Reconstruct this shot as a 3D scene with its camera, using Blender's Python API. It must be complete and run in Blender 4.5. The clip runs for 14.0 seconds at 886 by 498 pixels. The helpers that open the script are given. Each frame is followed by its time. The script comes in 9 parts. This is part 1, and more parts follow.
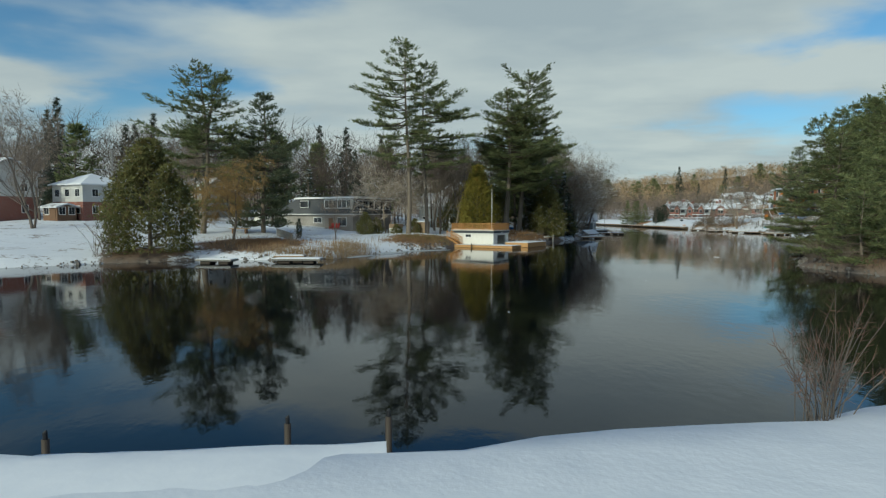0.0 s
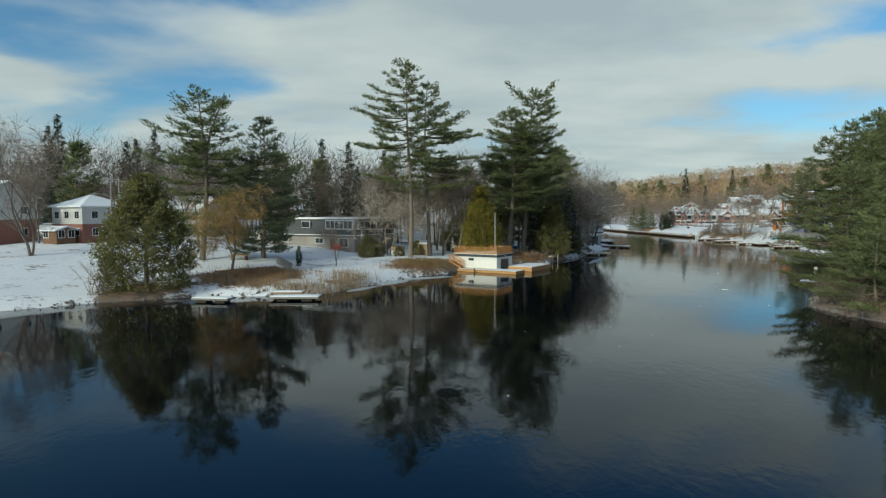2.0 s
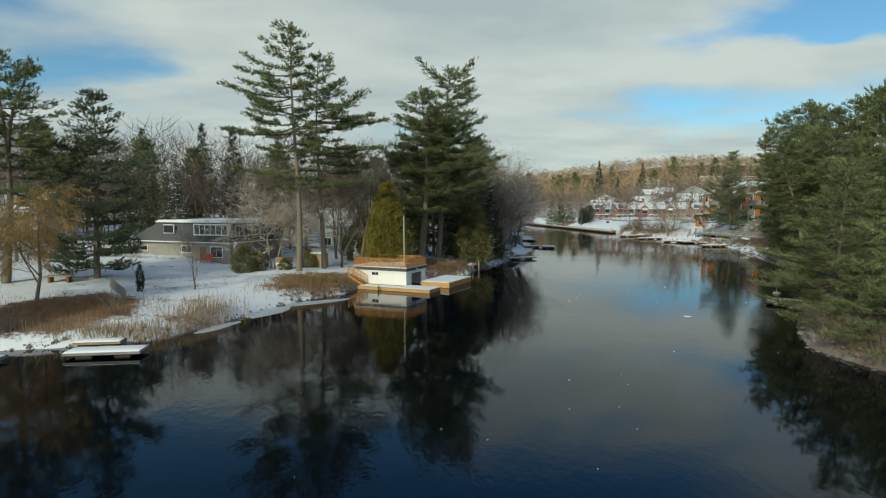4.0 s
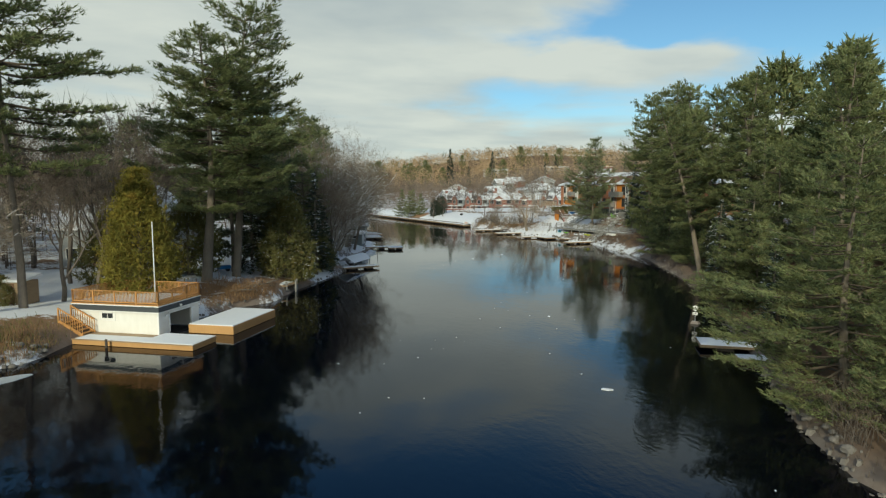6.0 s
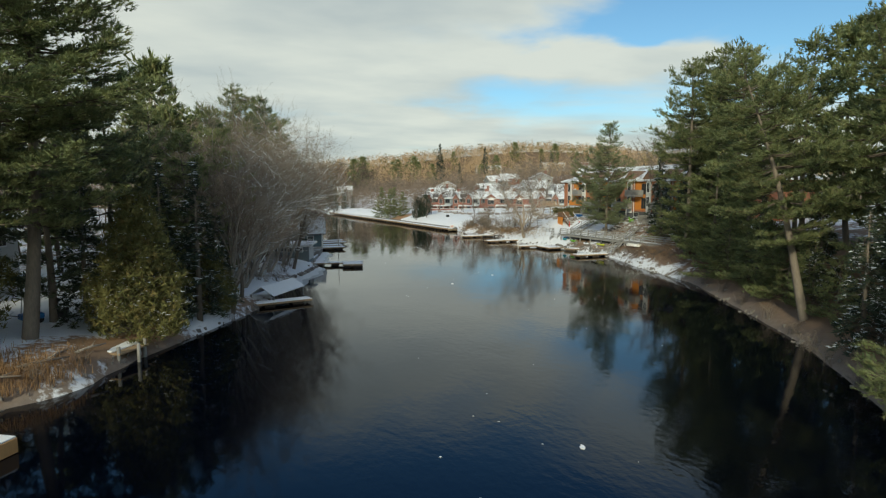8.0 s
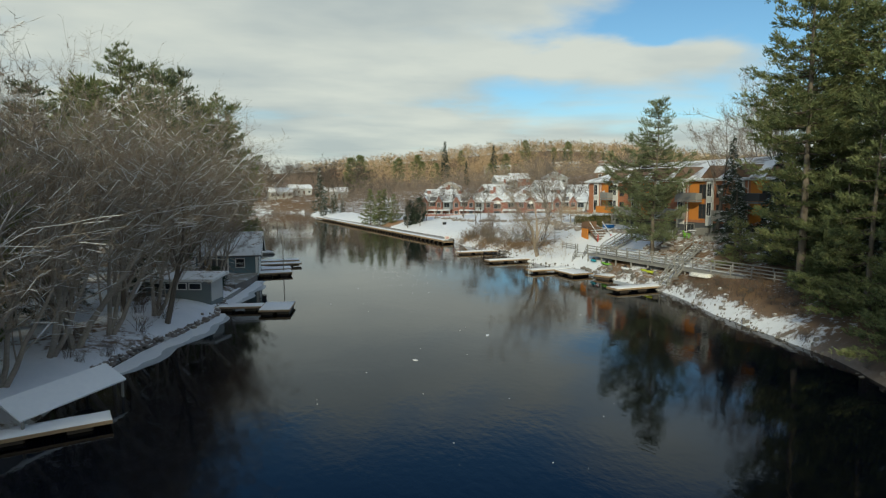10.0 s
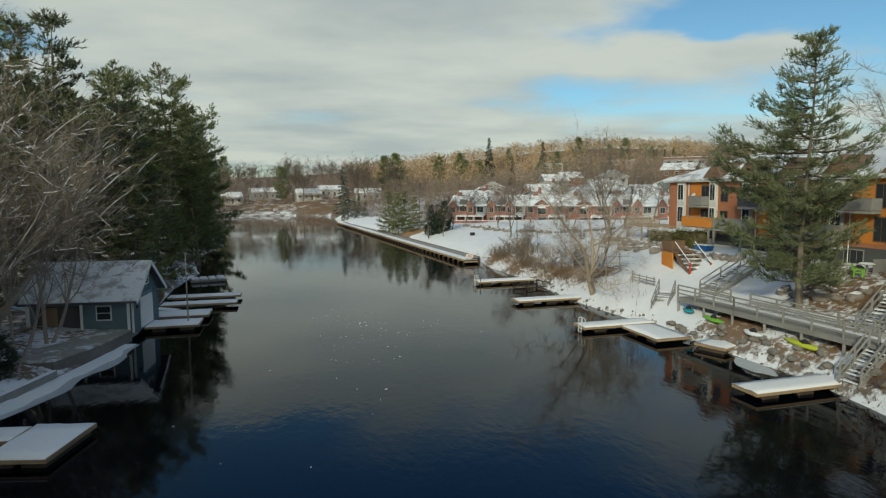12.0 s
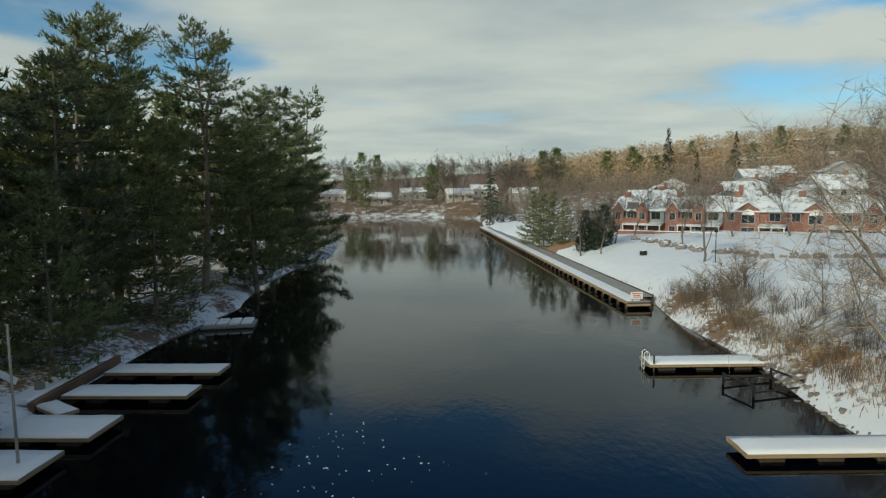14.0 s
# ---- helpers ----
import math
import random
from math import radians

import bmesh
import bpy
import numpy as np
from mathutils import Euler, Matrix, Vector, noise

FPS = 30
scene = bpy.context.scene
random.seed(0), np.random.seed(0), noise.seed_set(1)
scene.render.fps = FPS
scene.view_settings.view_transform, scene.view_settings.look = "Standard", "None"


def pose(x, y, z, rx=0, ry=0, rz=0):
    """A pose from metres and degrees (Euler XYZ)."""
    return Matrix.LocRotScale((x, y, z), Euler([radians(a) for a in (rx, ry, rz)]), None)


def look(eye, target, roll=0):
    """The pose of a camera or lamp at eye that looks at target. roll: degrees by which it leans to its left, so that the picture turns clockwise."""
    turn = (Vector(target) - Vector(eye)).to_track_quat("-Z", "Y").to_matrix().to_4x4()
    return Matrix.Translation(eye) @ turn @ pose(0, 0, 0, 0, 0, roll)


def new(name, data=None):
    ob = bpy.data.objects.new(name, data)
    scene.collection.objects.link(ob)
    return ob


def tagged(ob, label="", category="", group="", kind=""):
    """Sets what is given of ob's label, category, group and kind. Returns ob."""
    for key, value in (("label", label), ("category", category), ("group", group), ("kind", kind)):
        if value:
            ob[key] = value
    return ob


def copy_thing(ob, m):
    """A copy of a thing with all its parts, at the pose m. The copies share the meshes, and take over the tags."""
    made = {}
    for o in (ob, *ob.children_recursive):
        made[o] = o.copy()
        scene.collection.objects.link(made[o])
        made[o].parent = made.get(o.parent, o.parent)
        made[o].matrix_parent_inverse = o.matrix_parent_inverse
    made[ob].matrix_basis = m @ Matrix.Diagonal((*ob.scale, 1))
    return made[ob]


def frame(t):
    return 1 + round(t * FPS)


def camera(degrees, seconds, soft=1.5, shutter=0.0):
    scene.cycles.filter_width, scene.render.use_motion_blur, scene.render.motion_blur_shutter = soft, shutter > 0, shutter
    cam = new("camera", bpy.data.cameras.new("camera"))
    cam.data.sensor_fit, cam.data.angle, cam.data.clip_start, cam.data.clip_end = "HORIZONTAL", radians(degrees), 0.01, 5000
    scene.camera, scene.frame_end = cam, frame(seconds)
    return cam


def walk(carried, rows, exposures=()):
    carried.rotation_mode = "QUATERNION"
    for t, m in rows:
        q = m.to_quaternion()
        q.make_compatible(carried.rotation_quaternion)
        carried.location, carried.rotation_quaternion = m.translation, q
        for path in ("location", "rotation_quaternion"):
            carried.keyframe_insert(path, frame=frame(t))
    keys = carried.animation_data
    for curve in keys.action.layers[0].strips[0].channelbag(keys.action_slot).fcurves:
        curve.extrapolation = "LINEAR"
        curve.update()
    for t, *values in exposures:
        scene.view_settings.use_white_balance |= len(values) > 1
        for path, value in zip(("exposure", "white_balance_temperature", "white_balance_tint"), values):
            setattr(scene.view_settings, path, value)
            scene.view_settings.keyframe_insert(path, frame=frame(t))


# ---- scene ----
cam = camera(71.9, 14.0, 1.25)
METRES, EYE, TILT, LEAN, TURN = 170.0, 4.78, -3.15, 0.0, 0.0
ROWS = [
    (0.0, 0.0, 0.0, 0.0, 0.0, -0.0, -0.0),
    (0.5, 0.0001, -0.0004, 0.0056, 0.13, 0.05, 0.02),
    (1.0, 0.0007, -0.0004, 0.0123, 0.28, -0.01, 0.07),
    (1.5, 0.0015, 0.0018, 0.0179, 0.42, -0.08, 0.13),
    (2.0, 0.0028, 0.0082, 0.023, 0.53, -0.19, 0.16),
    (4.5, 0.0243, 0.1434, 0.0414, -10.92, -1.57, 0.81),
    (5.0, 0.0357, 0.1784, 0.0444, -14.71, -1.87, 1.0),
    (5.5, 0.0495, 0.213, 0.0471, -17.94, -2.17, 1.16),
    (6.0, 0.0659, 0.2474, 0.0498, -20.94, -2.52, 1.25),
    (6.5, 0.0842, 0.2819, 0.0521, -22.16, -2.8, 1.35),
    (7.0, 0.1019, 0.317, 0.054, -21.99, -2.85, 1.38),
    (7.5, 0.1198, 0.3529, 0.0559, -21.77, -2.8, 1.34),
    (8.0, 0.1401, 0.3909, 0.0581, -21.52, -2.75, 1.32),
    (10.5, 0.2483, 0.5897, 0.0712, -20.22, -2.63, 1.4),
    (11.0, 0.2715, 0.6311, 0.0738, -19.83, -2.6, 1.38),
    (11.5, 0.2948, 0.6722, 0.0763, -18.73, -2.6, 1.41),
    (12.0, 0.3167, 0.714, 0.0789, -15.72, -2.53, 1.29),
    (12.5, 0.3371, 0.757, 0.0818, -11.99, -2.49, 1.19),
    (13.0, 0.3537, 0.8018, 0.0842, -8.09, -2.42, 1.0),
    (13.5, 0.3678, 0.8477, 0.0867, -4.04, -2.39, 0.83),
    (14.0, 0.3794, 0.8943, 0.0894, -0.03, -2.34, 0.66),
]
walk(cam, [(t, pose(0, 0, EYE, TILT, LEAN, TURN) @ pose(METRES * x, METRES * y, METRES * z, 90 + pitch, roll, yaw)) for t, x, y, z, yaw, pitch, roll in ROWS],
     exposures=((0.0, -0.26, 5600.0, -10.0), (2.5, -0.12, 5700.0, -10.0), (5.0, -0.04, 6050.0, -9.0), (8.0, 0.10, 6200.0, -7.0), (10.5, -0.03, 6220.0, -7.0), (12.0, -0.15, 6180.0, -8.0), (14.0, -0.19, 6050.0, -9.0)))

# ---- world, sun ----
SUN_ELEV, SUN_AZ = 24.0, 217.0          # degrees up, compass degrees clockwise from +y
world = bpy.data.worlds.new("winter_sky")
scene.world = world
world.use_nodes = True
wn, wl = world.node_tree.nodes, world.node_tree.links
wn.clear()


def wnode(kind, operation="", data_type=""):
    n = wn.new(kind)
    if operation:
        n.operation = operation
    if data_type:
        n.data_type = data_type
    return n


def wmath(op, a, b=None):
    n = wnode("ShaderNodeMath", operation=op)
    for i, v in enumerate((a, b)):
        if v is None:
            continue
        if isinstance(v, (int, float)):
            n.inputs[i].default_value = v
        else:
            wl.new(v, n.inputs[i])
    return n.outputs[0]


sky = wnode("ShaderNodeTexSky")
sky.sky_type, sky.sun_disc = "NISHITA", False
sky.sun_elevation, sky.sun_rotation = radians(SUN_ELEV), radians(SUN_AZ)
sky.air_density, sky.dust_density, sky.ozone_density = 1.0, 0.4, 3.0
coord = wnode("ShaderNodeTexCoord")
sep = wnode("ShaderNodeSeparateXYZ")
wl.new(coord.outputs["Generated"], sep.inputs[0])
AZ = wmath("MULTIPLY", wmath("ARCTAN2", sep.outputs[0], sep.outputs[1]), 57.2958)     # degrees clockwise from +y
EL = wmath("MULTIPLY", wmath("ARCSINE", sep.outputs[2]), 57.2958)
zz = wmath("ADD", wmath("MAXIMUM", sep.outputs[2], 0.0), 0.11)
comb = wnode("ShaderNodeCombineXYZ")
wl.new(wmath("DIVIDE", sep.outputs[0], zz), comb.inputs[0])
wl.new(wmath("DIVIDE", sep.outputs[1], zz), comb.inputs[1])
clouds = wnode("ShaderNodeMapping")
clouds.inputs["Location"].default_value = (1.9, 0.6, 0.0)
clouds.inputs["Rotation"].default_value = (0.0, 0.0, 0.35)
clouds.inputs["Scale"].default_value = (0.55, 0.75, 1.0)
wl.new(comb.outputs[0], clouds.inputs[0])
puff = wnode("ShaderNodeTexNoise")
puff.inputs["Scale"].default_value, puff.inputs["Detail"].default_value = 1.0, 5.0
puff.inputs["Roughness"].default_value, puff.inputs["Distortion"].default_value = 0.5, 0.3
wl.new(clouds.outputs[0], puff.inputs["Vector"])
amount = puff.outputs["Fac"]


def stirred(axis, size, reach):
    """An angle pushed about by noise, for ragged cloud edges."""
    t = wnode("ShaderNodeTexNoise")
    t.inputs["Scale"].default_value, t.inputs["Detail"].default_value = size, 5.0
    spot = wnode("ShaderNodeMapping")
    spot.inputs["Location"].default_value, spot.inputs["Scale"].default_value = (reach, 0.3 * reach, 0.0), (1.0, 1.0, 3.0)
    wl.new(coord.outputs["Generated"], spot.inputs[0])
    wl.new(spot.outputs[0], t.inputs["Vector"])
    return wmath("ADD", axis, wmath("MULTIPLY", wmath("SUBTRACT", t.outputs["Fac"], 0.5), reach))


AZ_, EL_ = stirred(AZ, 5.0, 22.0), stirred(EL, 5.0, 7.0)
# breaks in the cloud deck and the heavier banks: azimuth, elevation, half widths, weight
for az, el, w, h, k in ((-34, 14.6, 7, 1.5, -0.14), (-24, 10.0, 9, 2.2, -0.24), (-24, 20.0, 15, 2.2, -0.20), (27.0, 8.6, 7, 1.3, -0.20), (35, 13.2, 5, 1.5, -0.24), (46, 16.5, 9, 3.4, -0.34), (54, 12, 6, 5, -0.3), (1, 21.5, 6, 1.5, -0.2),
                        (37.5, 10.9, 8, 2.1, 0.28), (17, 17.0, 15, 3.0, 0.26), (-2, 12.5, 13, 4.6, 0.26), (-36, 11.2, 6, 1.4, 0.24), (8, 4.0, 60, 2.6, 0.14), (8, 37.0, 110, 12.0, -0.62)):
    a = wmath("POWER", wmath("ABSOLUTE", wmath("DIVIDE", wmath("SUBTRACT", AZ_, az), w)), 2.0)
    b = wmath("POWER", wmath("ABSOLUTE", wmath("DIVIDE", wmath("SUBTRACT", EL_, el), h)), 2.0)
    amount = wmath("ADD", amount, wmath("MULTIPLY", wmath("EXPONENT", wmath("MULTIPLY", wmath("ADD", a, b), -1.0)), k))
cover = wnode("ShaderNodeMapRange")
cover.interpolation_type = "SMOOTHSTEP"
cover.inputs["From Min"].default_value, cover.inputs["From Max"].default_value = 0.26, 0.56
wl.new(amount, cover.inputs["Value"])
body = wnode("ShaderNodeTexNoise")
body.inputs["Scale"].default_value, body.inputs["Detail"].default_value = 1.6, 5.0
wl.new(clouds.outputs[0], body.inputs["Vector"])
tone = wnode("ShaderNodeValToRGB")
tone.color_ramp.elements[0].position, tone.color_ramp.elements[0].color = 0.34, (5.0, 4.95, 5.05, 1)
tone.color_ramp.elements[1].position, tone.color_ramp.elements[1].color = 0.62, (7.2, 6.7, 6.25, 1)
wl.new(body.outputs["Fac"], tone.inputs[0])
clear = wnode("ShaderNodeMix", data_type="RGBA")
clear.blend_type = "MULTIPLY"
clear.inputs["Factor"].default_value = 1.0
tint = wnode("ShaderNodeMix", data_type="RGBA")
tint.inputs["A"].default_value, tint.inputs["B"].default_value = (1.02, 1.10, 1.14, 1), (0.66, 0.98, 1.34, 1)
height = wnode("ShaderNodeMapRange")
height.inputs["From Min"].default_value, height.inputs["From Max"].default_value = 19.0, 31.0
wl.new(EL, height.inputs["Value"]), wl.new(height.outputs[0], tint.inputs["Factor"])
wl.new(tint.outputs["Result"], clear.inputs["B"])
wl.new(sky.outputs[0], clear.inputs["A"])
# thin cloud glows towards the sun
_e, _a = radians(SUN_ELEV), radians(SUN_AZ)
toward = wnode("ShaderNodeVectorMath", operation="DOT_PRODUCT")
wl.new(coord.outputs["Generated"], toward.inputs[0])
toward.inputs[1].default_value = (math.sin(_a) * math.cos(_e), math.cos(_a) * math.cos(_e), math.sin(_e))
glow = wmath("ADD", 1.0, wmath("MULTIPLY", wmath("POWER", wmath("MAXIMUM", toward.outputs["Value"], 0.0), 2.5), 0.9))
lit = wnode("ShaderNodeVectorMath", operation="SCALE")
wl.new(tone.outputs[0], lit.inputs[0]), wl.new(glow, lit.inputs["Scale"])
skymix = wnode("ShaderNodeMix", data_type="RGBA")
wl.new(wmath("MULTIPLY", cover.outputs[0], 0.95), skymix.inputs["Factor"])
wl.new(clear.outputs["Result"], skymix.inputs["A"])
wl.new(lit.outputs[0], skymix.inputs["B"])
back = wnode("ShaderNodeBackground")
back.inputs["Strength"].default_value = 0.10
wl.new(skymix.outputs["Result"], back.inputs["Color"])
wl.new(back.outputs[0], wnode("ShaderNodeOutputWorld").inputs[0])

sun = new("sun", bpy.data.lights.new("sun", "SUN"))
sun.data.energy, sun.data.angle, sun.data.color = 3.1, radians(4.0), (1.0, 0.84, 0.64)
sun.matrix_world = look((0, 0, 60), (-math.sin(_a) * math.cos(_e), -math.cos(_a) * math.cos(_e), 60 - math.sin(_e)))

# ---- materials ----
class Nodes:
    """A small builder for node materials."""

    def __init__(self, name):
        self.mat = bpy.data.materials.new(name)
        self.mat.use_nodes = True
        self.n, self.l = self.mat.node_tree.nodes, self.mat.node_tree.links
        self.bsdf = self.n["Principled BSDF"]
        self.where = self.n.new("ShaderNodeTexCoord").outputs["Object"]

    def put(self, value, socket):
        if isinstance(value, (int, float, tuple)):
            socket.default_value = value
        else:
            self.l.new(value, socket)

    def mapped(self, scale):
        m = self.n.new("ShaderNodeMapping")
        m.inputs["Scale"].default_value = scale
        self.l.new(self.where, m.inputs[0])
        return m.outputs[0]

    def noise(self, scale, detail=4.0, rough=0.55, vector=None, distortion=0.0):
        t = self.n.new("ShaderNodeTexNoise")
        t.inputs["Scale"].default_value, t.inputs["Detail"].default_value = scale, detail
        t.inputs["Roughness"].default_value, t.inputs["Distortion"].default_value = rough, distortion
        self.l.new(vector or self.where, t.inputs["Vector"])
        return t.outputs["Fac"]

    def span(self, value, a, b, c=0.0, d=1.0):
        m = self.n.new("ShaderNodeMapRange")
        self.put(value, m.inputs["Value"])
        for key, v in zip(("From Min", "From Max", "To Min", "To Max"), (a, b, c, d)):
            m.inputs[key].default_value = v
        return m.outputs[0]

    def math(self, op, a, b):
        m = self.n.new("ShaderNodeMath")
        m.operation = op
        self.put(a, m.inputs[0]), self.put(b, m.inputs[1])
        return m.outputs[0]

    def mix(self, fac, a, b):
        m = self.n.new("ShaderNodeMix")
        m.data_type = "RGBA"
        self.put(fac, m.inputs["Factor"])
        for v, key in ((a, "A"), (b, "B")):
            self.put((*v, 1.0) if isinstance(v, tuple) and len(v) == 3 else v, m.inputs[key])
        return m.outputs["Result"]

    def bump(self, height, strength, distance=0.02):
        b = self.n.new("ShaderNodeBump")
        b.inputs["Strength"].default_value, b.inputs["Distance"].default_value = strength, distance
        self.l.new(height, b.inputs["Height"])
        self.l.new(b.outputs[0], self.bsdf.inputs["Normal"])

    def done(self, color, rough, metal=0.0, spec=0.3):
        self.put(color if not (isinstance(color, tuple) and len(color) == 3) else (*color, 1.0), self.bsdf.inputs["Base Color"])
        self.put(rough, self.bsdf.inputs["Roughness"])
        self.bsdf.inputs["Metallic"].default_value = metal
        self.bsdf.inputs["Specular IOR Level"].default_value = spec
        return self.mat


def plain(name, color, dark=None, rough=0.7, grain=6.0, stretch=(1, 1, 1), bump=0.25, metal=0.0, spec=0.3):
    """A surface with grain and larger stains."""
    m = Nodes(name)
    dark = dark or tuple(c * 0.62 for c in color)
    fine = m.noise(grain, 5.0, 0.6, m.mapped(stretch))
    wide = m.noise(grain * 0.11, 3.0, 0.5)
    ob = m.n.new("ShaderNodeObjectInfo").outputs["Random"]
    fac = m.math("ADD", m.math("MULTIPLY", m.span(fine, 0.3, 0.7), 0.45), m.math("MULTIPLY", m.span(wide, 0.3, 0.7), 0.4))
    fac = m.math("ADD", fac, m.math("MULTIPLY", ob, 0.15))
    m.bump(fine, bump)
    return m.done(m.mix(fac, color, dark), m.span(fine, 0.2, 0.8, min(1.0, rough + 0.1), max(0.05, rough - 0.1)), metal, spec)


def leafy(name, light, dark, third=None):
    """Needles, leaves and twigs: each blade its own tint, each tree its own shade."""
    m = Nodes(name)
    isl = m.n.new("ShaderNodeNewGeometry").outputs["Random Per Island"]
    ob = m.n.new("ShaderNodeObjectInfo").outputs["Random"]
    # hard-edged clump noise puts sunlit boughs and dark gaps into the colour
    clump = m.span(m.noise(0.75, 3.0), 0.38, 0.62)
    fac = m.math("ADD", m.math("MULTIPLY", isl, 0.40), m.math("MULTIPLY", clump, 0.60))
    col = m.mix(fac, dark, light)
    if third:
        col = m.mix(m.math("MULTIPLY", m.span(m.noise(1.7, 2.0), 0.52, 0.70), m.math("ADD", 0.35, m.math("MULTIPLY", ob, 0.5))), col, third)
    m.done(col, 0.75, 0.0, 0.15)
    # light also comes through a leaf
    thru, both = m.n.new("ShaderNodeBsdfTranslucent"), m.n.new("ShaderNodeMixShader")
    m.l.new(col, thru.inputs["Color"])
    both.inputs[0].default_value = 0.30
    m.l.new(m.bsdf.outputs[0], both.inputs[1]), m.l.new(thru.outputs[0], both.inputs[2])
    m.l.new(both.outputs[0], m.n["Material Output"].inputs["Surface"])
    return m.mat


def snow_dusted(name, under_light, under_dark, amount, scale):
    """Snow lying in patches on something else."""
    m = Nodes(name)
    base = m.mix(m.noise(scale * 6, 4.0), under_light, under_dark)
    fac = m.span(m.math("ADD", m.math("MULTIPLY", m.noise(scale, 5.0, 0.65), 0.75), m.math("MULTIPLY", m.noise(scale * 5, 3.0), 0.25)), amount - 0.05, amount + 0.05)
    m.bump(m.noise(scale * 8, 5.0), 0.3, 0.03)
    return m.done(m.mix(fac, base, (0.68, 0.70, 0.73)), 0.75)


M = {}
M["snow"] = plain("snow", (0.80, 0.81, 0.83), (0.70, 0.72, 0.76), 0.65, 3.0, bump=0.35, spec=0.25)
M["roof_snow"] = snow_dusted("roof_snow", (0.30, 0.285, 0.275), (0.17, 0.165, 0.165), 0.44, 0.38)
M["roof_snow_thin"] = snow_dusted("thin_roof_snow", (0.44, 0.44, 0.45), (0.28, 0.28, 0.29), 0.46, 0.9)
M["shingle"] = plain("shingle", (0.13, 0.13, 0.14), (0.07, 0.07, 0.08), 0.85, 9.0)
M["shingle_brown"] = plain("shingle_brown", (0.20, 0.13, 0.09), (0.11, 0.075, 0.06), 0.85, 9.0)
M["bark"] = plain("bark", (0.25, 0.21, 0.165), (0.10, 0.085, 0.068), 0.9, 5.0, (3, 3, 0.5), 0.8)
M["bark_limb"] = plain("limb_bark", (0.15, 0.12, 0.09), (0.06, 0.05, 0.04), 0.9, 5.0, (3, 3, 0.5), 0.6)
M["bark_grey"] = plain("bark_grey", (0.19, 0.16, 0.135), (0.085, 0.072, 0.06), 0.9, 5.0, (3, 3, 0.6), 0.6)
M["bark_tan"] = plain("tan_bark", (0.38, 0.31, 0.235), (0.20, 0.16, 0.12), 0.9, 4.0, (2, 2, 0.6), 0.5)
M["bark_pale"] = plain("bark_pale", (0.46, 0.42, 0.37), (0.22, 0.19, 0.165), 0.85, 3.0, (1, 1, 2.5), 0.4)
M["twig"] = leafy("twig", (0.34, 0.275, 0.215), (0.18, 0.145, 0.115))
M["twig_dim"] = leafy("dim_twig", (0.17, 0.135, 0.108), (0.085, 0.07, 0.058))
M["twig_grey"] = leafy("grey_twig", (0.35, 0.28, 0.205), (0.195, 0.155, 0.115))
M["twig_pale"] = leafy("pale_twig", (0.60, 0.52, 0.42), (0.38, 0.32, 0.26))
M["twig_red"] = leafy("twig_red", (0.26, 0.15, 0.11), (0.13, 0.085, 0.065))
M["twig_gold"] = leafy("twig_gold", (0.44, 0.30, 0.12), (0.27, 0.175, 0.075))
# golden tan: sunshine on the distant hill, put into the twig colour
M["twig_tan"] = leafy("twig_tan", (0.60, 0.44, 0.265), (0.37, 0.265, 0.165))
M["pine"] = leafy("pine_needles", (0.31, 0.34, 0.15), (0.095, 0.13, 0.068), (0.35, 0.31, 0.15))
M["pine_blue"] = leafy("blue_needles", (0.23, 0.26, 0.15), (0.08, 0.105, 0.07), (0.28, 0.265, 0.165))
M["pine_soft"] = leafy("soft_needles", (0.31, 0.35, 0.19), (0.14, 0.17, 0.09), (0.33, 0.32, 0.19))
M["spruce"] = leafy("spruce_needles", (0.085, 0.11, 0.072), (0.025, 0.04, 0.031), (0.15, 0.155, 0.13))
M["cedar"] = leafy("cedar_leaves", (0.24, 0.23, 0.085), (0.075, 0.085, 0.038), (0.28, 0.20, 0.08))
M["cedar_gold"] = leafy("golden_cedar_leaves", (0.30, 0.265, 0.055), (0.095, 0.095, 0.024), (0.33, 0.22, 0.05))
M["snow_clump"] = leafy("snow_clump", (0.80, 0.82, 0.86), (0.62, 0.65, 0.70))
M["reed"] = leafy("dry_reed", (0.44, 0.34, 0.21), (0.26, 0.18, 0.105))
M["rust_weed"] = leafy("rust_weed", (0.38, 0.245, 0.13), (0.20, 0.125, 0.07))
M["stone"] = plain("stone", (0.23, 0.21, 0.19), (0.105, 0.098, 0.09), 0.9, 3.0, bump=0.7)
M["concrete_snowy"] = snow_dusted("snowy_concrete", (0.36, 0.34, 0.30), (0.22, 0.20, 0.17), 0.57, 0.8)
M["concrete"] = plain("concrete", (0.36, 0.34, 0.31), (0.20, 0.185, 0.17), 0.9, 4.0, bump=0.4)
M["wood_new"] = plain("new_wood", (0.56, 0.30, 0.105), (0.40, 0.20, 0.07), 0.6, 4.0, (0.6, 0.6, 5), 0.3)
M["wood_amber"] = plain("amber_wood", (0.55, 0.325, 0.135), (0.42, 0.235, 0.095), 0.6, 4.0, (4, 4, 0.6), 0.3)
M["wood_tan"] = plain("tan_wood", (0.40, 0.295, 0.185), (0.24, 0.17, 0.105), 0.7, 4.0, (0.5, 0.5, 5), 0.4)
M["wood_grey"] = plain("weathered_wood", (0.32, 0.315, 0.30), (0.17, 0.165, 0.155), 0.85, 5.0, (3, 3, 0.7), 0.4)
M["wood_brown"] = plain("brown_wood", (0.23, 0.135, 0.08), (0.11, 0.07, 0.045), 0.75, 5.0, (3, 3, 0.7), 0.4)
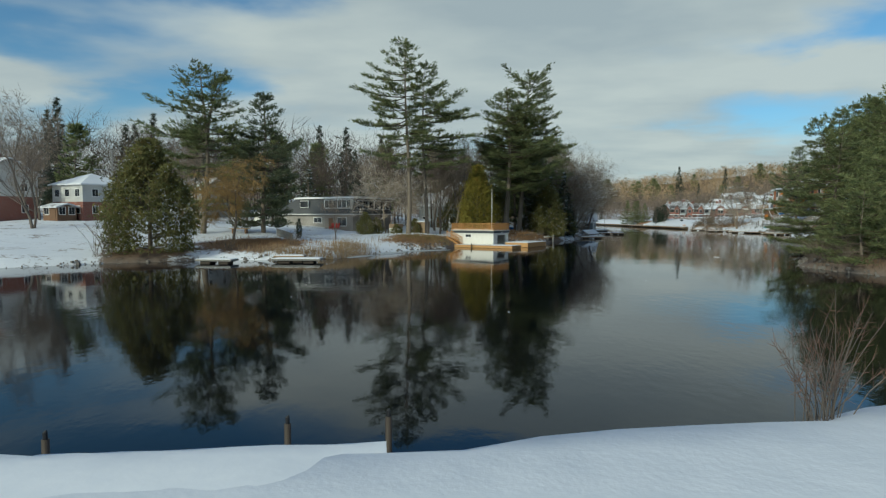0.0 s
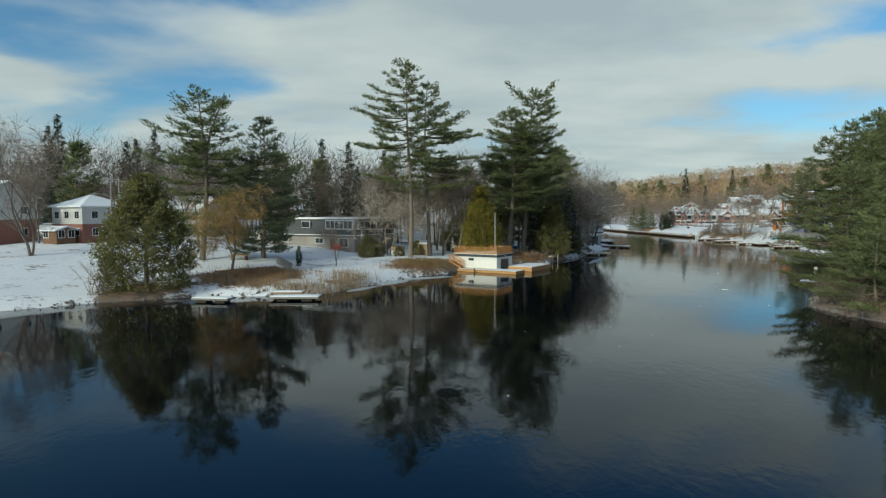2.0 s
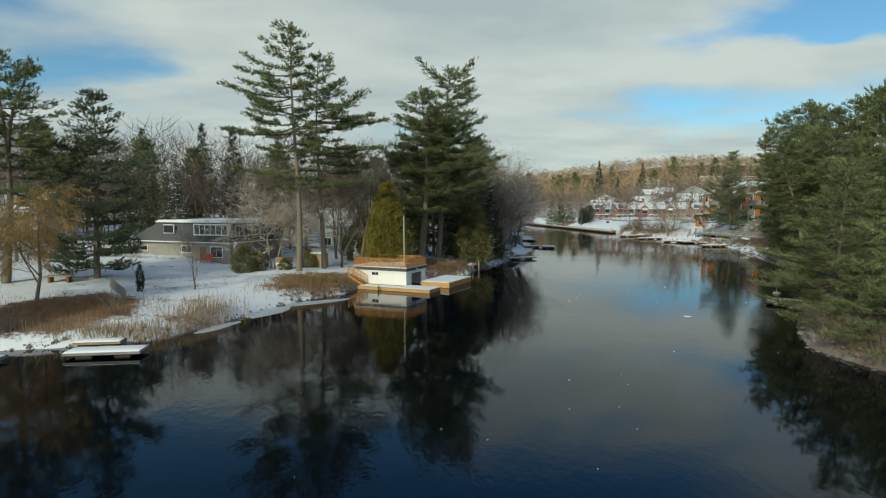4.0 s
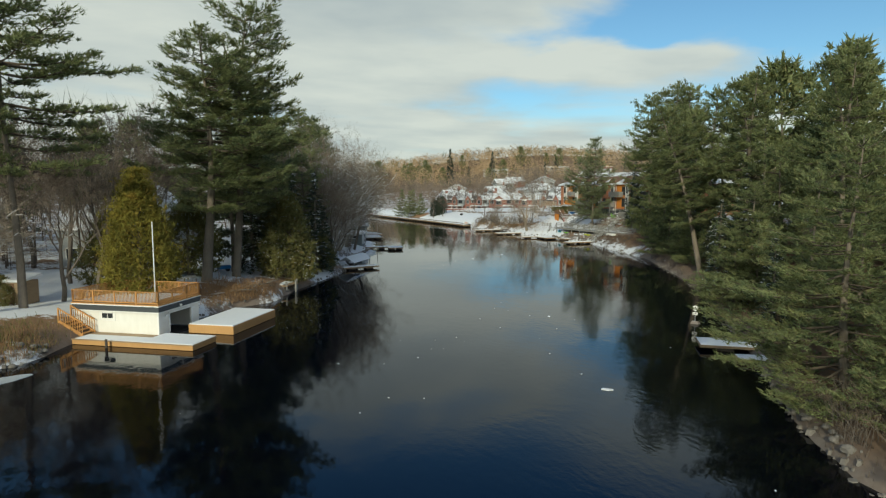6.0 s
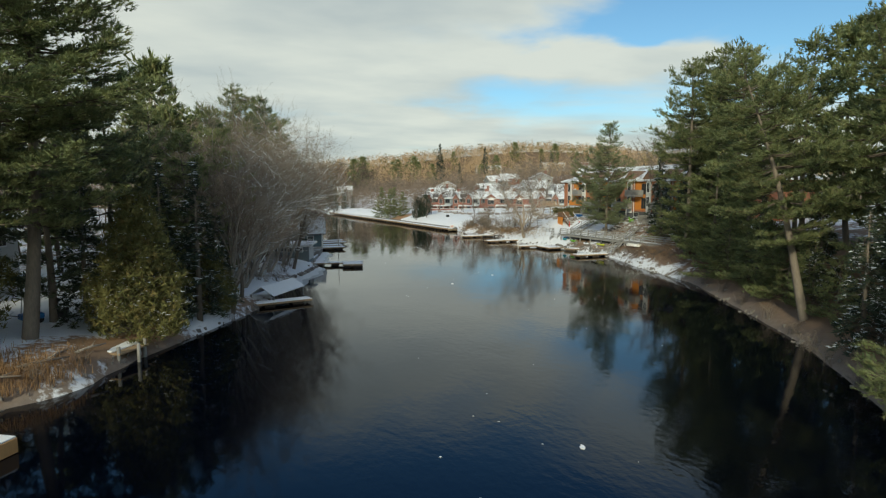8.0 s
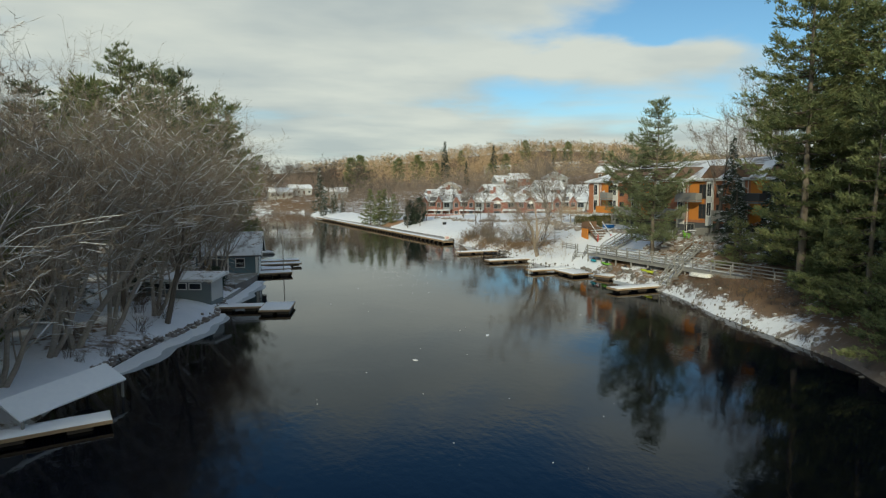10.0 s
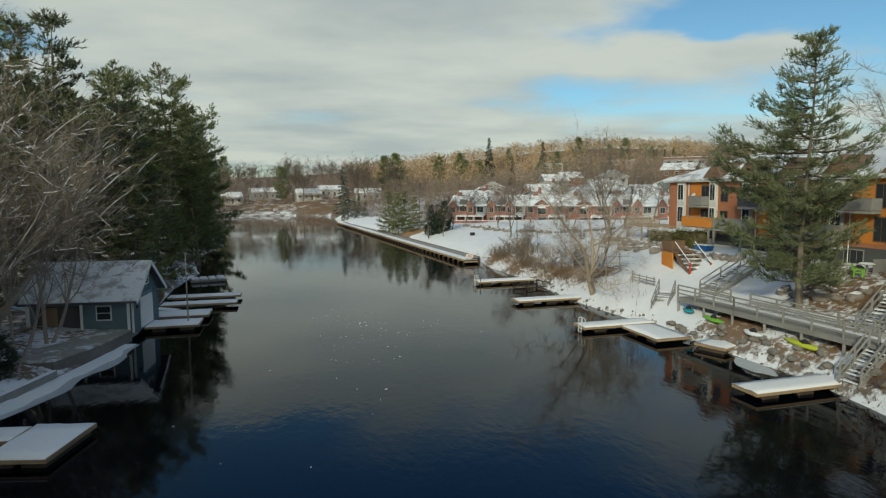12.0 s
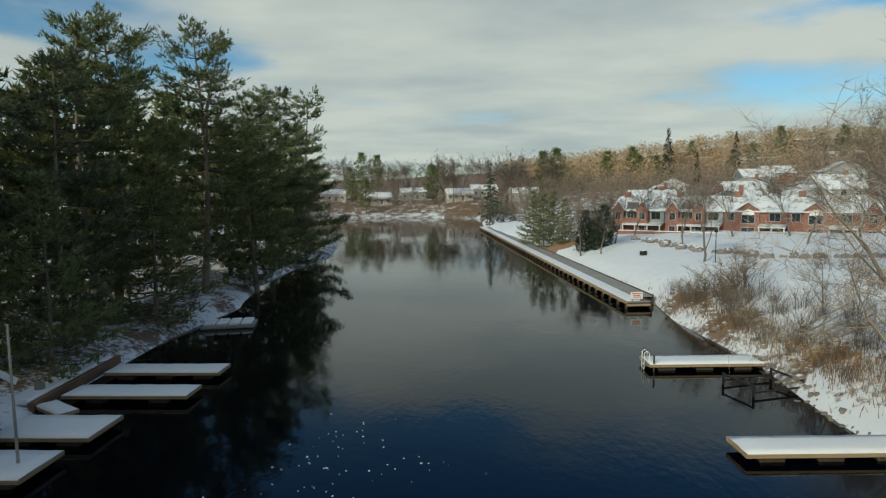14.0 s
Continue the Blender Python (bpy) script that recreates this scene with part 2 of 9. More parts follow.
M["wood_dark"] = plain("wet_wood", (0.085, 0.065, 0.05), (0.035, 0.03, 0.025), 0.6, 5.0, (3, 3, 0.7), 0.4)
M["paint_white"] = plain("white_paint", (0.80, 0.79, 0.75), (0.68, 0.66, 0.61), 0.55, 3.0, (1, 1, 0.4), 0.1)
M["trim_white"] = plain("white_trim", (0.82, 0.82, 0.80), (0.70, 0.70, 0.68), 0.5, 3.0, bump=0.05)
M["fascia_dark"] = plain("charcoal_siding", (0.075, 0.085, 0.095), (0.045, 0.05, 0.058), 0.6, 4.0, (0.3, 0.3, 6), 0.3)
M["blue_siding"] = plain("blue_siding", (0.155, 0.225, 0.265), (0.11, 0.165, 0.20), 0.65, 5.0, (6, 6, 0.4), 0.4)
M["grey_siding"] = plain("grey_siding", (0.40, 0.42, 0.43), (0.29, 0.305, 0.315), 0.65, 4.0, (0.3, 0.3, 8), 0.4)
M["pale_siding"] = plain("pale_siding", (0.62, 0.62, 0.60), (0.48, 0.48, 0.465), 0.65, 4.0, (0.3, 0.3, 8), 0.3)
M["teal_siding"] = plain("slate_siding", (0.20, 0.235, 0.245), (0.14, 0.165, 0.175), 0.65, 4.0, (0.3, 0.3, 8), 0.3)
M["dark_siding"] = plain("dark_siding", (0.10, 0.105, 0.11), (0.06, 0.062, 0.067), 0.7, 4.0, (0.3, 0.3, 8), 0.3)
M["stone_wall"] = plain("rubble_veneer", (0.36, 0.32, 0.28), (0.20, 0.175, 0.155), 0.85, 7.0, bump=0.6)
M["metal_grey"] = plain("galvanised_metal", (0.45, 0.46, 0.47), (0.33, 0.34, 0.35), 0.45, 6.0, bump=0.05, metal=0.6)
M["plastic_blue"] = plain("blue_plastic", (0.03, 0.16, 0.42), (0.025, 0.12, 0.34), 0.45, 5.0, bump=0.05)
M["plastic_teal"] = plain("teal_plastic", (0.04, 0.34, 0.42), (0.03, 0.26, 0.33), 0.45, 5.0, bump=0.05)
M["plastic_yellow"] = plain("lime_plastic", (0.56, 0.60, 0.05), (0.42, 0.48, 0.04), 0.45, 5.0, bump=0.05)
M["plastic_green"] = plain("green_plastic", (0.22, 0.48, 0.06), (0.17, 0.38, 0.05), 0.45, 5.0, bump=0.05)
M["red_paint"] = plain("red_paint", (0.52, 0.05, 0.035), (0.40, 0.04, 0.03), 0.55, 5.0, bump=0.05)
M["black_metal"] = plain("black_metal", (0.03, 0.03, 0.032), (0.018, 0.018, 0.02), 0.5, 5.0, bump=0.05)
M["ice"] = plain("shore_ice", (0.50, 0.53, 0.56), (0.30, 0.33, 0.36), 0.35, 1.2, bump=0.15, spec=0.4)
M["interior"] = plain("dim_interior", (0.05, 0.045, 0.04), (0.03, 0.028, 0.025), 0.9, 2.0, bump=0.0)


def brick_wall(name, a, b, mortar):
    m = Nodes(name)
    t = m.n.new("ShaderNodeTexBrick")
    t.inputs["Scale"].default_value = 1.0
    t.inputs["Brick Width"].default_value, t.inputs["Row Height"].default_value, t.inputs["Mortar Size"].default_value = 0.22, 0.075, 0.008
    t.inputs["Color1"].default_value, t.inputs["Color2"].default_value, t.inputs["Mortar"].default_value = (*a, 1), (*b, 1), (*mortar, 1)
    s = m.n.new("ShaderNodeSeparateXYZ")
    m.l.new(m.where, s.inputs[0])
    c = m.n.new("ShaderNodeCombineXYZ")
    m.put(m.math("ADD", s.outputs[0], s.outputs[1]), c.inputs[0])
    m.l.new(s.outputs[2], c.inputs[1])
    m.l.new(c.outputs[0], t.inputs["Vector"])
    stain = m.span(m.noise(0.5, 4.0), 0.3, 0.7, 0.0, 0.35)
    m.bump(t.outputs["Fac"], -0.4, 0.01)
    return m.done(m.mix(stain, t.outputs["Color"], tuple(x * 0.5 for x in a)), 0.85)


M["brick_red"] = brick_wall("red_brick", (0.28, 0.10, 0.07), (0.21, 0.078, 0.058), (0.30, 0.25, 0.22))
M["brick_orange"] = brick_wall("orange_brick", (0.44, 0.165, 0.075), (0.36, 0.125, 0.055), (0.38, 0.25, 0.17))
M["stucco_amber"] = plain("amber_stucco", (0.60, 0.235, 0.045), (0.50, 0.185, 0.035), 0.85, 5.0, bump=0.3)

m = Nodes("window_glass")
m.bsdf.inputs["IOR"].default_value = 1.5
M["glass"] = m.done(m.mix(m.noise(0.7, 2.0), (0.018, 0.022, 0.028), (0.05, 0.055, 0.06)), 0.06, 0.0, 0.6)

# river water: dark, clear, lightly ruffled
m = Nodes("river_water")
m.bsdf.inputs["IOR"].default_value = 1.333
calm = m.span(m.noise(0.035, 3.0, 0.5), 0.42, 0.62, 0.25, 1.0)
fine = m.noise(2.6, 3.0, 0.55, m.mapped((1.0, 0.55, 1.0)))
wide = m.noise(0.35, 3.0, 0.5, m.mapped((1.0, 0.6, 1.0)), 0.4)
h = m.math("MULTIPLY", m.math("ADD", m.math("MULTIPLY", fine, 0.45), wide), calm)
m.bump(h, 0.20, 0.10)
m.bsdf.inputs["Specular Tint"].default_value = (0.70, 0.89, 1.0, 1.0)
M["water"] = m.done(m.mix(m.noise(0.02, 2.0), (0.0003, 0.0012, 0.0045), (0.0007, 0.0012, 0.0034)), 0.035, 0.0, 0.5)

# ground: snow over litter, bare where the attribute says so
m = Nodes("snowy_ground")
attr = m.n.new("ShaderNodeAttribute")
attr.attribute_name = "bare"
sepc = m.n.new("ShaderNodeSeparateColor")
m.l.new(attr.outputs["Color"], sepc.inputs[0])
patch = m.math("ADD", m.math("MULTIPLY", m.noise(0.30, 5.0, 0.6), 0.55), m.math("MULTIPLY", m.noise(2.2, 5.0, 0.65), 0.45))
# bare share b: the noise must fall under b for litter to show
fac = m.span(m.math("SUBTRACT", patch, m.span(sepc.outputs[0], 0.0, 1.0, 0.14, 0.80)), -0.03, 0.05)
litter = m.mix(m.noise(1.3, 5.0, 0.6), (0.22, 0.135, 0.075), (0.085, 0.06, 0.04))
rust = m.mix(m.noise(2.5, 5.0, 0.6), (0.42, 0.25, 0.13), (0.22, 0.13, 0.075))
litter = m.mix(sepc.outputs[1], litter, rust)
rocky = m.mix(m.noise(3.5, 5.0, 0.6), (0.26, 0.245, 0.23), (0.09, 0.085, 0.08))
litter = m.mix(sepc.outputs[2], litter, rocky)
snowc = m.mix(m.noise(0.8, 4.0), (0.78, 0.79, 0.82), (0.62, 0.645, 0.69))
m.bump(m.math("ADD", m.noise(1.1, 6.0, 0.6), m.math("MULTIPLY", m.noise(7.0, 3.0), 0.3)), 0.28, 0.10)
M["ground"] = m.done(m.mix(fac, litter, snowc), 0.8, 0.0, 0.2)

# ---- mesh helpers ----
class MB:
    """Collects vertices and faces for one mesh."""

    def __init__(self):
        self.v, self.f = [], []

    def add(self, verts, faces):
        k = len(self.v)
        self.v += [tuple(p) for p in verts]
        self.f += [tuple(i + k for i in f) for f in faces]
        return self

    def box(self, x0, y0, z0, x1, y1, z1, c=0.0):
        """A box with its edges cut by c."""
        if x0 > x1: x0, x1 = x1, x0
        if y0 > y1: y0, y1 = y1, y0
        if z0 > z1: z0, z1 = z1, z0
        c = min(c, (x1 - x0) * 0.3, (y1 - y0) * 0.3, (z1 - z0) * 0.3)
        if c <= 0:
            return self.add([(x0, y0, z0), (x1, y0, z0), (x1, y1, z0), (x0, y1, z0), (x0, y0, z1), (x1, y0, z1), (x1, y1, z1), (x0, y1, z1)],
                            [(0, 3, 2, 1), (4, 5, 6, 7), (0, 1, 5, 4), (1, 2, 6, 5), (2, 3, 7, 6), (3, 0, 4, 7)])
        v = []
        for z, i in ((z0, c), (z0 + c, 0), (z1 - c, 0), (z1, c)):
            a, b, d, e = x0 + i, x1 - i, y0 + i, y1 - i
            if i:
                v += [(a, d, z), (b, d, z), (b, e, z), (a, e, z)] * 2
            else:
                v += [(x0 + c, y0, z), (x1 - c, y0, z), (x1, y0 + c, z), (x1, y1 - c, z), (x1 - c, y1, z), (x0 + c, y1, z), (x0, y1 - c, z), (x0, y0 + c, z)]
        lo, hi = v[0:4], v[24:28]
        m1, m2 = v[8:16], v[16:24]
        f = [(3, 2, 1, 0), (20, 21, 22, 23)]
        pts = lo + m1 + m2 + hi
        corner = [0, 1, 1, 2, 2, 3, 3, 0]
        for i in range(8):
            j = (i + 1) % 8
            f.append((4 + i, 4 + j, 12 + j, 12 + i))
            a, b = corner[i], corner[j]
            f.append((a, b, 4 + j, 4 + i) if a != b else (a, 4 + j, 4 + i))
            f.append((12 + i, 12 + j, 20 + b, 20 + a) if a != b else (12 + i, 12 + j, 20 + a))
        return self.add(pts, f)

    def tube(self, pts, radii, n=6, cap=True):
        """A round bar along points."""
        pts = [Vector(p) for p in pts]
        v, f = [], []
        side = None
        for i, p in enumerate(pts):
            d = (pts[min(i + 1, len(pts) - 1)] - pts[max(i - 1, 0)])
            d = d.normalized() if d.length > 1e-9 else Vector((0, 0, 1))
            ref = side if side is not None else (Vector((1, 0, 0)) if abs(d.x) < 0.9 else Vector((0, 1, 0)))
            a = (ref - d * ref.dot(d)).normalized()
            side = a
            b = d.cross(a)
            for k in range(n):
                t = 2 * math.pi * k / n
                v.append(p + (a * math.cos(t) + b * math.sin(t)) * radii[i])
        for i in range(len(pts) - 1):
            for k in range(n):
                j = (k + 1) % n
                f.append((i * n + k, i * n + j, (i + 1) * n + j, (i + 1) * n + k))
        if cap:
            f.append(tuple(range(n - 1, -1, -1)))
            f.append(tuple((len(pts) - 1) * n + k for k in range(n)))
        return self.add(v, f)

    def bar(self, p, q, w, h):
        """A square bar from p to q, w wide and h high."""
        p, q = Vector(p), Vector(q)
        d = (q - p).normalized()
        s = d.cross(Vector((0, 0, 1)))
        s = s.normalized() if s.length > 1e-6 else Vector((1, 0, 0))
        u = s.cross(d).normalized()
        s, u = s * (w / 2), u * (h / 2)
        return self.add([p - s - u, p + s - u, p + s + u, p - s + u, q - s - u, q + s - u, q + s + u, q - s + u],
                        [(0, 1, 2, 3), (7, 6, 5, 4), (0, 4, 5, 1), (1, 5, 6, 2), (2, 6, 7, 3), (3, 7, 4, 0)])

    def slab(self, outline, z0, z1):
        """A plate over an outline, anticlockwise from above; z0 and z1 may be lists."""
        n = len(outline)
        a = z0 if isinstance(z0, (list, tuple)) else [z0] * n
        b = z1 if isinstance(z1, (list, tuple)) else [z1] * n
        v = [(x, y, z) for (x, y), z in zip(outline, a)] + [(x, y, z) for (x, y), z in zip(outline, b)]
        return self.add(v, [tuple(range(n - 1, -1, -1)), tuple(range(n, 2 * n))] + [(i, (i + 1) % n, n + (i + 1) % n, n + i) for i in range(n)])


def mesh_of(name, verts, faces, mat, smooth=False):
    me = bpy.data.meshes.new(name)
    if isinstance(verts, np.ndarray):
        k = faces.shape[1]
        me.vertices.add(len(verts))
        me.vertices.foreach_set("co", verts.astype(np.float32).ravel())
        me.loops.add(faces.size)
        me.loops.foreach_set("vertex_index", faces.astype(np.int32).ravel())
        me.polygons.add(len(faces))
        me.polygons.foreach_set("loop_start", np.arange(0, faces.size, k, dtype=np.int32))
        me.update(calc_edges=True)
    else:
        me.from_pydata(verts, [], faces)
        me.update()
    me.materials.append(mat)
    if smooth:
        me.polygons.foreach_set("use_smooth", np.ones(len(me.polygons), dtype=bool))
    return me


def part(name, mb, mat, parent, label="", smooth=False):
    ob = new(name, mesh_of(name, mb.v, mb.f, mat, smooth))
    ob.parent = parent
    return tagged(ob, label)


def thing(name, x, y, z, rz, label, category, group="", kind=""):
    ob = new(name)
    ob.empty_display_size = 0.3
    ob.matrix_basis = pose(x, y, z, 0, 0, rz)
    return tagged(ob, label, category, group, kind)


def single(name, mb, mat, m, label, category, group="", kind="", smooth=False):
    ob = new(name, mesh_of(name, mb.v, mb.f, mat, smooth))
    ob.matrix_basis = m
    return tagged(ob, label, category, group, kind)


rng = np.random.default_rng(7)

# ---- the lie of the land ----
WEST_SHORE = [(-400, -40), (-140, 24), (-90, 36), (-60, 48), (-40, 55), (-33.5, 60.5), (-26, 64.3), (-19, 65), (-13, 66.5), (-9.5, 73), (-7, 79),
        (-4, 84), (0, 87.5), (2, 93), (9, 97), (12.5, 101.5), (17, 104.5), (19.2, 109.5), (24, 117), (28, 123.6)]
NARROWS_SHORE = [(30, 128.5), (30.8, 134), (33, 140.3), (35.6, 145.2), (38.2, 150.6), (39.4, 158), (40.5, 164), (42.5, 171), (43.3, 176),
        (42.6, 188), (42.5, 200), (44, 213), (41.5, 230), (42.6, 249), (44.5, 262), (42, 285), (32, 320), (12, 350), (-20, 372),
        (-20, 405), (30, 414), (60, 410), (80, 402), (79, 380), (77.3, 345), (77.6, 322), (86.3, 216)]
EAST_SHORE = [(84.5, 205), (85, 192), (84, 184), (83.5, 177), (84, 170), (84.6, 165), (84.2, 157), (84.4, 150), (83, 143.5), (80, 136),
        (78, 128.5), (76, 121), (69, 108)]
SOUTH_SHORE = [(62.5, 96.3), (55.4, 87), (48.5, 77.5), (42, 69), (36.5, 62.5), (33.3, 57), (33.5, 52), (34.6, 47.5), (34, 36), (26, 24),
        (16, 15.5), (9.2, 13.2), (4.7, 12), (-1, 11), (-6.8, 10), (-20, 8.6), (-50, 2.6), (-140, -20), (-400, -110)]
SHORE = WEST_SHORE + NARROWS_SHORE + EAST_SHORE + SOUTH_SHORE
_P = np.array(SHORE, dtype=float)
_Q = np.roll(_P, -1, axis=0)


def shore_distance(x, y):
    """Metres inland from the water's edge; negative over the water."""
    p = np.stack([np.ravel(x), np.ravel(y)], 1).astype(float)
    best = np.full(len(p), 1e9)
    inside = np.zeros(len(p), dtype=bool)
    for a, b in zip(_P, _Q):
        ab = b - a
        t = np.clip(((p - a) @ ab) / (ab @ ab), 0, 1)
        best = np.minimum(best, np.hypot(*(p - a - t[:, None] * ab).T))
        cross = (a[1] > p[:, 1]) != (b[1] > p[:, 1])
        xi = a[0] + (p[:, 1] - a[1]) * ab[0] / (ab[1] if abs(ab[1]) > 1e-9 else 1e-9)
        inside ^= cross & (p[:, 0] < xi)
    return np.where(inside, -best, best).reshape(np.shape(x))


def bump_at(x, y, cx, cy, r, h):
    return h * np.exp(-((x - cx) ** 2 + (y - cy) ** 2) / (r * r))


def lie(x, y):
    """Height of the ground."""
    x, y = np.asarray(x, dtype=float), np.asarray(y, dtype=float)
    d = shore_distance(x, y)
    right = 1 / (1 + np.exp(-(x - 62 - 0.02 * (y - 100)) / 5.0)) * (y > 60)
    far = np.clip((y - 370) / 40, 0, 1)
    near = np.clip((25 - y) / 8, 0, 1) * (x < 30)
    dd = np.maximum(d, 0)
    step = 0.8 * (1 - np.exp(-dd / (0.9 - 0.55 * near)))
    slope = 0.085 * (1 - right) + 0.34 * right
    cap = 3.4 * (1 - right) + (4.8 - 1.4 * np.clip((y - 205) / 25, 0, 1)) * right
    rise = cap * (1 - np.exp(-slope * dd / cap))
    z = step + rise * (1 - near)
    z = z + right * (y < 215) * 1.2 * np.clip((dd - 7.0) / 5.0, 0, 1) * np.clip((215 - y) / 20, 0, 1)
    z = z + near * 0.25 * (1 - np.exp(-dd / 0.6))
    z = z + far * 4.5 * (1 - np.exp(-dd / 30.0))
    z = z + np.clip((dd - 60) / 260, 0, 1) * 5.0
    away = np.clip((dd - 20) / 60, 0, 1)
    z = z + away * (bump_at(x, y, 450, 760, 230, 40) + bump_at(x, y, 140, 950, 300, 14) + bump_at(x, y, 215, 335, 55, 12) + bump_at(x, y, -330, 420, 260, 20))
    z = z + bump_at(x, y, 11, 108, 7, 0.9) + bump_at(x, y, -4, 95, 6, 0.7)
    wob = 0.10 * np.sin(x * 0.31 + 1.3 * np.sin(y * 0.21)) * np.sin(y * 0.27 + 0.7) + 0.06 * np.sin(x * 0.9 + y * 0.7) * np.sin(y * 0.83 - x * 0.4)
    z = z + wob * np.clip(dd / 2.0, 0, 1) * (1 - 0.8 * near)
    deep = -2.6 * (1 - np.exp(np.minimum(d, 0) / 2.2))
    return np.where(d > 0, z, deep)


def spread(lo, hi, step, far, grow=1.16):
    mid = list(np.arange(lo, hi, step))
    out, s = [], step
    v = hi
    while v < far:
        out.append(v)
        s *= grow
        v += s
    low, s = [], step
    v = lo
    while v > -far:
        s *= grow
        v -= s
        low.append(v)
    return np.array(low[::-1] + mid + out)


gx, gy = spread(-64, 132, 1.4, 3600, 1.18), spread(-4, 300, 1.5, 3600, 1.18)
GX, GY = np.meshgrid(gx, gy)
GZ = lie(GX, GY)
nx, ny = len(gx), len(gy)
gv = np.stack([GX.ravel(), GY.ravel(), GZ.ravel()], 1)
idx = np.arange(nx * ny).reshape(ny, nx)
gf = np.stack([idx[:-1, :-1].ravel(), idx[:-1, 1:].ravel(), idx[1:, 1:].ravel(), idx[1:, :-1].ravel()], 1)
ground = tagged(new("ground", mesh_of("ground", gv, gf, M["ground"], True)), "snow-covered river banks with bare brown litter", "ground", kind="structure")

# how bare the ground is (r), how rusty with needles (g), how rocky (b)
GD = shore_distance(GX, GY)
bare = 0.16 + 0.30 * np.exp(-np.maximum(GD, 0) / 1.3)
rust = np.zeros_like(bare)
rock = 0.8 * np.exp(-np.maximum(GD, 0) / 1.0)
# patches: centre, radius, bare share, rust share
LITTER_WEST = [(-4.2, 89.5, 6.0, 0.74, 0.45), (0.5, 92.0, 5.0, 0.80, 0.5), (13, 103, 6.5, 0.66, 0.7), (17, 108, 5, 0.7, 0.8), (7, 101, 5, 0.5, 0.6), (-3.5, 90, 5, 0.55, 0.5), (21, 113, 5, 0.7, 0.9), (-23, 73, 8, 0.95, 0.25),
        (-27, 70, 6, 0.6, 0.1), (-12, 71, 5, 0.5, 0.3), (27, 124, 5, 0.6, 0.5), (36, 52, 8, 0.8, 0.25), (34, 165, 9, 0.45, 0.1), (34, 200, 9, 0.5, 0.1),
        (34, 225, 10, 0.6, 0.2), (36, 250, 10, 0.5, 0.3), (31, 142, 8, 0.5, 0.1), (26, 130, 8, 0.35, 0.3), (-31, 63, 5, 0.8, 0.3)]
# real litter, with slope and terrace shares raised to darken dully lit snow
LITTER_EAST = [(88, 183, 5, 0.56, 0.2), (88.5, 178, 3.5, 0.5, 0.2), (46, 66, 9, 0.85, 0.25), (56, 80, 10, 0.8, 0.4), (68, 97, 11, 0.8, 0.3), (76, 112, 9, 0.7, 0.3), (84, 132, 8, 0.5, 0.2), (87, 145, 6, 0.55, 0.05),
        (82, 127, 6, 0.55, 0.2), (86.8, 159, 4, 0.7, 0.3), (86.8, 152, 4, 0.66, 0.3), (88, 140, 6, 0.5, 0.05), (90, 134, 7, 0.6, 0.05), (95, 155, 8, 0.62, 0.1),
        (94, 148, 6, 0.66, 0.1), (85, 261, 6, 0.8, 1), (87.0, 189, 4, 0.62, 0.4), (87.0, 199, 4, 0.68, 0.4), (86.8, 208, 4, 0.66, 0.4),
        (90, 182, 5, 0.45, 0.3), (60, 425, 16, 0.4, 0.4), (20, 425, 18, 0.3, 0.2), (40, 440, 20, 0.2, 0.2)]
for cx, cy, r, b, g in LITTER_WEST + LITTER_EAST:
    w = np.exp(-(((GX - cx) ** 2 + (GY - cy) ** 2) / (r * r)) ** 1.5)
    bare, rust = np.maximum(bare, b * w), np.maximum(rust, g * w)
soft = lambda v, w: 1 / (1 + np.exp(-np.clip(v / w, -40, 40)))
wob_ = 6 * np.sin(GX * 0.11 + 1.7 * np.sin(GY * 0.07)) + 4 * np.sin(GY * 0.17 + GX * 0.05)
# needle litter under the pines, near full to paint in the wood's shade
wood = soft(GX - 31, 1.2) * soft(104 + wob_ - GX, 5) * soft(GY - 38 + 0.5 * wob_, 2.5) * soft(125 - GY, 2.0)
bare = np.maximum(bare, 0.93 * wood * (GD > -1))
bank = soft(GX - 76, 1.0) * soft(GY - 121, 1.5) * soft(149 - GY, 1.5) * soft(96 - GX, 2.0) * soft(GD - 1.0, 0.2)
bare = np.maximum(bare, 0.70 * bank)
bare = np.where((GX < -12) & (GY > 30) & (GY < 100), np.maximum(bare, 0.38), bare)
nearb = (GY < 22) & (GX < 30) & (GD > -2)
bare = np.where(nearb, 0.0, bare)
bare = np.maximum(bare, 0.66 * np.clip((GD - 40 + 2 * wob_) / 50, 0, 1))
bare = np.where((GY > 395) & (GD > 2), np.maximum(bare, 0.62), bare)
bare = np.where((GY > 440) & (GX > 90), 1.0, bare)
bare = np.where((GY > 370) & (GD > 0) & (GD < 14), np.maximum(bare, 0.70), bare)
bare = np.where((GX > 84) & (GY > 280) & (GD > 8), np.maximum(bare, 0.55), bare)
bare = np.where((GD > 25) & (GX < 60) & (GY > 105) & (GY < 360), np.maximum(bare, 0.5), bare)
bare = np.where((GX < 44) & (GX > 10) & (GY > 160) & (GY < 300) & (GD > 0), np.maximum(bare, 0.52), bare)
ca = ground.data.color_attributes.new("bare", "FLOAT_COLOR", "POINT")
ca.data.foreach_set("color", np.stack([np.clip(bare, 0, 1).ravel(), np.clip(rust, 0, 1).ravel(), np.clip(rock, 0, 1).ravel(), np.ones(nx * ny)], 1).astype(np.float32).ravel())

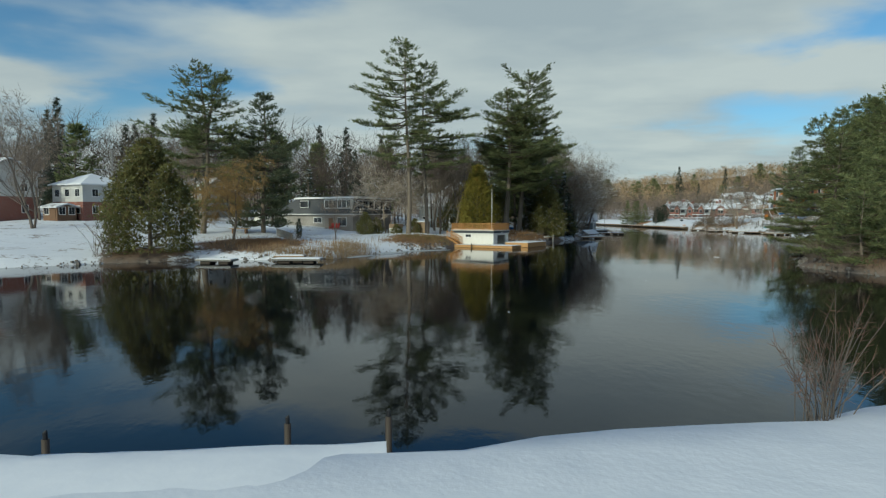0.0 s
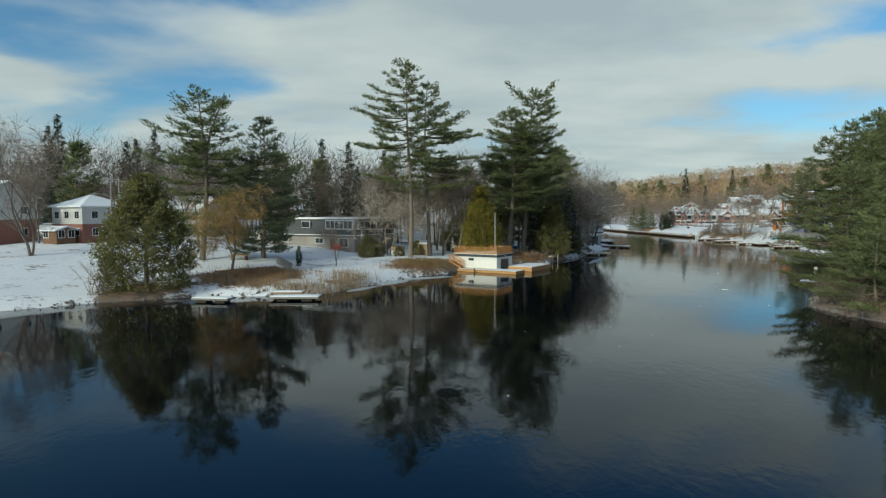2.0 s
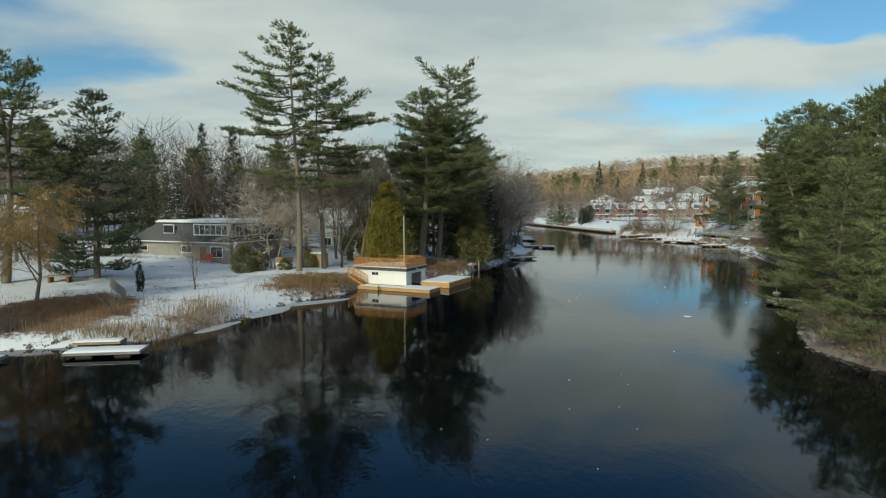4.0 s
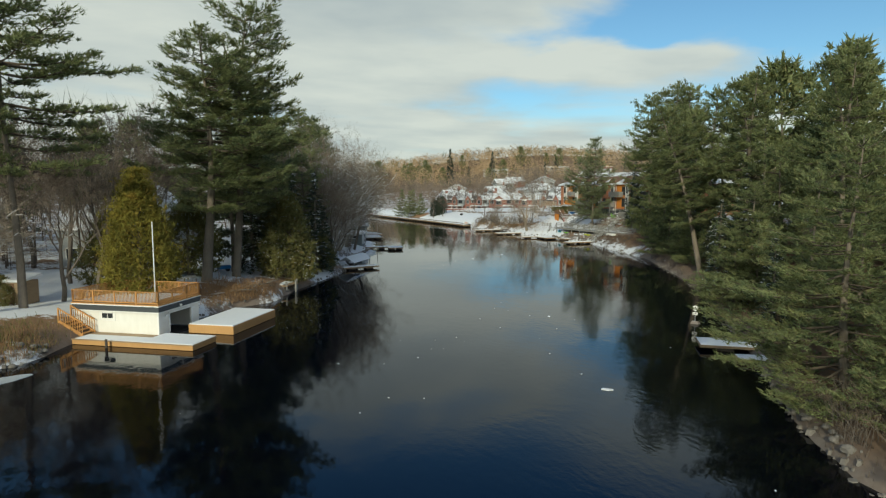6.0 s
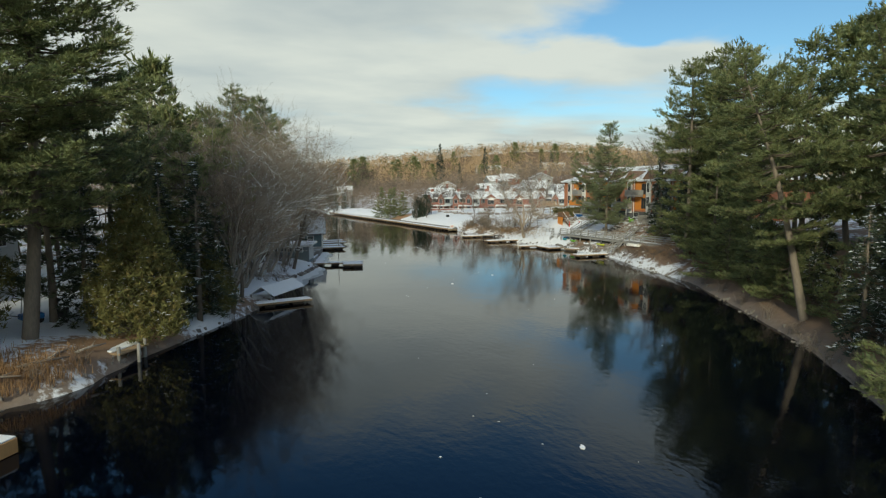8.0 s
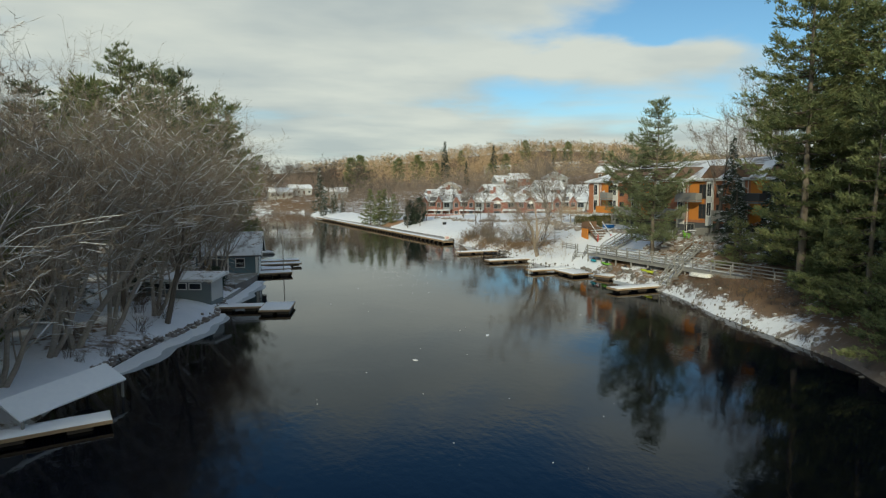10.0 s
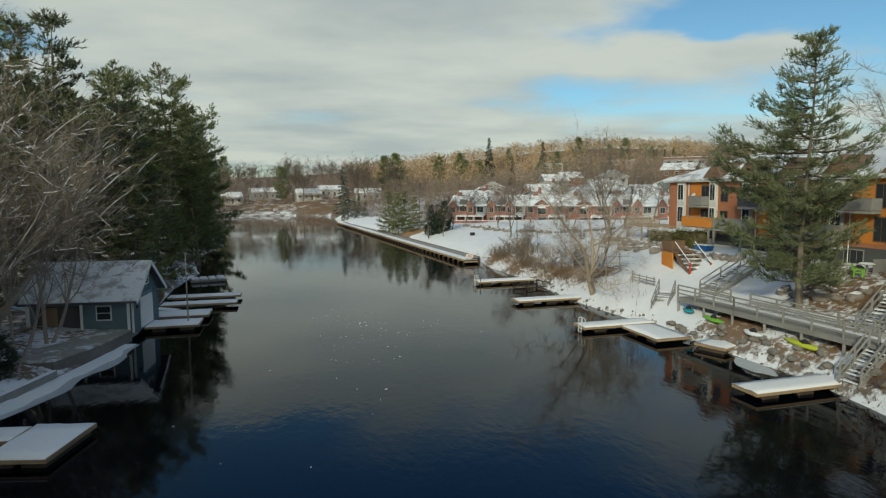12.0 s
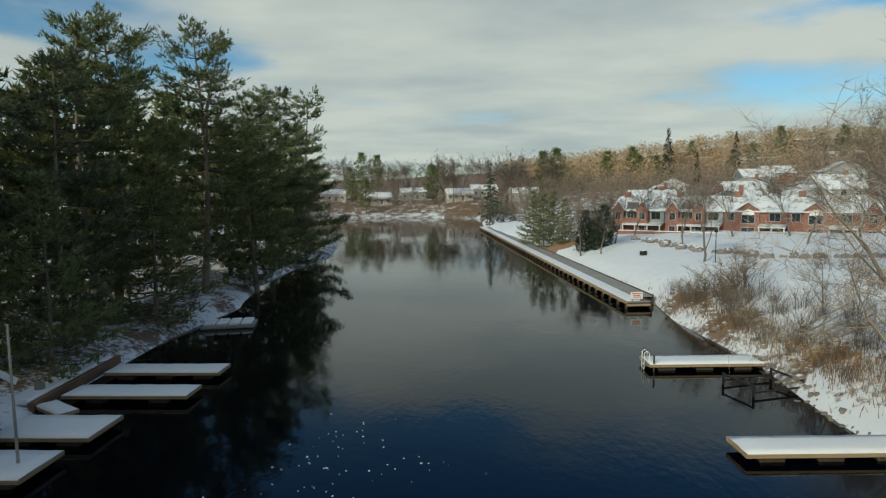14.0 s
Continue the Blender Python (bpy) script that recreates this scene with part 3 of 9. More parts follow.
wx, wy = np.array([-3600.0, -400, -60, 140, 600]), np.array([-400.0, -10, 80, 180, 300, 440])
WX, WY = np.meshgrid(wx, wy)
wi = np.arange(WX.size).reshape(WX.shape)
water = tagged(new("water", mesh_of("water", np.stack([WX.ravel(), WY.ravel(), 0 * WX.ravel()], 1),
               np.stack([wi[:-1, :-1].ravel(), wi[:-1, 1:].ravel(), wi[1:, 1:].ravel(), wi[1:, :-1].ravel()], 1), M["water"])),
               "dark calm river water mirroring trees and sky", "water", kind="structure")

# ---- plants ----
def blades(base, way, length, width, r):
    """Thin triangles from base along way; arrays of equal length."""
    n = len(base)
    way = way / np.maximum(np.linalg.norm(way, axis=1, keepdims=True), 1e-9)
    side = np.cross(way, r.normal(size=(n, 3)))
    side = side / np.maximum(np.linalg.norm(side, axis=1, keepdims=True), 1e-9) * (np.reshape(width, (-1, 1)) / 2)
    tip = base + way * np.reshape(length, (-1, 1))
    return np.stack([base - side, base + side, tip], 1).reshape(-1, 3)


def blade_part(name, verts, mat, parent, label=""):
    f = np.arange(len(verts), dtype=np.int32).reshape(-1, 3)
    ob = new(name, mesh_of(name, verts, f, mat))
    ob.parent = parent
    return tagged(ob, label)


def leaf_cards(centre, r, size, n_each, flat=0.5, up=0.25, lean=(0.16, 0.30)):
    """Sprays of short blades round each centre."""
    c = np.repeat(centre, n_each, axis=0)
    way = r.normal(size=c.shape) * np.array([1, 1, flat]) + np.array([0, 0, up])
    ln = np.repeat(np.broadcast_to(size, (len(centre),)), n_each) * r.uniform(0.6, 1.25, len(c))
    return blades(c + r.normal(size=c.shape) * 0.06, way, ln, ln * r.uniform(*lean, len(c)), r)


def trunk_line(h, r, bend, n=9):
    a = r.uniform(0, 6.28)
    pts = []
    for i in range(n):
        t = i / (n - 1)
        s = bend * math.sin(t * 2.4) * h
        pts.append(Vector((math.cos(a) * s * 0.6 + 0.012 * h * math.sin(5 * t + a), math.sin(a) * s * 0.6 + 0.012 * h * math.sin(4 * t), h * t)))
    return pts


def on_line(pts, t):
    k = min(max(t, 0), 0.9999) * (len(pts) - 1)
    i = int(k)
    return pts[i].lerp(pts[i + 1], k - i)


def brush(tip, out, r, size, n_each, width):
    """Brushes of needles: each tuft fans forwards and upwards from its twig end."""
    c, way = np.repeat(tip, n_each, axis=0), np.repeat(out, n_each, axis=0)
    way = way + r.normal(size=c.shape) * np.array([0.55, 0.55, 0.36]) + np.array([0, 0, 0.10])
    way = way / np.linalg.norm(way, axis=1, keepdims=True)
    ln = size * r.uniform(0.65, 1.25, len(c))
    side = np.cross(way, np.array([0, 0, 1.0]) + r.normal(size=c.shape) * 0.55)
    side = side / np.maximum(np.linalg.norm(side, axis=1, keepdims=True), 1e-9) * (width * r.uniform(0.7, 1.3, len(c)) / 2)[:, None]
    base = c - way * (0.25 * ln)[:, None]
    return np.stack([base - side, base + side, base + way * ln[:, None]], 1).reshape(-1, 3)


def make_pine(seed, h, crown0, reach, shape, whorls, per, gap=0.42, thick=0.28, bend=0.02, droop=0.0, mat="pine", wind=0.0, snow=0.0, size=0.50, n_each=6, width=0.085, fill=3,
              ragged=0.4, lift=0.16, plate=0.38, fork=(), twiggy=False, lean=0.0):
    """White pine: whorls of long level limbs, each a flat plate of side twigs tipped with needle brushes, with air between the whorls.
    shape(t) is the crown's reach from its foot (0) to its tip (1); fork: further leaders as (start, dx, dy, top, reach share)."""
    r = np.random.default_rng(seed)
    tree = thing("pine_tree", 0, 0, 0, 0, "tall green white pine", "tree")
    line = [p + Vector((lean * (p.z / h) ** 2 * h, 0, 0)) for p in trunk_line(h, r, bend)]
    mb = MB().tube([line[0] - Vector((0, 0, 0.5))] + line, [thick * 1.35] + [thick * (1 - 0.93 * (i / 8) ** 0.9) for i in range(9)], 8)
    leaders = [(line, crown0, reach, whorls, 0.0)]
    for start, dx, dy, top, share in fork:
        p0 = on_line(line, start)
        p1 = Vector((p0.x + dx, p0.y + dy, h * top))
        side = [p0.lerp(p1, i / 6) - Vector((dx, dy, 0)) * (0.22 * math.sin(3.14 * i / 6)) for i in range(7)]
        mb.tube(side, [thick * 0.6 * (1 - 0.93 * i / 6) for i in range(7)], 6)
        leaders.append((side, max(crown0, p0.z), reach * share, max(3, int(whorls * (p1.z - p0.z) / (h - crown0))), max(0.0, (p0.z - crown0) / (h - crown0)) * 0.8))
    part("trunk", mb, M["bark"], tree, smooth=True)
    limbs, tips, outs = MB(), [], []
    lopside = r.uniform(0, 6.28)

    def tuft_row(p, q, d, rad):
        n = max(1, int((q - p).length / gap))
        if twiggy:
            limbs.tube([p, q], [rad, 0.006], 3, False)
        for i in range(n + 1):
            s = (i + 1) / (n + 1) if n else 1.0
            e = p.lerp(q, s)
            tips.append((e.x + r.normal() * 0.07, e.y + r.normal() * 0.07, e.z + 0.04 + r.normal() * 0.06))
            outs.append((d.x, d.y, d.z + 0.30))

    for pts0, z0, rch, count, t0 in leaders:
        top = pts0[-1].z
        for w in range(count):
            f = min(max((w + r.uniform(-0.28, 0.28)) / count, 0.0), 0.975)
            t = t0 + (1 - t0) * f
            z = z0 + (top - z0) * f
            c = on_line(pts0, (z - pts0[0].z) / (top - pts0[0].z))
            turn = r.uniform(0, 6.28)
            strong = r.uniform(0.70, 1.15)
            for b in range(per):
                if r.random() < 0.12:
                    continue
                az = turn + 6.28 * b / per + r.normal() * 0.30
                ln = rch * shape(t) * strong * (1 + r.uniform(-ragged, 0.25)) * (1 + 0.20 * math.cos(az - lopside)) * (1 + wind * math.cos(az))
                ln = max(ln, 0.45)
                rise = r.normal() * 0.05 + 0.02 + 0.75 * t ** 4 - droop * (1 - t)
                d = Vector((math.cos(az), math.sin(az), 0))
                sag = r.uniform(0.03, 0.10)
                cc = c + Vector((0, 0, r.normal() * 0.12))
                pts = [cc + d * (ln * s) + Vector((0, 0, ln * (rise * s + lift * s ** 3 - sag * math.sin(3.1 * s)))) for s in (0, 0.25, 0.5, 0.75, 1.0)]
                rr = 0.02 + 0.011 * ln
                limbs.tube(pts, [rr, rr * 0.8, rr * 0.6, rr * 0.4, 0.010], 4, False)
                side = Vector((-d.y, d.x, 0))
                n = max(2, int(ln * 0.74 / (gap * 1.05)))
                sgn = 1 if r.random() < 0.5 else -1
                for k in range(n):
                    s = 0.26 + 0.72 * (k + r.uniform(0.1, 0.9)) / n
                    q = on_line(pts, s)
                    sgn = -sgn
                    sl = plate * ln * (1.12 - s) * r.uniform(0.65, 1.25) + 0.28
                    e = (d * r.uniform(0.55, 0.95) + side * sgn * r.uniform(0.6, 1.0) + Vector((0, 0, 0.10 + 0.12 * r.normal()))).normalized()
                    tuft_row(q, q + e * sl, e, rr * 0.35)
                    if r.random() < 0.35:
                        tuft_row(q + Vector((0, 0, 0.05)), q + d * 0.35 + Vector((0, 0, 0.18)), d, 0.01)
                dd = (pts[-1] - pts[-2]).normalized()
                tuft_row(pts[-2], pts[-1] + dd * 0.1, dd, rr * 0.3)
        for _ in range(7):
            tips.append(tuple(pts0[-1] + Vector((r.normal() * 0.14, r.normal() * 0.14, r.uniform(-0.9, -0.1)))))
            outs.append((r.normal() * 0.4, r.normal() * 0.4, 1.0))
    tagged(part("branchwork", limbs, M["bark_limb"], tree), kind="stuff")
    k = np.repeat(np.arange(len(tips)), fill)
    T, out = np.array(tips)[k], np.array(outs)[k]
    T = T + r.normal(size=T.shape) * np.array([0.6, 0.6, 0.25]) * gap
    tagged(blade_part("crown", brush(T, out, r, size, n_each, width), M[mat], tree), kind="stuff")
    if snow > 0:
        S = T[r.random(len(T)) < snow] + np.array([0, 0, 0.10])
        tagged(blade_part("snow_load", leaf_cards(S, r, 0.30, 3, 0.15, 0.0), M["snow_clump"], tree, "snow caught on the needles"), kind="stuff")
    return tree


def make_spruce(seed, h, reach, mat="spruce", snow=0.2, dense=7.5, size=0.41, n_each=4, shoulder=1.0):
    """A cone of drooping limbs down to the ground."""
    r = np.random.default_rng(seed)
    tree = thing("spruce_tree", 0, 0, 0, 0, "dark green spruce with snow on its limbs", "tree")
    part("trunk", MB().tube([(0, 0, -0.4), (0, 0, h * 0.5), (0, 0, h)], [0.02 * h, 0.012 * h, 0.015], 6), M["bark"], tree, smooth=True)
    tuft, limbs = [], MB()
    n = int(h * 9)
    for i in range(n):
        t = (i + r.random()) / n
        z = h * (0.05 + 0.94 * t)
        ln = reach * (1 - t) ** (0.85 * shoulder) * r.uniform(0.65, 1.15) + 0.12
        az = r.uniform(0, 6.28)
        d = Vector((math.cos(az), math.sin(az), 0))
        side = Vector((-d.y, d.x, 0))
        limbs.tube([(0, 0, z), d * ln + Vector((0, 0, z - 0.22 * ln))], [0.035, 0.01], 3, False)
        for k in range(max(3, int(ln * dense))):
            s = r.uniform(0.3, 1.0) ** 0.7
            tuft.append(d * (ln * s) + side * (r.normal() * 0.20 * ln * (1.1 - s)) + Vector((0, 0, z - 0.26 * ln * s * s + 0.06 * r.normal())))
    tagged(part("branchwork", limbs, M["bark_limb"], tree), kind="stuff")
    T = np.array([tuple(p) for p in tuft])
    tagged(blade_part("crown", leaf_cards(T, r, size, n_each, 0.5, -0.05), M[mat], tree), kind="stuff")
    if snow > 0:
        S = T[r.random(len(T)) < snow] + np.array([0, 0, 0.10])
        tagged(blade_part("snow_load", leaf_cards(S, r, size * 0.85, 3, 0.15, 0.0), M["snow_clump"], tree, "snow lying on the limbs"), kind="stuff")
    return tree


def make_cedar(seed, h, reach, shape, tufts, mat="cedar", snow=0.0, size=0.42, n_each=5):
    """A dense evergreen: upright sprays in clumps on a rough outline."""
    r = np.random.default_rng(seed)
    tree = thing("cedar_tree", 0, 0, 0, 0, "dense olive-green cedar", "tree")
    part("trunk", MB().tube([(0, 0, -0.4), (0.05, 0, h * 0.5), (0, 0, h * 0.93)], [0.018 * h + 0.05, 0.012 * h, 0.02], 6), M["bark"], tree, smooth=True)
    clump = []
    limbs = MB()
    for i in range(int(tufts / 16)):
        t = r.uniform(0.02, 1.0)
        az = r.uniform(0, 6.28)
        rad = reach * shape(t) * r.uniform(0.72, 1.12)
        clump.append((math.cos(az) * rad, math.sin(az) * rad, h * t * 0.97, 0.35 + 0.09 * h * 0.6 * r.uniform(0.4, 1.0)))
        if i % 4 == 0:
            limbs.tube([(0, 0, max(0.2, h * t * 0.85 - 0.5)), (math.cos(az) * rad * 0.9, math.sin(az) * rad * 0.9, h * t * 0.97)], [0.05, 0.012], 3, False)
    tagged(part("branchwork", limbs, M["bark_limb"], tree), kind="stuff")
    C = np.array(clump)
    k = r.integers(0, len(C), tufts)
    T = C[k, :3] + r.normal(size=(tufts, 3)) * (C[k, 3:4] * np.array([0.45, 0.45, 0.75]))
    T[:, 2] = np.clip(T[:, 2], 0.05, h)
    tagged(blade_part("crown", leaf_cards(T, r, size, n_each, 0.9, 0.75), M[mat], tree), kind="stuff")
    if snow > 0:
        out = T[r.random(tufts) < snow] * np.array([1.03, 1.03, 1.0]) + np.array([0, 0, 0.1])
        tagged(blade_part("snow_load", leaf_cards(out, r, size * 0.6, 2, 0.25, 0.0), M["snow_clump"], tree, "snow caught in the sprays"), kind="stuff")
    return tree


def make_bare(seed, h, spreadf=0.5, levels=4, kids=4, twigs=9, thick=None, lean=(0, 0), bark="bark_grey", twig="twig", stems=1, low=0.28, snow=0.0, droop=0.0, twig_len=0.95, twig_w=0.028):
    """A leafless broadleaf: forking limbs and many fine twigs."""
    r = np.random.default_rng(seed)
    tree = thing("bare_tree", 0, 0, 0, 0, "leafless grey-brown broadleaf tree", "tree")
    wood, base, ways, snowp = MB(), [], [], []
    thick = thick or 0.016 * h

    def grow(p, d, ln, rad, level):
        n = 4 if level == 0 else (3 if level < 2 else 2)
        pts = [p]
        dd = Vector(d)
        for i in range(n):
            dd = (dd + Vector((r.normal() * 0.11, r.normal() * 0.11, r.normal() * 0.06 + (0.05 - droop * level * 0.10)))).normalized()
            pts.append(pts[-1] + dd * (ln / n))
        end = rad * (0.55 if level < levels else 0.3)
        wood.tube(pts, [rad + (end - rad) * i / n for i in range(n + 1)], 7 if level == 0 else (5 if level == 1 else 3), False)
        if snow and level >= 1:
            snowp.extend([(a, b, rad) for a, b in zip(pts[:-1], pts[1:]) if abs((b - a).normalized().z) < 0.75])
        if level < levels:
            for k in range(kids + (1 if level == 0 else (-1 if level >= 2 else 0))):
                s = r.uniform(low if level == 0 else 0.25, 1.0) if k else 1.0
                q = on_line(pts, s)
                az = r.uniform(0, 6.28)
                tilt = r.uniform(0.35, 1.0) * spreadf * (1.5 if k else 0.7)
                ax = dd.orthogonal().normalized()
                ax.rotate(Matrix.Rotation(az, 3, dd))
                nd = (dd + ax * math.tan(min(tilt, 1.2))).normalized()
                grow(q, nd, ln * r.uniform(0.50, 0.80), max(0.010, end * r.uniform(0.55, 0.85) if k == 0 else rad * (1 - 0.5 * s) * r.uniform(0.35, 0.6)), level + 1)
        if level >= levels - 1:
            for k in range(twigs):
                q = on_line(pts, r.uniform(0.2, 1.0))
                base.append(tuple(q))
                w = dd + Vector((r.normal(), r.normal(), r.normal() * 0.7 + 0.1 - droop * 2.2)) * 1.0
                ways.append(tuple(w))

    for s in range(stems):
        a = 6.28 * s / max(stems, 1) + r.uniform(0, 1)
        sp = 0.0 if stems == 1 else 0.28
        d0 = Vector((lean[0] + sp * math.cos(a), lean[1] + sp * math.sin(a), 1)).normalized()
        foot = Vector((0.12 * math.cos(a), 0.12 * math.sin(a), -0.3)) if stems > 1 else Vector((0, 0, -0.3))
        grow(foot, d0, h * 0.45, thick if stems == 1 else thick * 0.7, 0)
    tagged(part("branchwork", wood, M[bark], tree), kind="stuff")
    B, W = np.array(base), np.array(ways)
    ln = r.uniform(0.5, 1.15, len(B)) * twig_len
    tagged(blade_part("twigwork", blades(B, W, ln, twig_w * r.uniform(0.7, 1.4, len(B)), r), M[twig], tree), kind="stuff")
    if snow:
        sm = MB()
        for a, b, rad in snowp:
            if r.random() < snow:
                up = Vector((0, 0, rad * 0.75 + 0.01))
                sm.bar(a + up, b + up, max(0.03, rad * 1.3), max(0.025, rad * 0.7))
        tagged(part("snow_load", sm, M["snow"], tree, "snow lying along the limbs"), kind="stuff")
    return tree


def make_shrub(seed, h, reach, n, mat, w=0.022):
    r = np.random.default_rng(seed)
    bush = thing("bare_shrub", 0, 0, 0, 0, "leafless twiggy shrub on the bank", "shrub")
    wood = MB()
    tips, ways = [], []
    for i in range(n):
        a, s = r.uniform(0, 6.28), abs(r.normal()) * 0.5
        p = Vector((r.normal() * reach * 0.18, r.normal() * reach * 0.18, -0.1))
        d = Vector((math.cos(a) * s, math.sin(a) * s, 1)).normalized()
        ln = h * r.uniform(0.5, 1.0)
        pts = [p, p + d * ln * 0.5, p + d * ln * 0.8 + Vector((math.cos(a), math.sin(a), 0)) * 0.12 * ln, p + d * ln + Vector((math.cos(a), math.sin(a), -0.1)) * 0.2 * ln]
        wood.tube(pts, [0.007 * h, 0.005 * h, 0.003 * h, 0.0015 * h], 3, False)
        for k in range(16):
            q = on_line(pts, r.uniform(0.3, 1.0))
            tips.append(tuple(q))
            ways.append((d.x + r.normal() * 0.7, d.y + r.normal() * 0.7, 0.6 + r.normal() * 0.4))
    tagged(part("branchwork", wood, M["bark_grey"], bush), kind="stuff")
    B = np.array(tips)
    tagged(blade_part("twigwork", blades(B, np.array(ways), r.uniform(0.25, 0.6, len(B)) * h * 0.32, w, r), M[mat], bush), kind="stuff")
    return bush


GROVE = {}


def plant(kind, x, y, h, rz=None, label="", group="", tilt=(0, 0), z=None, wide=1.0):
    """Sets one tree of a kind, scaled to height h, on the ground."""
    tree, h0, used = GROVE[kind]
    s = h / h0
    zz_ = float(lie(np.array([x]), np.array([y]))[0]) - 0.05 if z is None else z
    zz_ = max(zz_, 0.0)
    m = pose(x, y, zz_, tilt[0], tilt[1], rng.uniform(0, 360) if rz is None else rz) @ Matrix.Diagonal((s * wide, s * wide, s, 1))
    if not used:
        tree.matrix_basis = m
        GROVE[kind] = (tree, h0, True)
        ob = tree
    else:
        ob = copy_thing(tree, Matrix.Identity(4))
        ob.matrix_basis = m
    return tagged(ob, label, group=group)


full = lambda t: (0.55 + 0.9 * t if t < 0.35 else 0.87 * (1 - ((t - 0.35) / 0.65) ** 1.7) + 0.06)
cone = lambda t: 1.0 - 0.92 * t ** 0.95
egg = lambda t: (0.80 + 0.7 * t if t < 0.28 else 0.996 * (1 - ((t - 0.28) / 0.74) ** 1.25) + 0.03)
pillar = lambda t: (0.75 + 0.25 * math.sin(t * 3.1)) * (1 if t < 0.55 else 1 - ((t - 0.55) / 0.46) ** 2 * 0.9)

broad = lambda t: 0.62 + 1.1 * t if t < 0.35 else (1.0 - 0.18 * (t - 0.35) if t < 0.66 else 0.944 - 2.5 * (t - 0.66))
club = lambda t: 0.50 + 0.9 * t if t < 0.4 else (0.86 - 0.9 * (t - 0.4) if t < 0.7 else 0.60 - 0.7 * (t - 0.7))
skirt = lambda t: 1.0 - 0.85 * t ** 1.1
GROVE["pine_a"] = (make_pine(11, 30, 10.5, 5.9, broad, 18, 5, 0.38, 0.40, 0.012, wind=-0.20, ragged=0.55, plate=0.30, lift=0.06, droop=0.05, twiggy=True), 30, False)
GROVE["pine_b"] = (make_pine(12, 27, 9.5, 5.4, broad, 17, 5, 0.38, 0.34, 0.015, wind=0.42, ragged=0.55, plate=0.30, lift=0.04, droop=0.08, twiggy=True), 27, False)
GROVE["pine_c"] = (make_pine(13, 28, 4.0, 7.2, full, 17, 6, 0.40, 0.42, 0.015, 0.06, plate=0.42, fork=((0.55, 2.2, 0.6, 0.93, 0.6),), ragged=0.5), 28, False)
GROVE["pine_full"] = (make_pine(28, 26, 7.6, 7.6, full, 15, 6, 0.35, 0.45, 0.015, 0.10, plate=0.42, ragged=0.45, wind=-0.1, twiggy=True, width=0.07, n_each=7), 26, False)
GROVE["pine_club"] = (make_pine(29, 28.5, 7.2, 8.0, club, 16, 6, 0.35, 0.42, 0.015, 0.06, ragged=0.5, wind=0.25, lean=0.07, fork=((0.62, -1.6, 0.4, 0.90, 0.5),), twiggy=True, width=0.07, n_each=7), 28.5, False)
GROVE["pine_d"] = (make_pine(14, 22, 3.2, 5.4, full, 13, 6, 0.42, 0.32, 0.03, 0.08, width=0.10, size=0.56, fill=3, plate=0.42), 22, False)
GROVE["pine_e"] = (make_pine(15, 22, 2.4, 5.0, full, 14, 6, 0.42, 0.32, 0.02, 0.08, mat="pine_blue", snow=0.010, width=0.10, size=0.56, fill=3, plate=0.42), 22, False)
GROVE["pine_young"] = (make_pine(16, 14, 0.5, 4.6, cone, 16, 6, 0.46, 0.2, 0.01, 0.04, ragged=0.3, width=0.11, size=0.54, fill=2), 14, False)
GROVE["pine_wide"] = (make_pine(17, 20, 1.0, 6.0, lambda t: 1.0 - 0.72 * t ** 1.4, 13, 6, 0.46, 0.34, 0.02, 0.10, width=0.11, size=0.56, fill=3, plate=0.42), 20, False)
GROVE["pine_near"] = (make_pine(26, 15, 0.4, 5.6, skirt, 17, 7, 0.30, 0.24, 0.01, 0.05, size=0.36, n_each=7, width=0.045, ragged=0.35, lift=0.10, twiggy=True), 15, False)
GROVE["pine_round"] = (make_pine(37, 20, 1.5, 5.2, lambda t: 0.80 + 0.55 * t if t < 0.3 else 0.95 * (1 - ((t - 0.3) / 0.7) ** 1.7) + 0.05, 17, 7, 0.40, 0.32, 0.01, 0.04, mat="pine_blue", width=0.09, ragged=0.35), 20, False)
GROVE["pine_bank"] = (make_pine(36, 8, 0.3, 4.8, skirt, 10, 6, 0.36, 0.14, 0.02, 0.10, size=0.42, n_each=6, width=0.06, ragged=0.45, lift=0.12), 8, False)
GROVE["pine_soft"] = (make_pine(27, 18, 1.9, 5.4, lambda t: 0.85 + 0.4 * t if t < 0.3 else 0.97 - 0.80 * ((t - 0.3) / 0.7) ** 1.25, 21, 7, 0.34, 0.26, 0.01, -0.12, mat="pine_soft", size=0.46, n_each=7, width=0.046, fill=3, ragged=0.6, twiggy=True), 18, False)
GROVE["pine_far"] = (make_pine(19, 18, 3.0, 4.2, full, 15, 5, 0.80, 0.26, 0.02, 0.04, size=0.95, n_each=4, width=0.28, fill=2), 18, False)
GROVE["spruce"] = (make_spruce(21, 12, 2.8), 12, False)
GROVE["spruce_far"] = (make_spruce(22, 18, 3.4, snow=0.03, dense=4.0, size=0.6, n_each=4), 18, False)
GROVE["cedar_big"] = (make_cedar(31, 11.5, 4.6, egg, 6400, "cedar", 0.10), 11.5, False)
spire = lambda t: 0.86 + 0.5 * t if t < 0.25 else 0.985 * (1 - ((t - 0.25) / 0.78) ** 1.25) + 0.02
GROVE["cedar_gold"] = (make_cedar(32, 11.2, 2.9, spire, 7500, "cedar_gold", size=0.34), 11.2, False)
GROVE["cedar_low"] = (make_cedar(33, 8.0, 3.4, egg, 2500, "cedar", 0.16, size=0.48), 8.0, False)
GROVE["cedar_shore"] = (make_cedar(35, 9.6, 3.0, egg, 5600, "cedar", 0.12, size=0.38), 9.6, False)
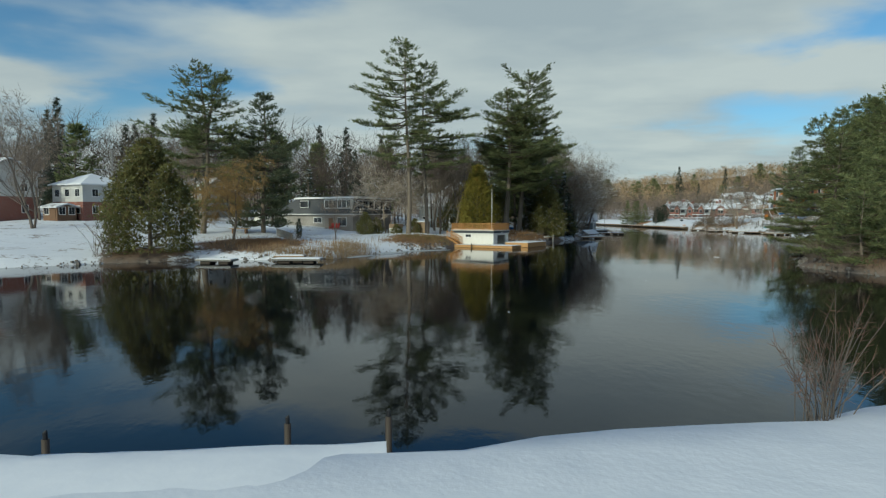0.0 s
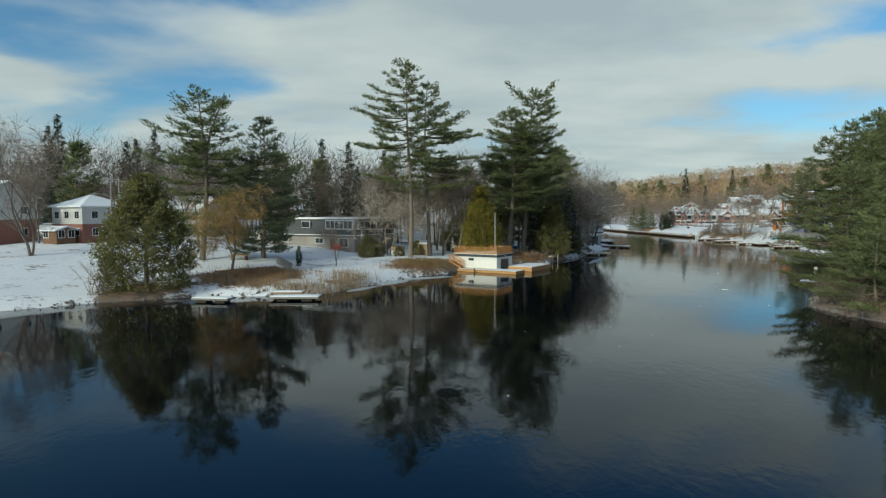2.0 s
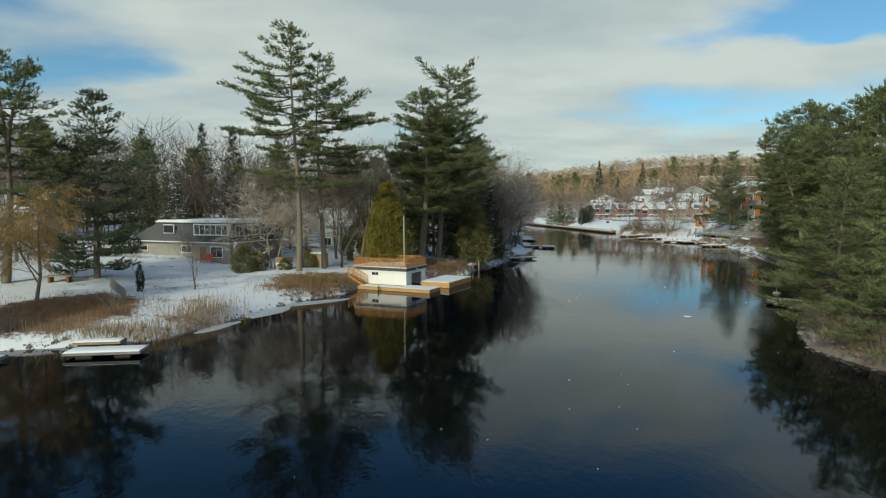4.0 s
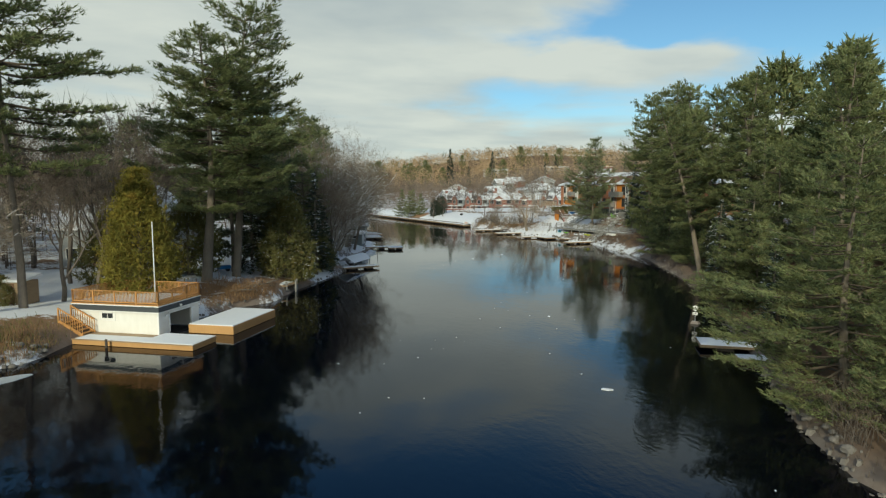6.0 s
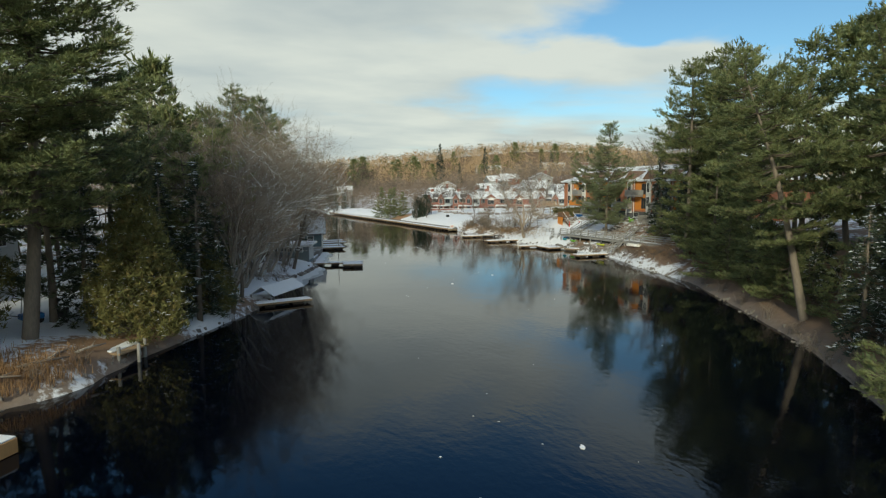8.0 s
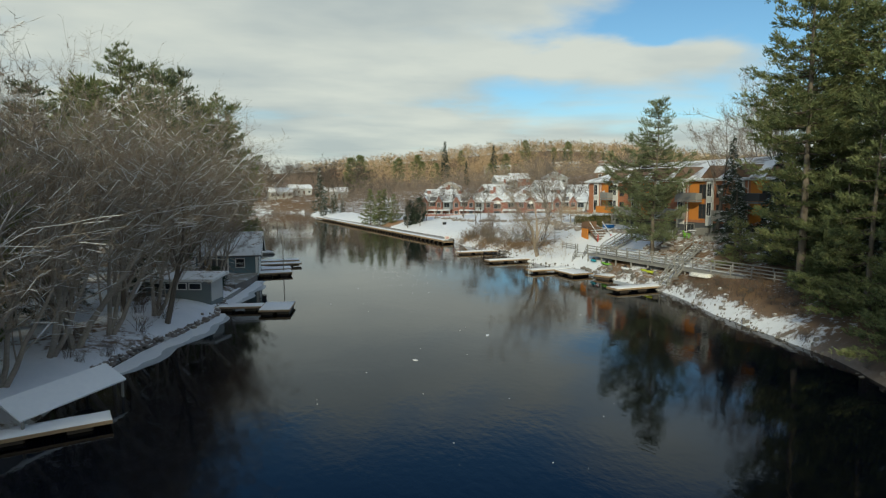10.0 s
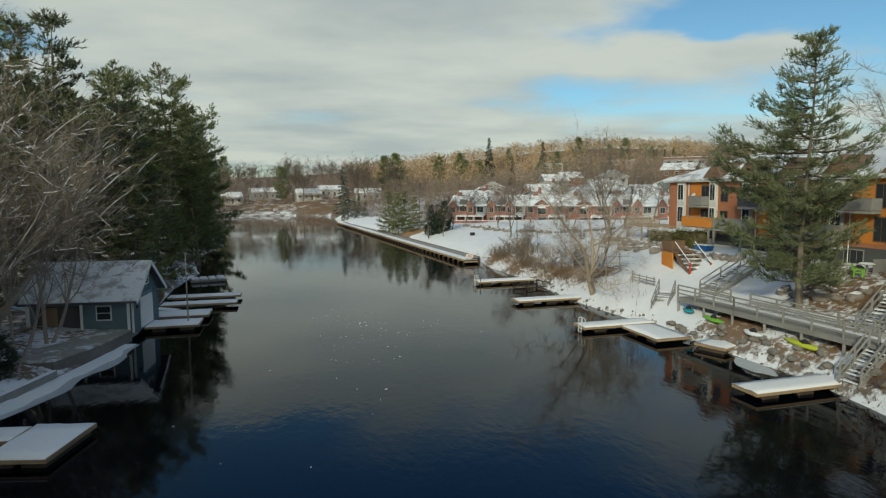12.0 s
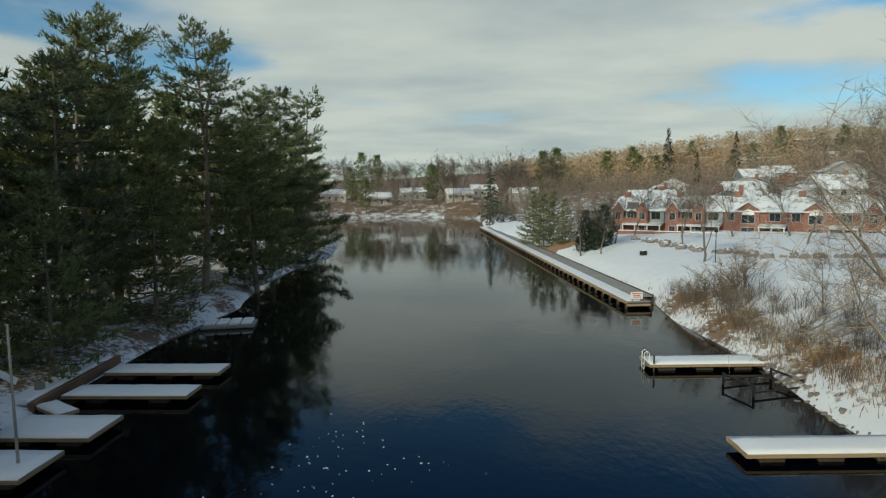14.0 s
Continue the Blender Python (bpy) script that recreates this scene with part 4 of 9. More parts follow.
GROVE["cedar_col"] = (make_cedar(34, 6.0, 1.3, pillar, 1100, "spruce"), 6.0, False)
GROVE["bare_a"] = (make_bare(41, 14, 0.55, 4, 4, 9, stems=3, low=0.2), 14, False)
GROVE["bare_b"] = (make_bare(42, 16, 0.42, 4, 4, 9, low=0.45), 16, False)
GROVE["bare_c"] = (make_bare(43, 12, 0.60, 4, 4, 10, low=0.3), 12, False)
GROVE["bare_arch"] = (make_bare(53, 17, 0.66, 4, 4, 7, lean=(0.42, -0.12), stems=3, low=0.22, snow=0.25, thick=0.30, bark="bark_pale", twig="twig_grey", twig_len=0.8, twig_w=0.024), 17, False)
GROVE["bare_round"] = (make_bare(44, 10, 0.85, 4, 5, 9, stems=2, low=0.15, snow=0.2, bark="bark_tan", twig="twig_pale", twig_w=0.022), 10, False)
GROVE["bare_snow"] = (make_bare(45, 14, 0.62, 4, 4, 9, lean=(0.35, -0.1), low=0.3, snow=0.4, bark="bark_grey", droop=0.08), 14, False)
GROVE["bare_pale"] = (make_bare(46, 13, 0.5, 4, 4, 8, lean=(0.2, 0), stems=2, low=0.25, bark="bark_pale", snow=0.2), 13, False)
GROVE["bare_far"] = (make_bare(47, 14, 0.5, 3, 4, 11, low=0.35, twig="twig_dim", twig_len=1.6, twig_w=0.05), 14, False)
GROVE["bare_river"] = (make_bare(50, 12, 0.95, 5, 4, 4, lean=(-0.16, 0.04), low=0.22, stems=2, thick=0.36, bark="bark_tan", twig="twig_pale", twig_w=0.018, twig_len=0.8), 12, False)
GROVE["bare_big"] = (make_bare(61, 20, 0.62, 5, 4, 4, lean=(0.16, -0.10), stems=2, low=0.20, thick=0.34, bark="bark_pale", twig="twig_grey", snow=0.11, twig_len=0.9, twig_w=0.022), 20, False)
GROVE["willow"] = (make_bare(49, 11, 0.7, 4, 5, 10, low=0.3, twig="twig_gold", droop=0.6, twig_len=1.5, twig_w=0.022), 11, False)
GROVE["shrub"] = (make_shrub(51, 3.0, 1.8, 30, "twig_grey", 0.014), 3.0, False)
GROVE["shrub_dark"] = (make_shrub(54, 3.0, 1.6, 40, "twig_red", 0.014), 3.0, False)
GROVE["shrub_red"] = (make_shrub(52, 2.4, 1.8, 34, "rust_weed"), 2.4, False)

# left bank, from the lawns to the narrows
plant("bare_a", -57, 85, 16.5, 40, "leafless multi-stemmed tree on a snowy lawn")
plant("cedar_big", -31, 64.6, 11.6, 0, "broad dense olive cedar with snow flecks at the water")
plant("shrub", -34.2, 61.6, 4.2, label="leafless spindly shrub on the snowy shore")
plant("shrub", -23.5, 67, 2.2)
plant("pine_c", -33.5, 86, 23.8, 0, "tall full white pine behind the willow", wide=1.3)
plant("willow", -26.5, 77, 11.5, 0, "leafless golden weeping willow on the bank")
plant("pine_round", -25.8, 88.7, 20.0, 20, "dense dark blue-green pine beside the yard fence", wide=1.1)
plant("pine_a", -5.6, 94.7, 29.6, 0, "very tall sparse white pine with wind-swept limbs")
plant("pine_b", -2.9, 98.2, 27.0, 0, "tall sparse white pine leaning its limbs one way")
plant("pine_full", 11.1, 106.6, 24.2, 0, "tall full white pine above the boathouse", wide=1.28)
plant("pine_club", 13.6, 110.5, 28.0, 0, "tall blunt-headed white pine growing close to another trunk", wide=1.15)
plant("cedar_gold", 5.6, 99.7, 11.4, 0, "golden-green columnar cedar behind the boathouse")
plant("cedar_shore", 19.6, 113.6, 9.6, 0, "low olive cedar with snow over red needle litter")
plant("spruce", 23.4, 118.2, 12.5, label="dark spruce with snow on its limbs by the water")
for x, y, h, k in ((15.8, 117, 11, "spruce"), (20.8, 118.6, 12, "spruce"), (9, 112, 8, "cedar_low"), (24.8, 121.5, 9, "spruce"), (32, 156, 9, "spruce"), (27, 152, 8, "spruce"), (2.5, 108, 7, "cedar_low")):
    plant(k, x, y, h, label="dark evergreen dusted with snow under the pines")
for x, y, h, w_ in ((-25, 114, 10.5, 1.5), (-31.5, 113, 9.5, 1.4)):
    plant("spruce", x, y, h, 0, "broad blue-green spruce dusted with snow behind the house", wide=w_)
for x, y, h in ((-12.2, 96.2, 3.4), (-10.6, 97.4, 2.6)):
    plant("cedar_low", x, y, h, label="dark snow-flecked evergreen bush beside the house", wide=1.0)
for x, y, h in ((-4.6, 100.6, 2.4), (-7.4, 97.4, 1.6)):
    plant("cedar_low", x, y, h, label="low dark evergreen bush on the mound", wide=1.3)
plant("bare_round", -9.2, 99.5, 11.5, 0, "round-headed leafless tree with low snowy limbs")
for x, y, h, k in ((-1.5, 110, 14, "bare_c"), (2.5, 112, 15, "bare_b"), (0.5, 115, 13, "bare_a"), (6, 116, 15, "bare_c"), (2.0, 101, 17, "bare_b"), (3.6, 103, 15, "bare_b"), (-0.5, 101.5, 13, "bare_c"), (-11, 108, 15, "bare_c"), (-12, 115, 16, "bare_far"), (-20, 118, 15, "bare_far"),
                   (-7, 121, 17, "bare_far"), (4, 121, 18, "bare_far"), (-28, 122, 16, "bare_far"), (-40, 100, 14, "bare_c"), (-47, 109, 16, "bare_b"), (-62, 112, 17, "bare_far"), (-73, 108, 18, "bare_b"), (-38, 118, 17, "bare_far"),
                   (-66, 100, 13, "bare_c"), (-57, 126, 20, "bare_far"), (-78, 126, 22, "bare_far"), (-50, 132, 20, "bare_far"), (-90, 120, 18, "bare_far")):
    plant(k, x, y, h)
for x, y, h, k in ((25.5, 132, 16, "pine_d"), (22.6, 122.5, 14.5, "pine_d"), (19.5, 127, 17, "pine_d"), (21, 140, 18, "pine_far"), (17, 122, 18, "pine_e"), (13.5, 117, 20, "pine_e"), (26, 149, 18, "pine_e"), (19, 148, 24, "pine_far"), (34, 169, 23, "pine_e"), (29, 172, 26, "pine_c"), (25, 160, 18, "pine_d")):
    plant(k, x, y, h)
for x, y, h, k in ((25, 176, 22, "pine_far"), (32, 183, 26, "pine_c"), (38.5, 194, 20, "pine_e"), (35, 188, 27, "pine_e"), (36, 206, 26, "pine_c"), (33, 213, 20, "pine_far"), (32.5, 223, 18, "pine_far"), (34, 236, 19, "pine_far"), (35, 248, 20, "pine_far"), (33, 200, 18, "pine_far"), (39.8, 216, 28, "pine_c"), (42.6, 223, 22, "pine_d"), (37.2, 200, 24, "pine_d"), (37.5, 229, 22, "pine_e"), (39.5, 241, 26, "pine_c"), (38, 253, 27, "pine_e"), (40.5, 263, 27, "pine_wide"),
                   (29, 198, 21, "pine_far"), (28, 214, 23, "pine_far"), (29, 234, 22, "pine_far"), (36, 275, 24, "pine_d"), (30, 290, 22, "pine_far"), (22, 190, 21, "pine_far"), (20, 205, 21, "pine_far"), (40.5, 203, 15, "pine_young"), (41.5, 226, 15, "pine_young"), (41.8, 248, 15, "pine_young"), (40.6, 189, 12, "pine_young"), (33, 192, 16, "pine_young")):
    plant(k, x, y, h)
for x, y, h, k, z in ((25.5, 125, 14, "bare_arch", 10), (27.5, 131.5, 13, "bare_arch", -20), (28.5, 137, 14, "bare_arch", 25), (31, 142.5, 14.5, "bare_arch", 0), (33.5, 148.5, 14.5, "bare_arch", -15), (27, 146, 16, "bare_arch", 40), (30, 152, 16, "bare_arch", 5), (24.5, 138, 15, "bare_arch", 60),
                      (27, 126.5, 13, "bare_c", 0), (26, 121.5, 13, "bare_c", 50), (29, 139, 16, "bare_a", 20), (31, 150, 15, "bare_c", 100), (24, 143, 16, "bare_c", 70), (37, 162, 12, "bare_c", 30), (35, 160, 13, "bare_b", 0), (22.5, 131, 17, "bare_c", 10), (38, 166, 12, "bare_pale", 0),
                      (41, 256, 9, "bare_pale", 0), (42, 268, 8, "bare_pale", 60)):
    plant(k, x, y, h, z)
for x, y, h, z in ((30.5, 162, 21, 0), (34, 172, 19, 25), (26.5, 149, 20, -30), (29.5, 139, 18.5, 15), (26, 129, 17, 40), (36.2, 165, 15, -10), (35.2, 160.6, 17, 10)):
    plant("bare_big", x, y, h, z, "tall leafless tree with pale limbs arching over the shore")
plant("bare_snow", 34.5, 146.5, 15, -10, "leafless tree reaching out over the water, snow on its limbs")
plant("bare_pale", 38.6, 169.8, 13, 10, "pale-barked leafless tree leaning over the water")
for x, y, h in ((32.2, 152.4, 1.5), (33.5, 151.4, 1.3), (31.6, 154.0, 1.6)):
    plant("shrub_dark", x, y, h, label="tangled dark brush pile beside the slate shed", wide=1.5)
for x, y, h in ((38.6, 196.5, 1.6), (40.2, 201.5, 1.4), (38.8, 205.0, 1.8), (41.0, 209.0, 1.5), (36.8, 199.0, 2.0), (39.6, 213.0, 1.8)):
    plant("shrub_dark", x, y, h, label="dark leafless brush under the pines", wide=1.3)
plant("cedar_col", 38.3, 162.4, 2.4, 0, "small dense evergreen bush beside the shed", wide=1.5)
for x, y in ((17, 106.6), (26, 120), (29.5, 137), (33, 143.5), (31.5, 138.5), (30.2, 136.5), (31.2, 145.2), (34.2, 147.6), (29.2, 141.2), (32.2, 149.5), (38.4, 195), (41.5, 205)):
    plant("shrub", x, y, rng.uniform(1.2, 2.2))
for x, y in ((15.2, 104.3), (13.5, 103.2), (-1, 89.5), (-5.5, 85.8), (11, 102), (-3, 88), (0, 91)):
    plant("shrub_red", x, y, rng.uniform(0.8, 1.5), label="rusty dry brush on the bank")

# right bank: the pine wood, then the slope below the flats
plant("pine_near", 55.0, 82.0, 10.5, 75, "bushy young white pine at the water's edge", wide=1.2)
plant("pine_near", 40.8, 63.2, 12.6, 20, "broad young white pine reaching over the water", wide=1.32)
for x, y, h, k in ((48.5, 68.0, 11, "pine_young"), (41, 54, 15, "pine_wide"), (50, 62, 15, "pine_wide"), (43, 46, 15, "pine_d"), (51.5, 73.5, 11, "pine_wide"), (58, 76, 20.5, "pine_c"), (57, 81.5, 13, "pine_wide"), (62, 87, 16, "pine_d"), (68.8, 95, 22.5, "pine_c"),
                   (73.5, 105.5, 22, "pine_d"), (78, 114, 21, "pine_d"), (64, 80, 18, "pine_far"), (83, 120, 21, "pine_d"), (76, 98, 22, "pine_far"), (71, 86, 19, "pine_far"), (84, 109, 22, "pine_far"), (58, 66, 17, "pine_far"),
                   (88, 118, 20, "pine_d"), (92, 108, 22, "pine_far"), (58, 56, 17, "pine_far"), (80, 92, 22, "pine_far"), (66, 72, 18, "pine_far")):
    plant(k, x, y, h)
for x, y, h, k in ((80.5, 122.5, 15, "pine_wide"), (84.8, 127.2, 13, "pine_wide"), (86.5, 130, 12, "pine_wide"), (79, 119.3, 9, "pine_young"), (82.2, 126, 8, "pine_young"), (60.4, 85.6, 9, "pine_wide"), (66.0, 93.2, 9, "pine_wide"), (54, 80.5, 8, "pine_young")):
    plant(k, x, y, h, label="low-branched pine at the water's edge")
for x, y, h, w_ in ((53.2, 82.2, 6.5, 1.0), (58.8, 85.6, 5.0, 0.9), (66.8, 97.2, 4.5, 0.9), (70.6, 104.4, 6.0, 1.0), (74.0, 110.6, 6.5, 1.0), (76.8, 117.0, 6.0, 1.0), (36.6, 53.2, 6.5, 1.2), (38.0, 58.2, 5.0, 1.2)):
    plant("pine_bank", x, y, h, label="low bushy pine spreading over the water's edge", wide=w_)
for x, y, h in ((59.5, 92.5, 1.6), (61.5, 95.2, 1.8), (64, 98.6, 1.5), (66.5, 102.8, 1.7), (69.5, 108.2, 1.6), (72.5, 113.2, 1.8), (75.2, 118.6, 1.5), (57, 88.8, 1.7), (54.2, 85.2, 1.5), (51.5, 81.5, 1.6), (77.4, 124.6, 1.4)):
    plant("shrub", x, y, h, label="leafless brush under the pines")
r = np.random.default_rng(31)
for i in range(10):
    x, y = r.uniform(56, 112), r.uniform(38, 112)
    if x > 50 + 0.42 * (y - 40) + 12:
        plant("pine_far", x, y, r.uniform(13, 19), label="pine deeper in the wood")
plant("pine_full", 66.0, 99.0, 20.5, -45, "white pine leaning out over the river", tilt=(0, -15))
plant("pine_c", 84.2, 131.0, 26, 200, "tall white pine leaning beside the boardwalk", tilt=(0, -3))
plant("pine_d", 87.5, 126, 25, 40), plant("pine_c", 90.8, 132, 26, 140), plant("pine_c", 95.5, 136.5, 25, 10), plant("bare_b", 98.4, 154.5, 17, 200, "tall leafless tree beside the brick flats"), plant("pine_wide", 88.5, 128.5, 15, 70)
plant("spruce", 92.5, 135.5, 10, label="dark spruce among the pines")
for x, y, h in ((68, 76, 17), (55, 82.5, 8), (61, 91.5, 9), (72.5, 103, 9), (78, 113.5, 8), (49.5, 75, 7), (68.5, 100.5, 6), (84, 125, 8), (65, 92, 11)):
    plant("spruce", x, y, h, label="dark spruce among the pines")
for x, y, h in ((35.6, 58.8, 2.3), (37.2, 61.4, 1.8), (34.6, 56.2, 2.2), (36.6, 60.2, 2.2), (34.2, 54.6, 1.6), (36.4, 57.4, 2.6), (38.0, 63.4, 1.9), (37.4, 60.0, 2.4), (35.2, 53.4, 2.2), (36.0, 55.6, 2.6), (34.6, 51.6, 2.0), (37.8, 58.0, 2.8)):
    plant("shrub", x, y, h, label="pale tan leafless brush at the water's edge")
for x, y, h in ((68.5, 101.0, 6), (72.2, 107.2, 8), (75.5, 115.5, 8)):
    plant("pine_young", x, y, h, label="bushy young pine at the water's edge")
for x, y, h in ((84.6, 146.0, 1.0), (84.4, 142.2, 1.3), (84.0, 138.6, 1.2), (83.6, 135.4, 1.5), (82.8, 132.2, 1.3), (85.4, 144.4, 1.2), (85.0, 140.2, 1.4), (84.6, 136.8, 1.2), (82.0, 129.4, 1.4)):
    plant("shrub_dark", x, y, h, label="dark leafless brush below the boardwalk", wide=1.3)
for x, y, h, w_ in ((90.6, 143.2, 5.0, 0.8), (90.2, 136.2, 6.0, 0.9), (92.8, 139.6, 8.0, 0.9), (89.2, 131.5, 6.0, 0.9), (71.2, 106.2, 4.0, 0.8), (74.6, 112.4, 4.5, 0.8), (68.8, 101.8, 3.6, 0.7), (64.8, 95.2, 3.4, 0.7)):
    plant("pine_bank", x, y, h, label="low bushy pine on the wooded bank", wide=w_)
for x, y, h in ((93.2, 146.4, 9), (91.4, 139.2, 9), (94.4, 134.2, 12)):
    plant("spruce", x, y, h, label="dark snowy spruce behind the boardwalk")
for x, y, h in ((63.0, 92.6, 1.6), (64.6, 94.6, 1.8), (60.6, 88.8, 1.7), (66.4, 97.0, 1.5), (62.0, 90.4, 2.0), (67.6, 99.4, 1.7), (70.2, 103.6, 1.6)):
    plant("shrub_dark", x, y, h, label="dark leafless brush under the pines", wide=1.4)
for x, y, h in ((88.2, 203.6, 3.2), (89.4, 206.2, 3.6), (87.6, 200.8, 2.8), (90.2, 203.2, 3.4), (88.8, 208.8, 3.0), (91.0, 207.4, 3.2), (87.0, 206.0, 2.2)):
    plant("shrub", x, y, h, label="dense leafless grey thicket on the snowy slope", wide=1.3)
plant("pine_soft", 91.0, 157.3, 19.5, 0, "soft thin grey-green pine before the brick flats", wide=0.92)
for x, y, h in ((96.6, 150.4, 12.5), (95.5, 142.5, 12), (97.5, 139, 16)):
    plant("spruce", x, y, h, label="dark snowy spruce beside the flats", wide=0.95)
plant("bare_river", 84.9, 176.4, 13.5, 0, "leafless pale tree with low limbs over the docks")
plant("bare_a", 100.2, 199.2, 13, 0, "leafless tree on the snowy slope")
plant("bare_c", 94.8, 223, 10, 0, "leafless tree on the snowy lawn")
for x, y, h in ((92, 250, 9), (97, 256, 10), (103, 251, 9), (109, 246, 10), (116, 243, 11), (123, 238, 10), (131, 233, 11), (99, 240, 8), (112, 232, 9), (120, 224, 10), (128, 218, 11), (88, 243, 7), (138, 228, 11), (106, 262, 8), (94, 262, 8)):
    plant("bare_far", x, y, h, label="leafless tree before the townhouses")
plant("bare_b", 107, 206, 12), plant("bare_c", 112, 190, 13), plant("bare_b", 106, 150, 20), plant("bare_b", 112, 138, 20), plant("bare_a", 114, 160, 19)
plant("bare_c", 85.8, 246.5, 9, 250, "leaning leafless tree beside dark cedars", tilt=(0, 14))
for x, y, h in ((87.2, 249.5, 6.2), (88.6, 248.4, 5.8), (90.2, 249.8, 6.4)):
    plant("cedar_col", x, y, h, label="dark columnar cedar on the lawn", group="dark cedars")
for x, y, h in ((83.2, 265.5, 10), (85.6, 269, 9.5), (82.6, 274, 10.5), (86.4, 262, 8)):
    plant("pine_young", x, y, h, label="bushy young pine beside the boardwalk", group="pines by the boardwalk", wide=0.85)
for x, y, h in ((78.6, 335, 8), (81.5, 331, 7.5), (84, 338, 8.5), (80, 350, 19), (84.5, 326, 6)):
    plant("spruce", x, y, h, label="blue-green snowy spruce near the end of the boardwalk", group="spruces at the bend")
for x, y, h in ((86.5, 196, 3.2), (87.5, 201, 2.8), (86.3, 206, 2.6), (88, 192, 2.6), (87, 187, 2.2), (89.5, 198, 2.4), (88.6, 203.5, 3.0), (87.2, 198.5, 3.4), (90.5, 194, 2.2), (86.2, 193.2, 2.6), (91, 201, 2.0), (87.8, 208.5, 1.8)):
    plant("shrub", x, y, h)
r = np.random.default_rng(91)
for i in range(22):
    plant("shrub", r.uniform(85.8, 91.5), r.uniform(178, 213), r.uniform(1.2, 2.6), label="leafless grey brush on the snowy slope")
for x, y, h in ((89.2, 188.5, 5.5), (88.2, 200.5, 5.0), (90.4, 206.0, 4.6), (91.5, 195.5, 5.0), (89.8, 182.8, 4.6)):
    plant("bare_c", x, y, h, label="small leafless tree among the brush")
for x, y, h in ((86.2, 190, 1.6), (86.4, 203, 1.5), (86.0, 187, 1.3), (87.0, 194.2, 1.3), (86.4, 207.5, 1.4), (87.4, 211, 1.2), (87.8, 183.4, 1.0), (88.0, 138.5, 1.2), (86.4, 136.8, 1.0), (84.4, 134.2, 0.9), (85.8, 184, 1.5), (86, 141.5, 0.9), (82.5, 135, 1.2), (80, 127, 1.2), (86, 181, 1.4)):
    plant("shrub_red", x, y, h, label="rusty dry brush on the bank")
plant("shrub_dark", 7.6, 12.0, 3.3, 0, "leafless bush at the edge of the snowy bank", z=0.2, wide=0.60)

# far shore and hillside
for i in range(46):
    x, y = rng.uniform(-40, 110), rng.uniform(418, 520)
    plant("pine_far" if i % 7 == 2 else "bare_far", x, y, rng.uniform(12, 21))
for x, y, h in ((66, 440, 24), (74, 450, 22), (92, 400, 23), (98, 410, 24), (88, 392, 17), (95, 380, 16), (104, 400, 22), (110, 390, 18), (92, 360, 14), (98, 345, 12), (104, 330, 13)):
    plant("bare_far", x, y, h)
for x, y, h, k in ((181, 470, 29, "spruce_far"), (230, 500, 26, "spruce_far"), (110, 430, 20, "pine_far"), (118, 440, 21, "pine_far"), (60, 432, 18, "pine_far"), (150, 470, 18, "pine_far"), (172, 500, 20, "pine_far"), (196, 470, 16, "spruce_far"), (262, 470, 17, "spruce_far"), (290, 500, 19, "spruce_far"),
                   (250, 520, 18, "pine_far"), (330, 560, 22, "pine_far"), (310, 600, 22, "pine_far"), (-80, 128, 23, "spruce_far"), (-86, 134, 21, "spruce_far"), (-70, 140, 19, "spruce_far"), (-22, 140, 21, "spruce_far"), (-30, 150, 22, "spruce_far"), (-15, 150, 20, "spruce_far"), (-40, 145, 20, "spruce_far"), (-62, 132, 21, "spruce_far"), (-66, 128, 18, "spruce_far"), (-54, 136, 19, "pine_far"), (-34, 128, 17, "pine_far"), (-27, 132, 16, "pine_far"), (-12, 130, 16, "pine_far"), (-18, 126, 15, "spruce_far"), (-72, 121, 17, "pine_far"),
                   (-48, 122, 17, "spruce_far"), (0, 152, 19, "pine_far"), (10, 140, 18, "pine_far"), (-3, 135, 17, "pine_far"), (16, 160, 19, "pine_far"), (6, 170, 18, "pine_far")):
    plant(k, x, y, h)

r = np.random.default_rng(77)
for i in range(26):
    plant("pine_far" if i % 3 else "spruce_far", r.uniform(150, 400), r.uniform(455, 640), r.uniform(9, 16), label="distant evergreen on the hillside")
for i in range(9):
    plant("spruce" if i % 3 == 0 else "cedar_low", r.uniform(16, 26), r.uniform(119, 150), r.uniform(4, 8), label="evergreen undergrowth in the wood")


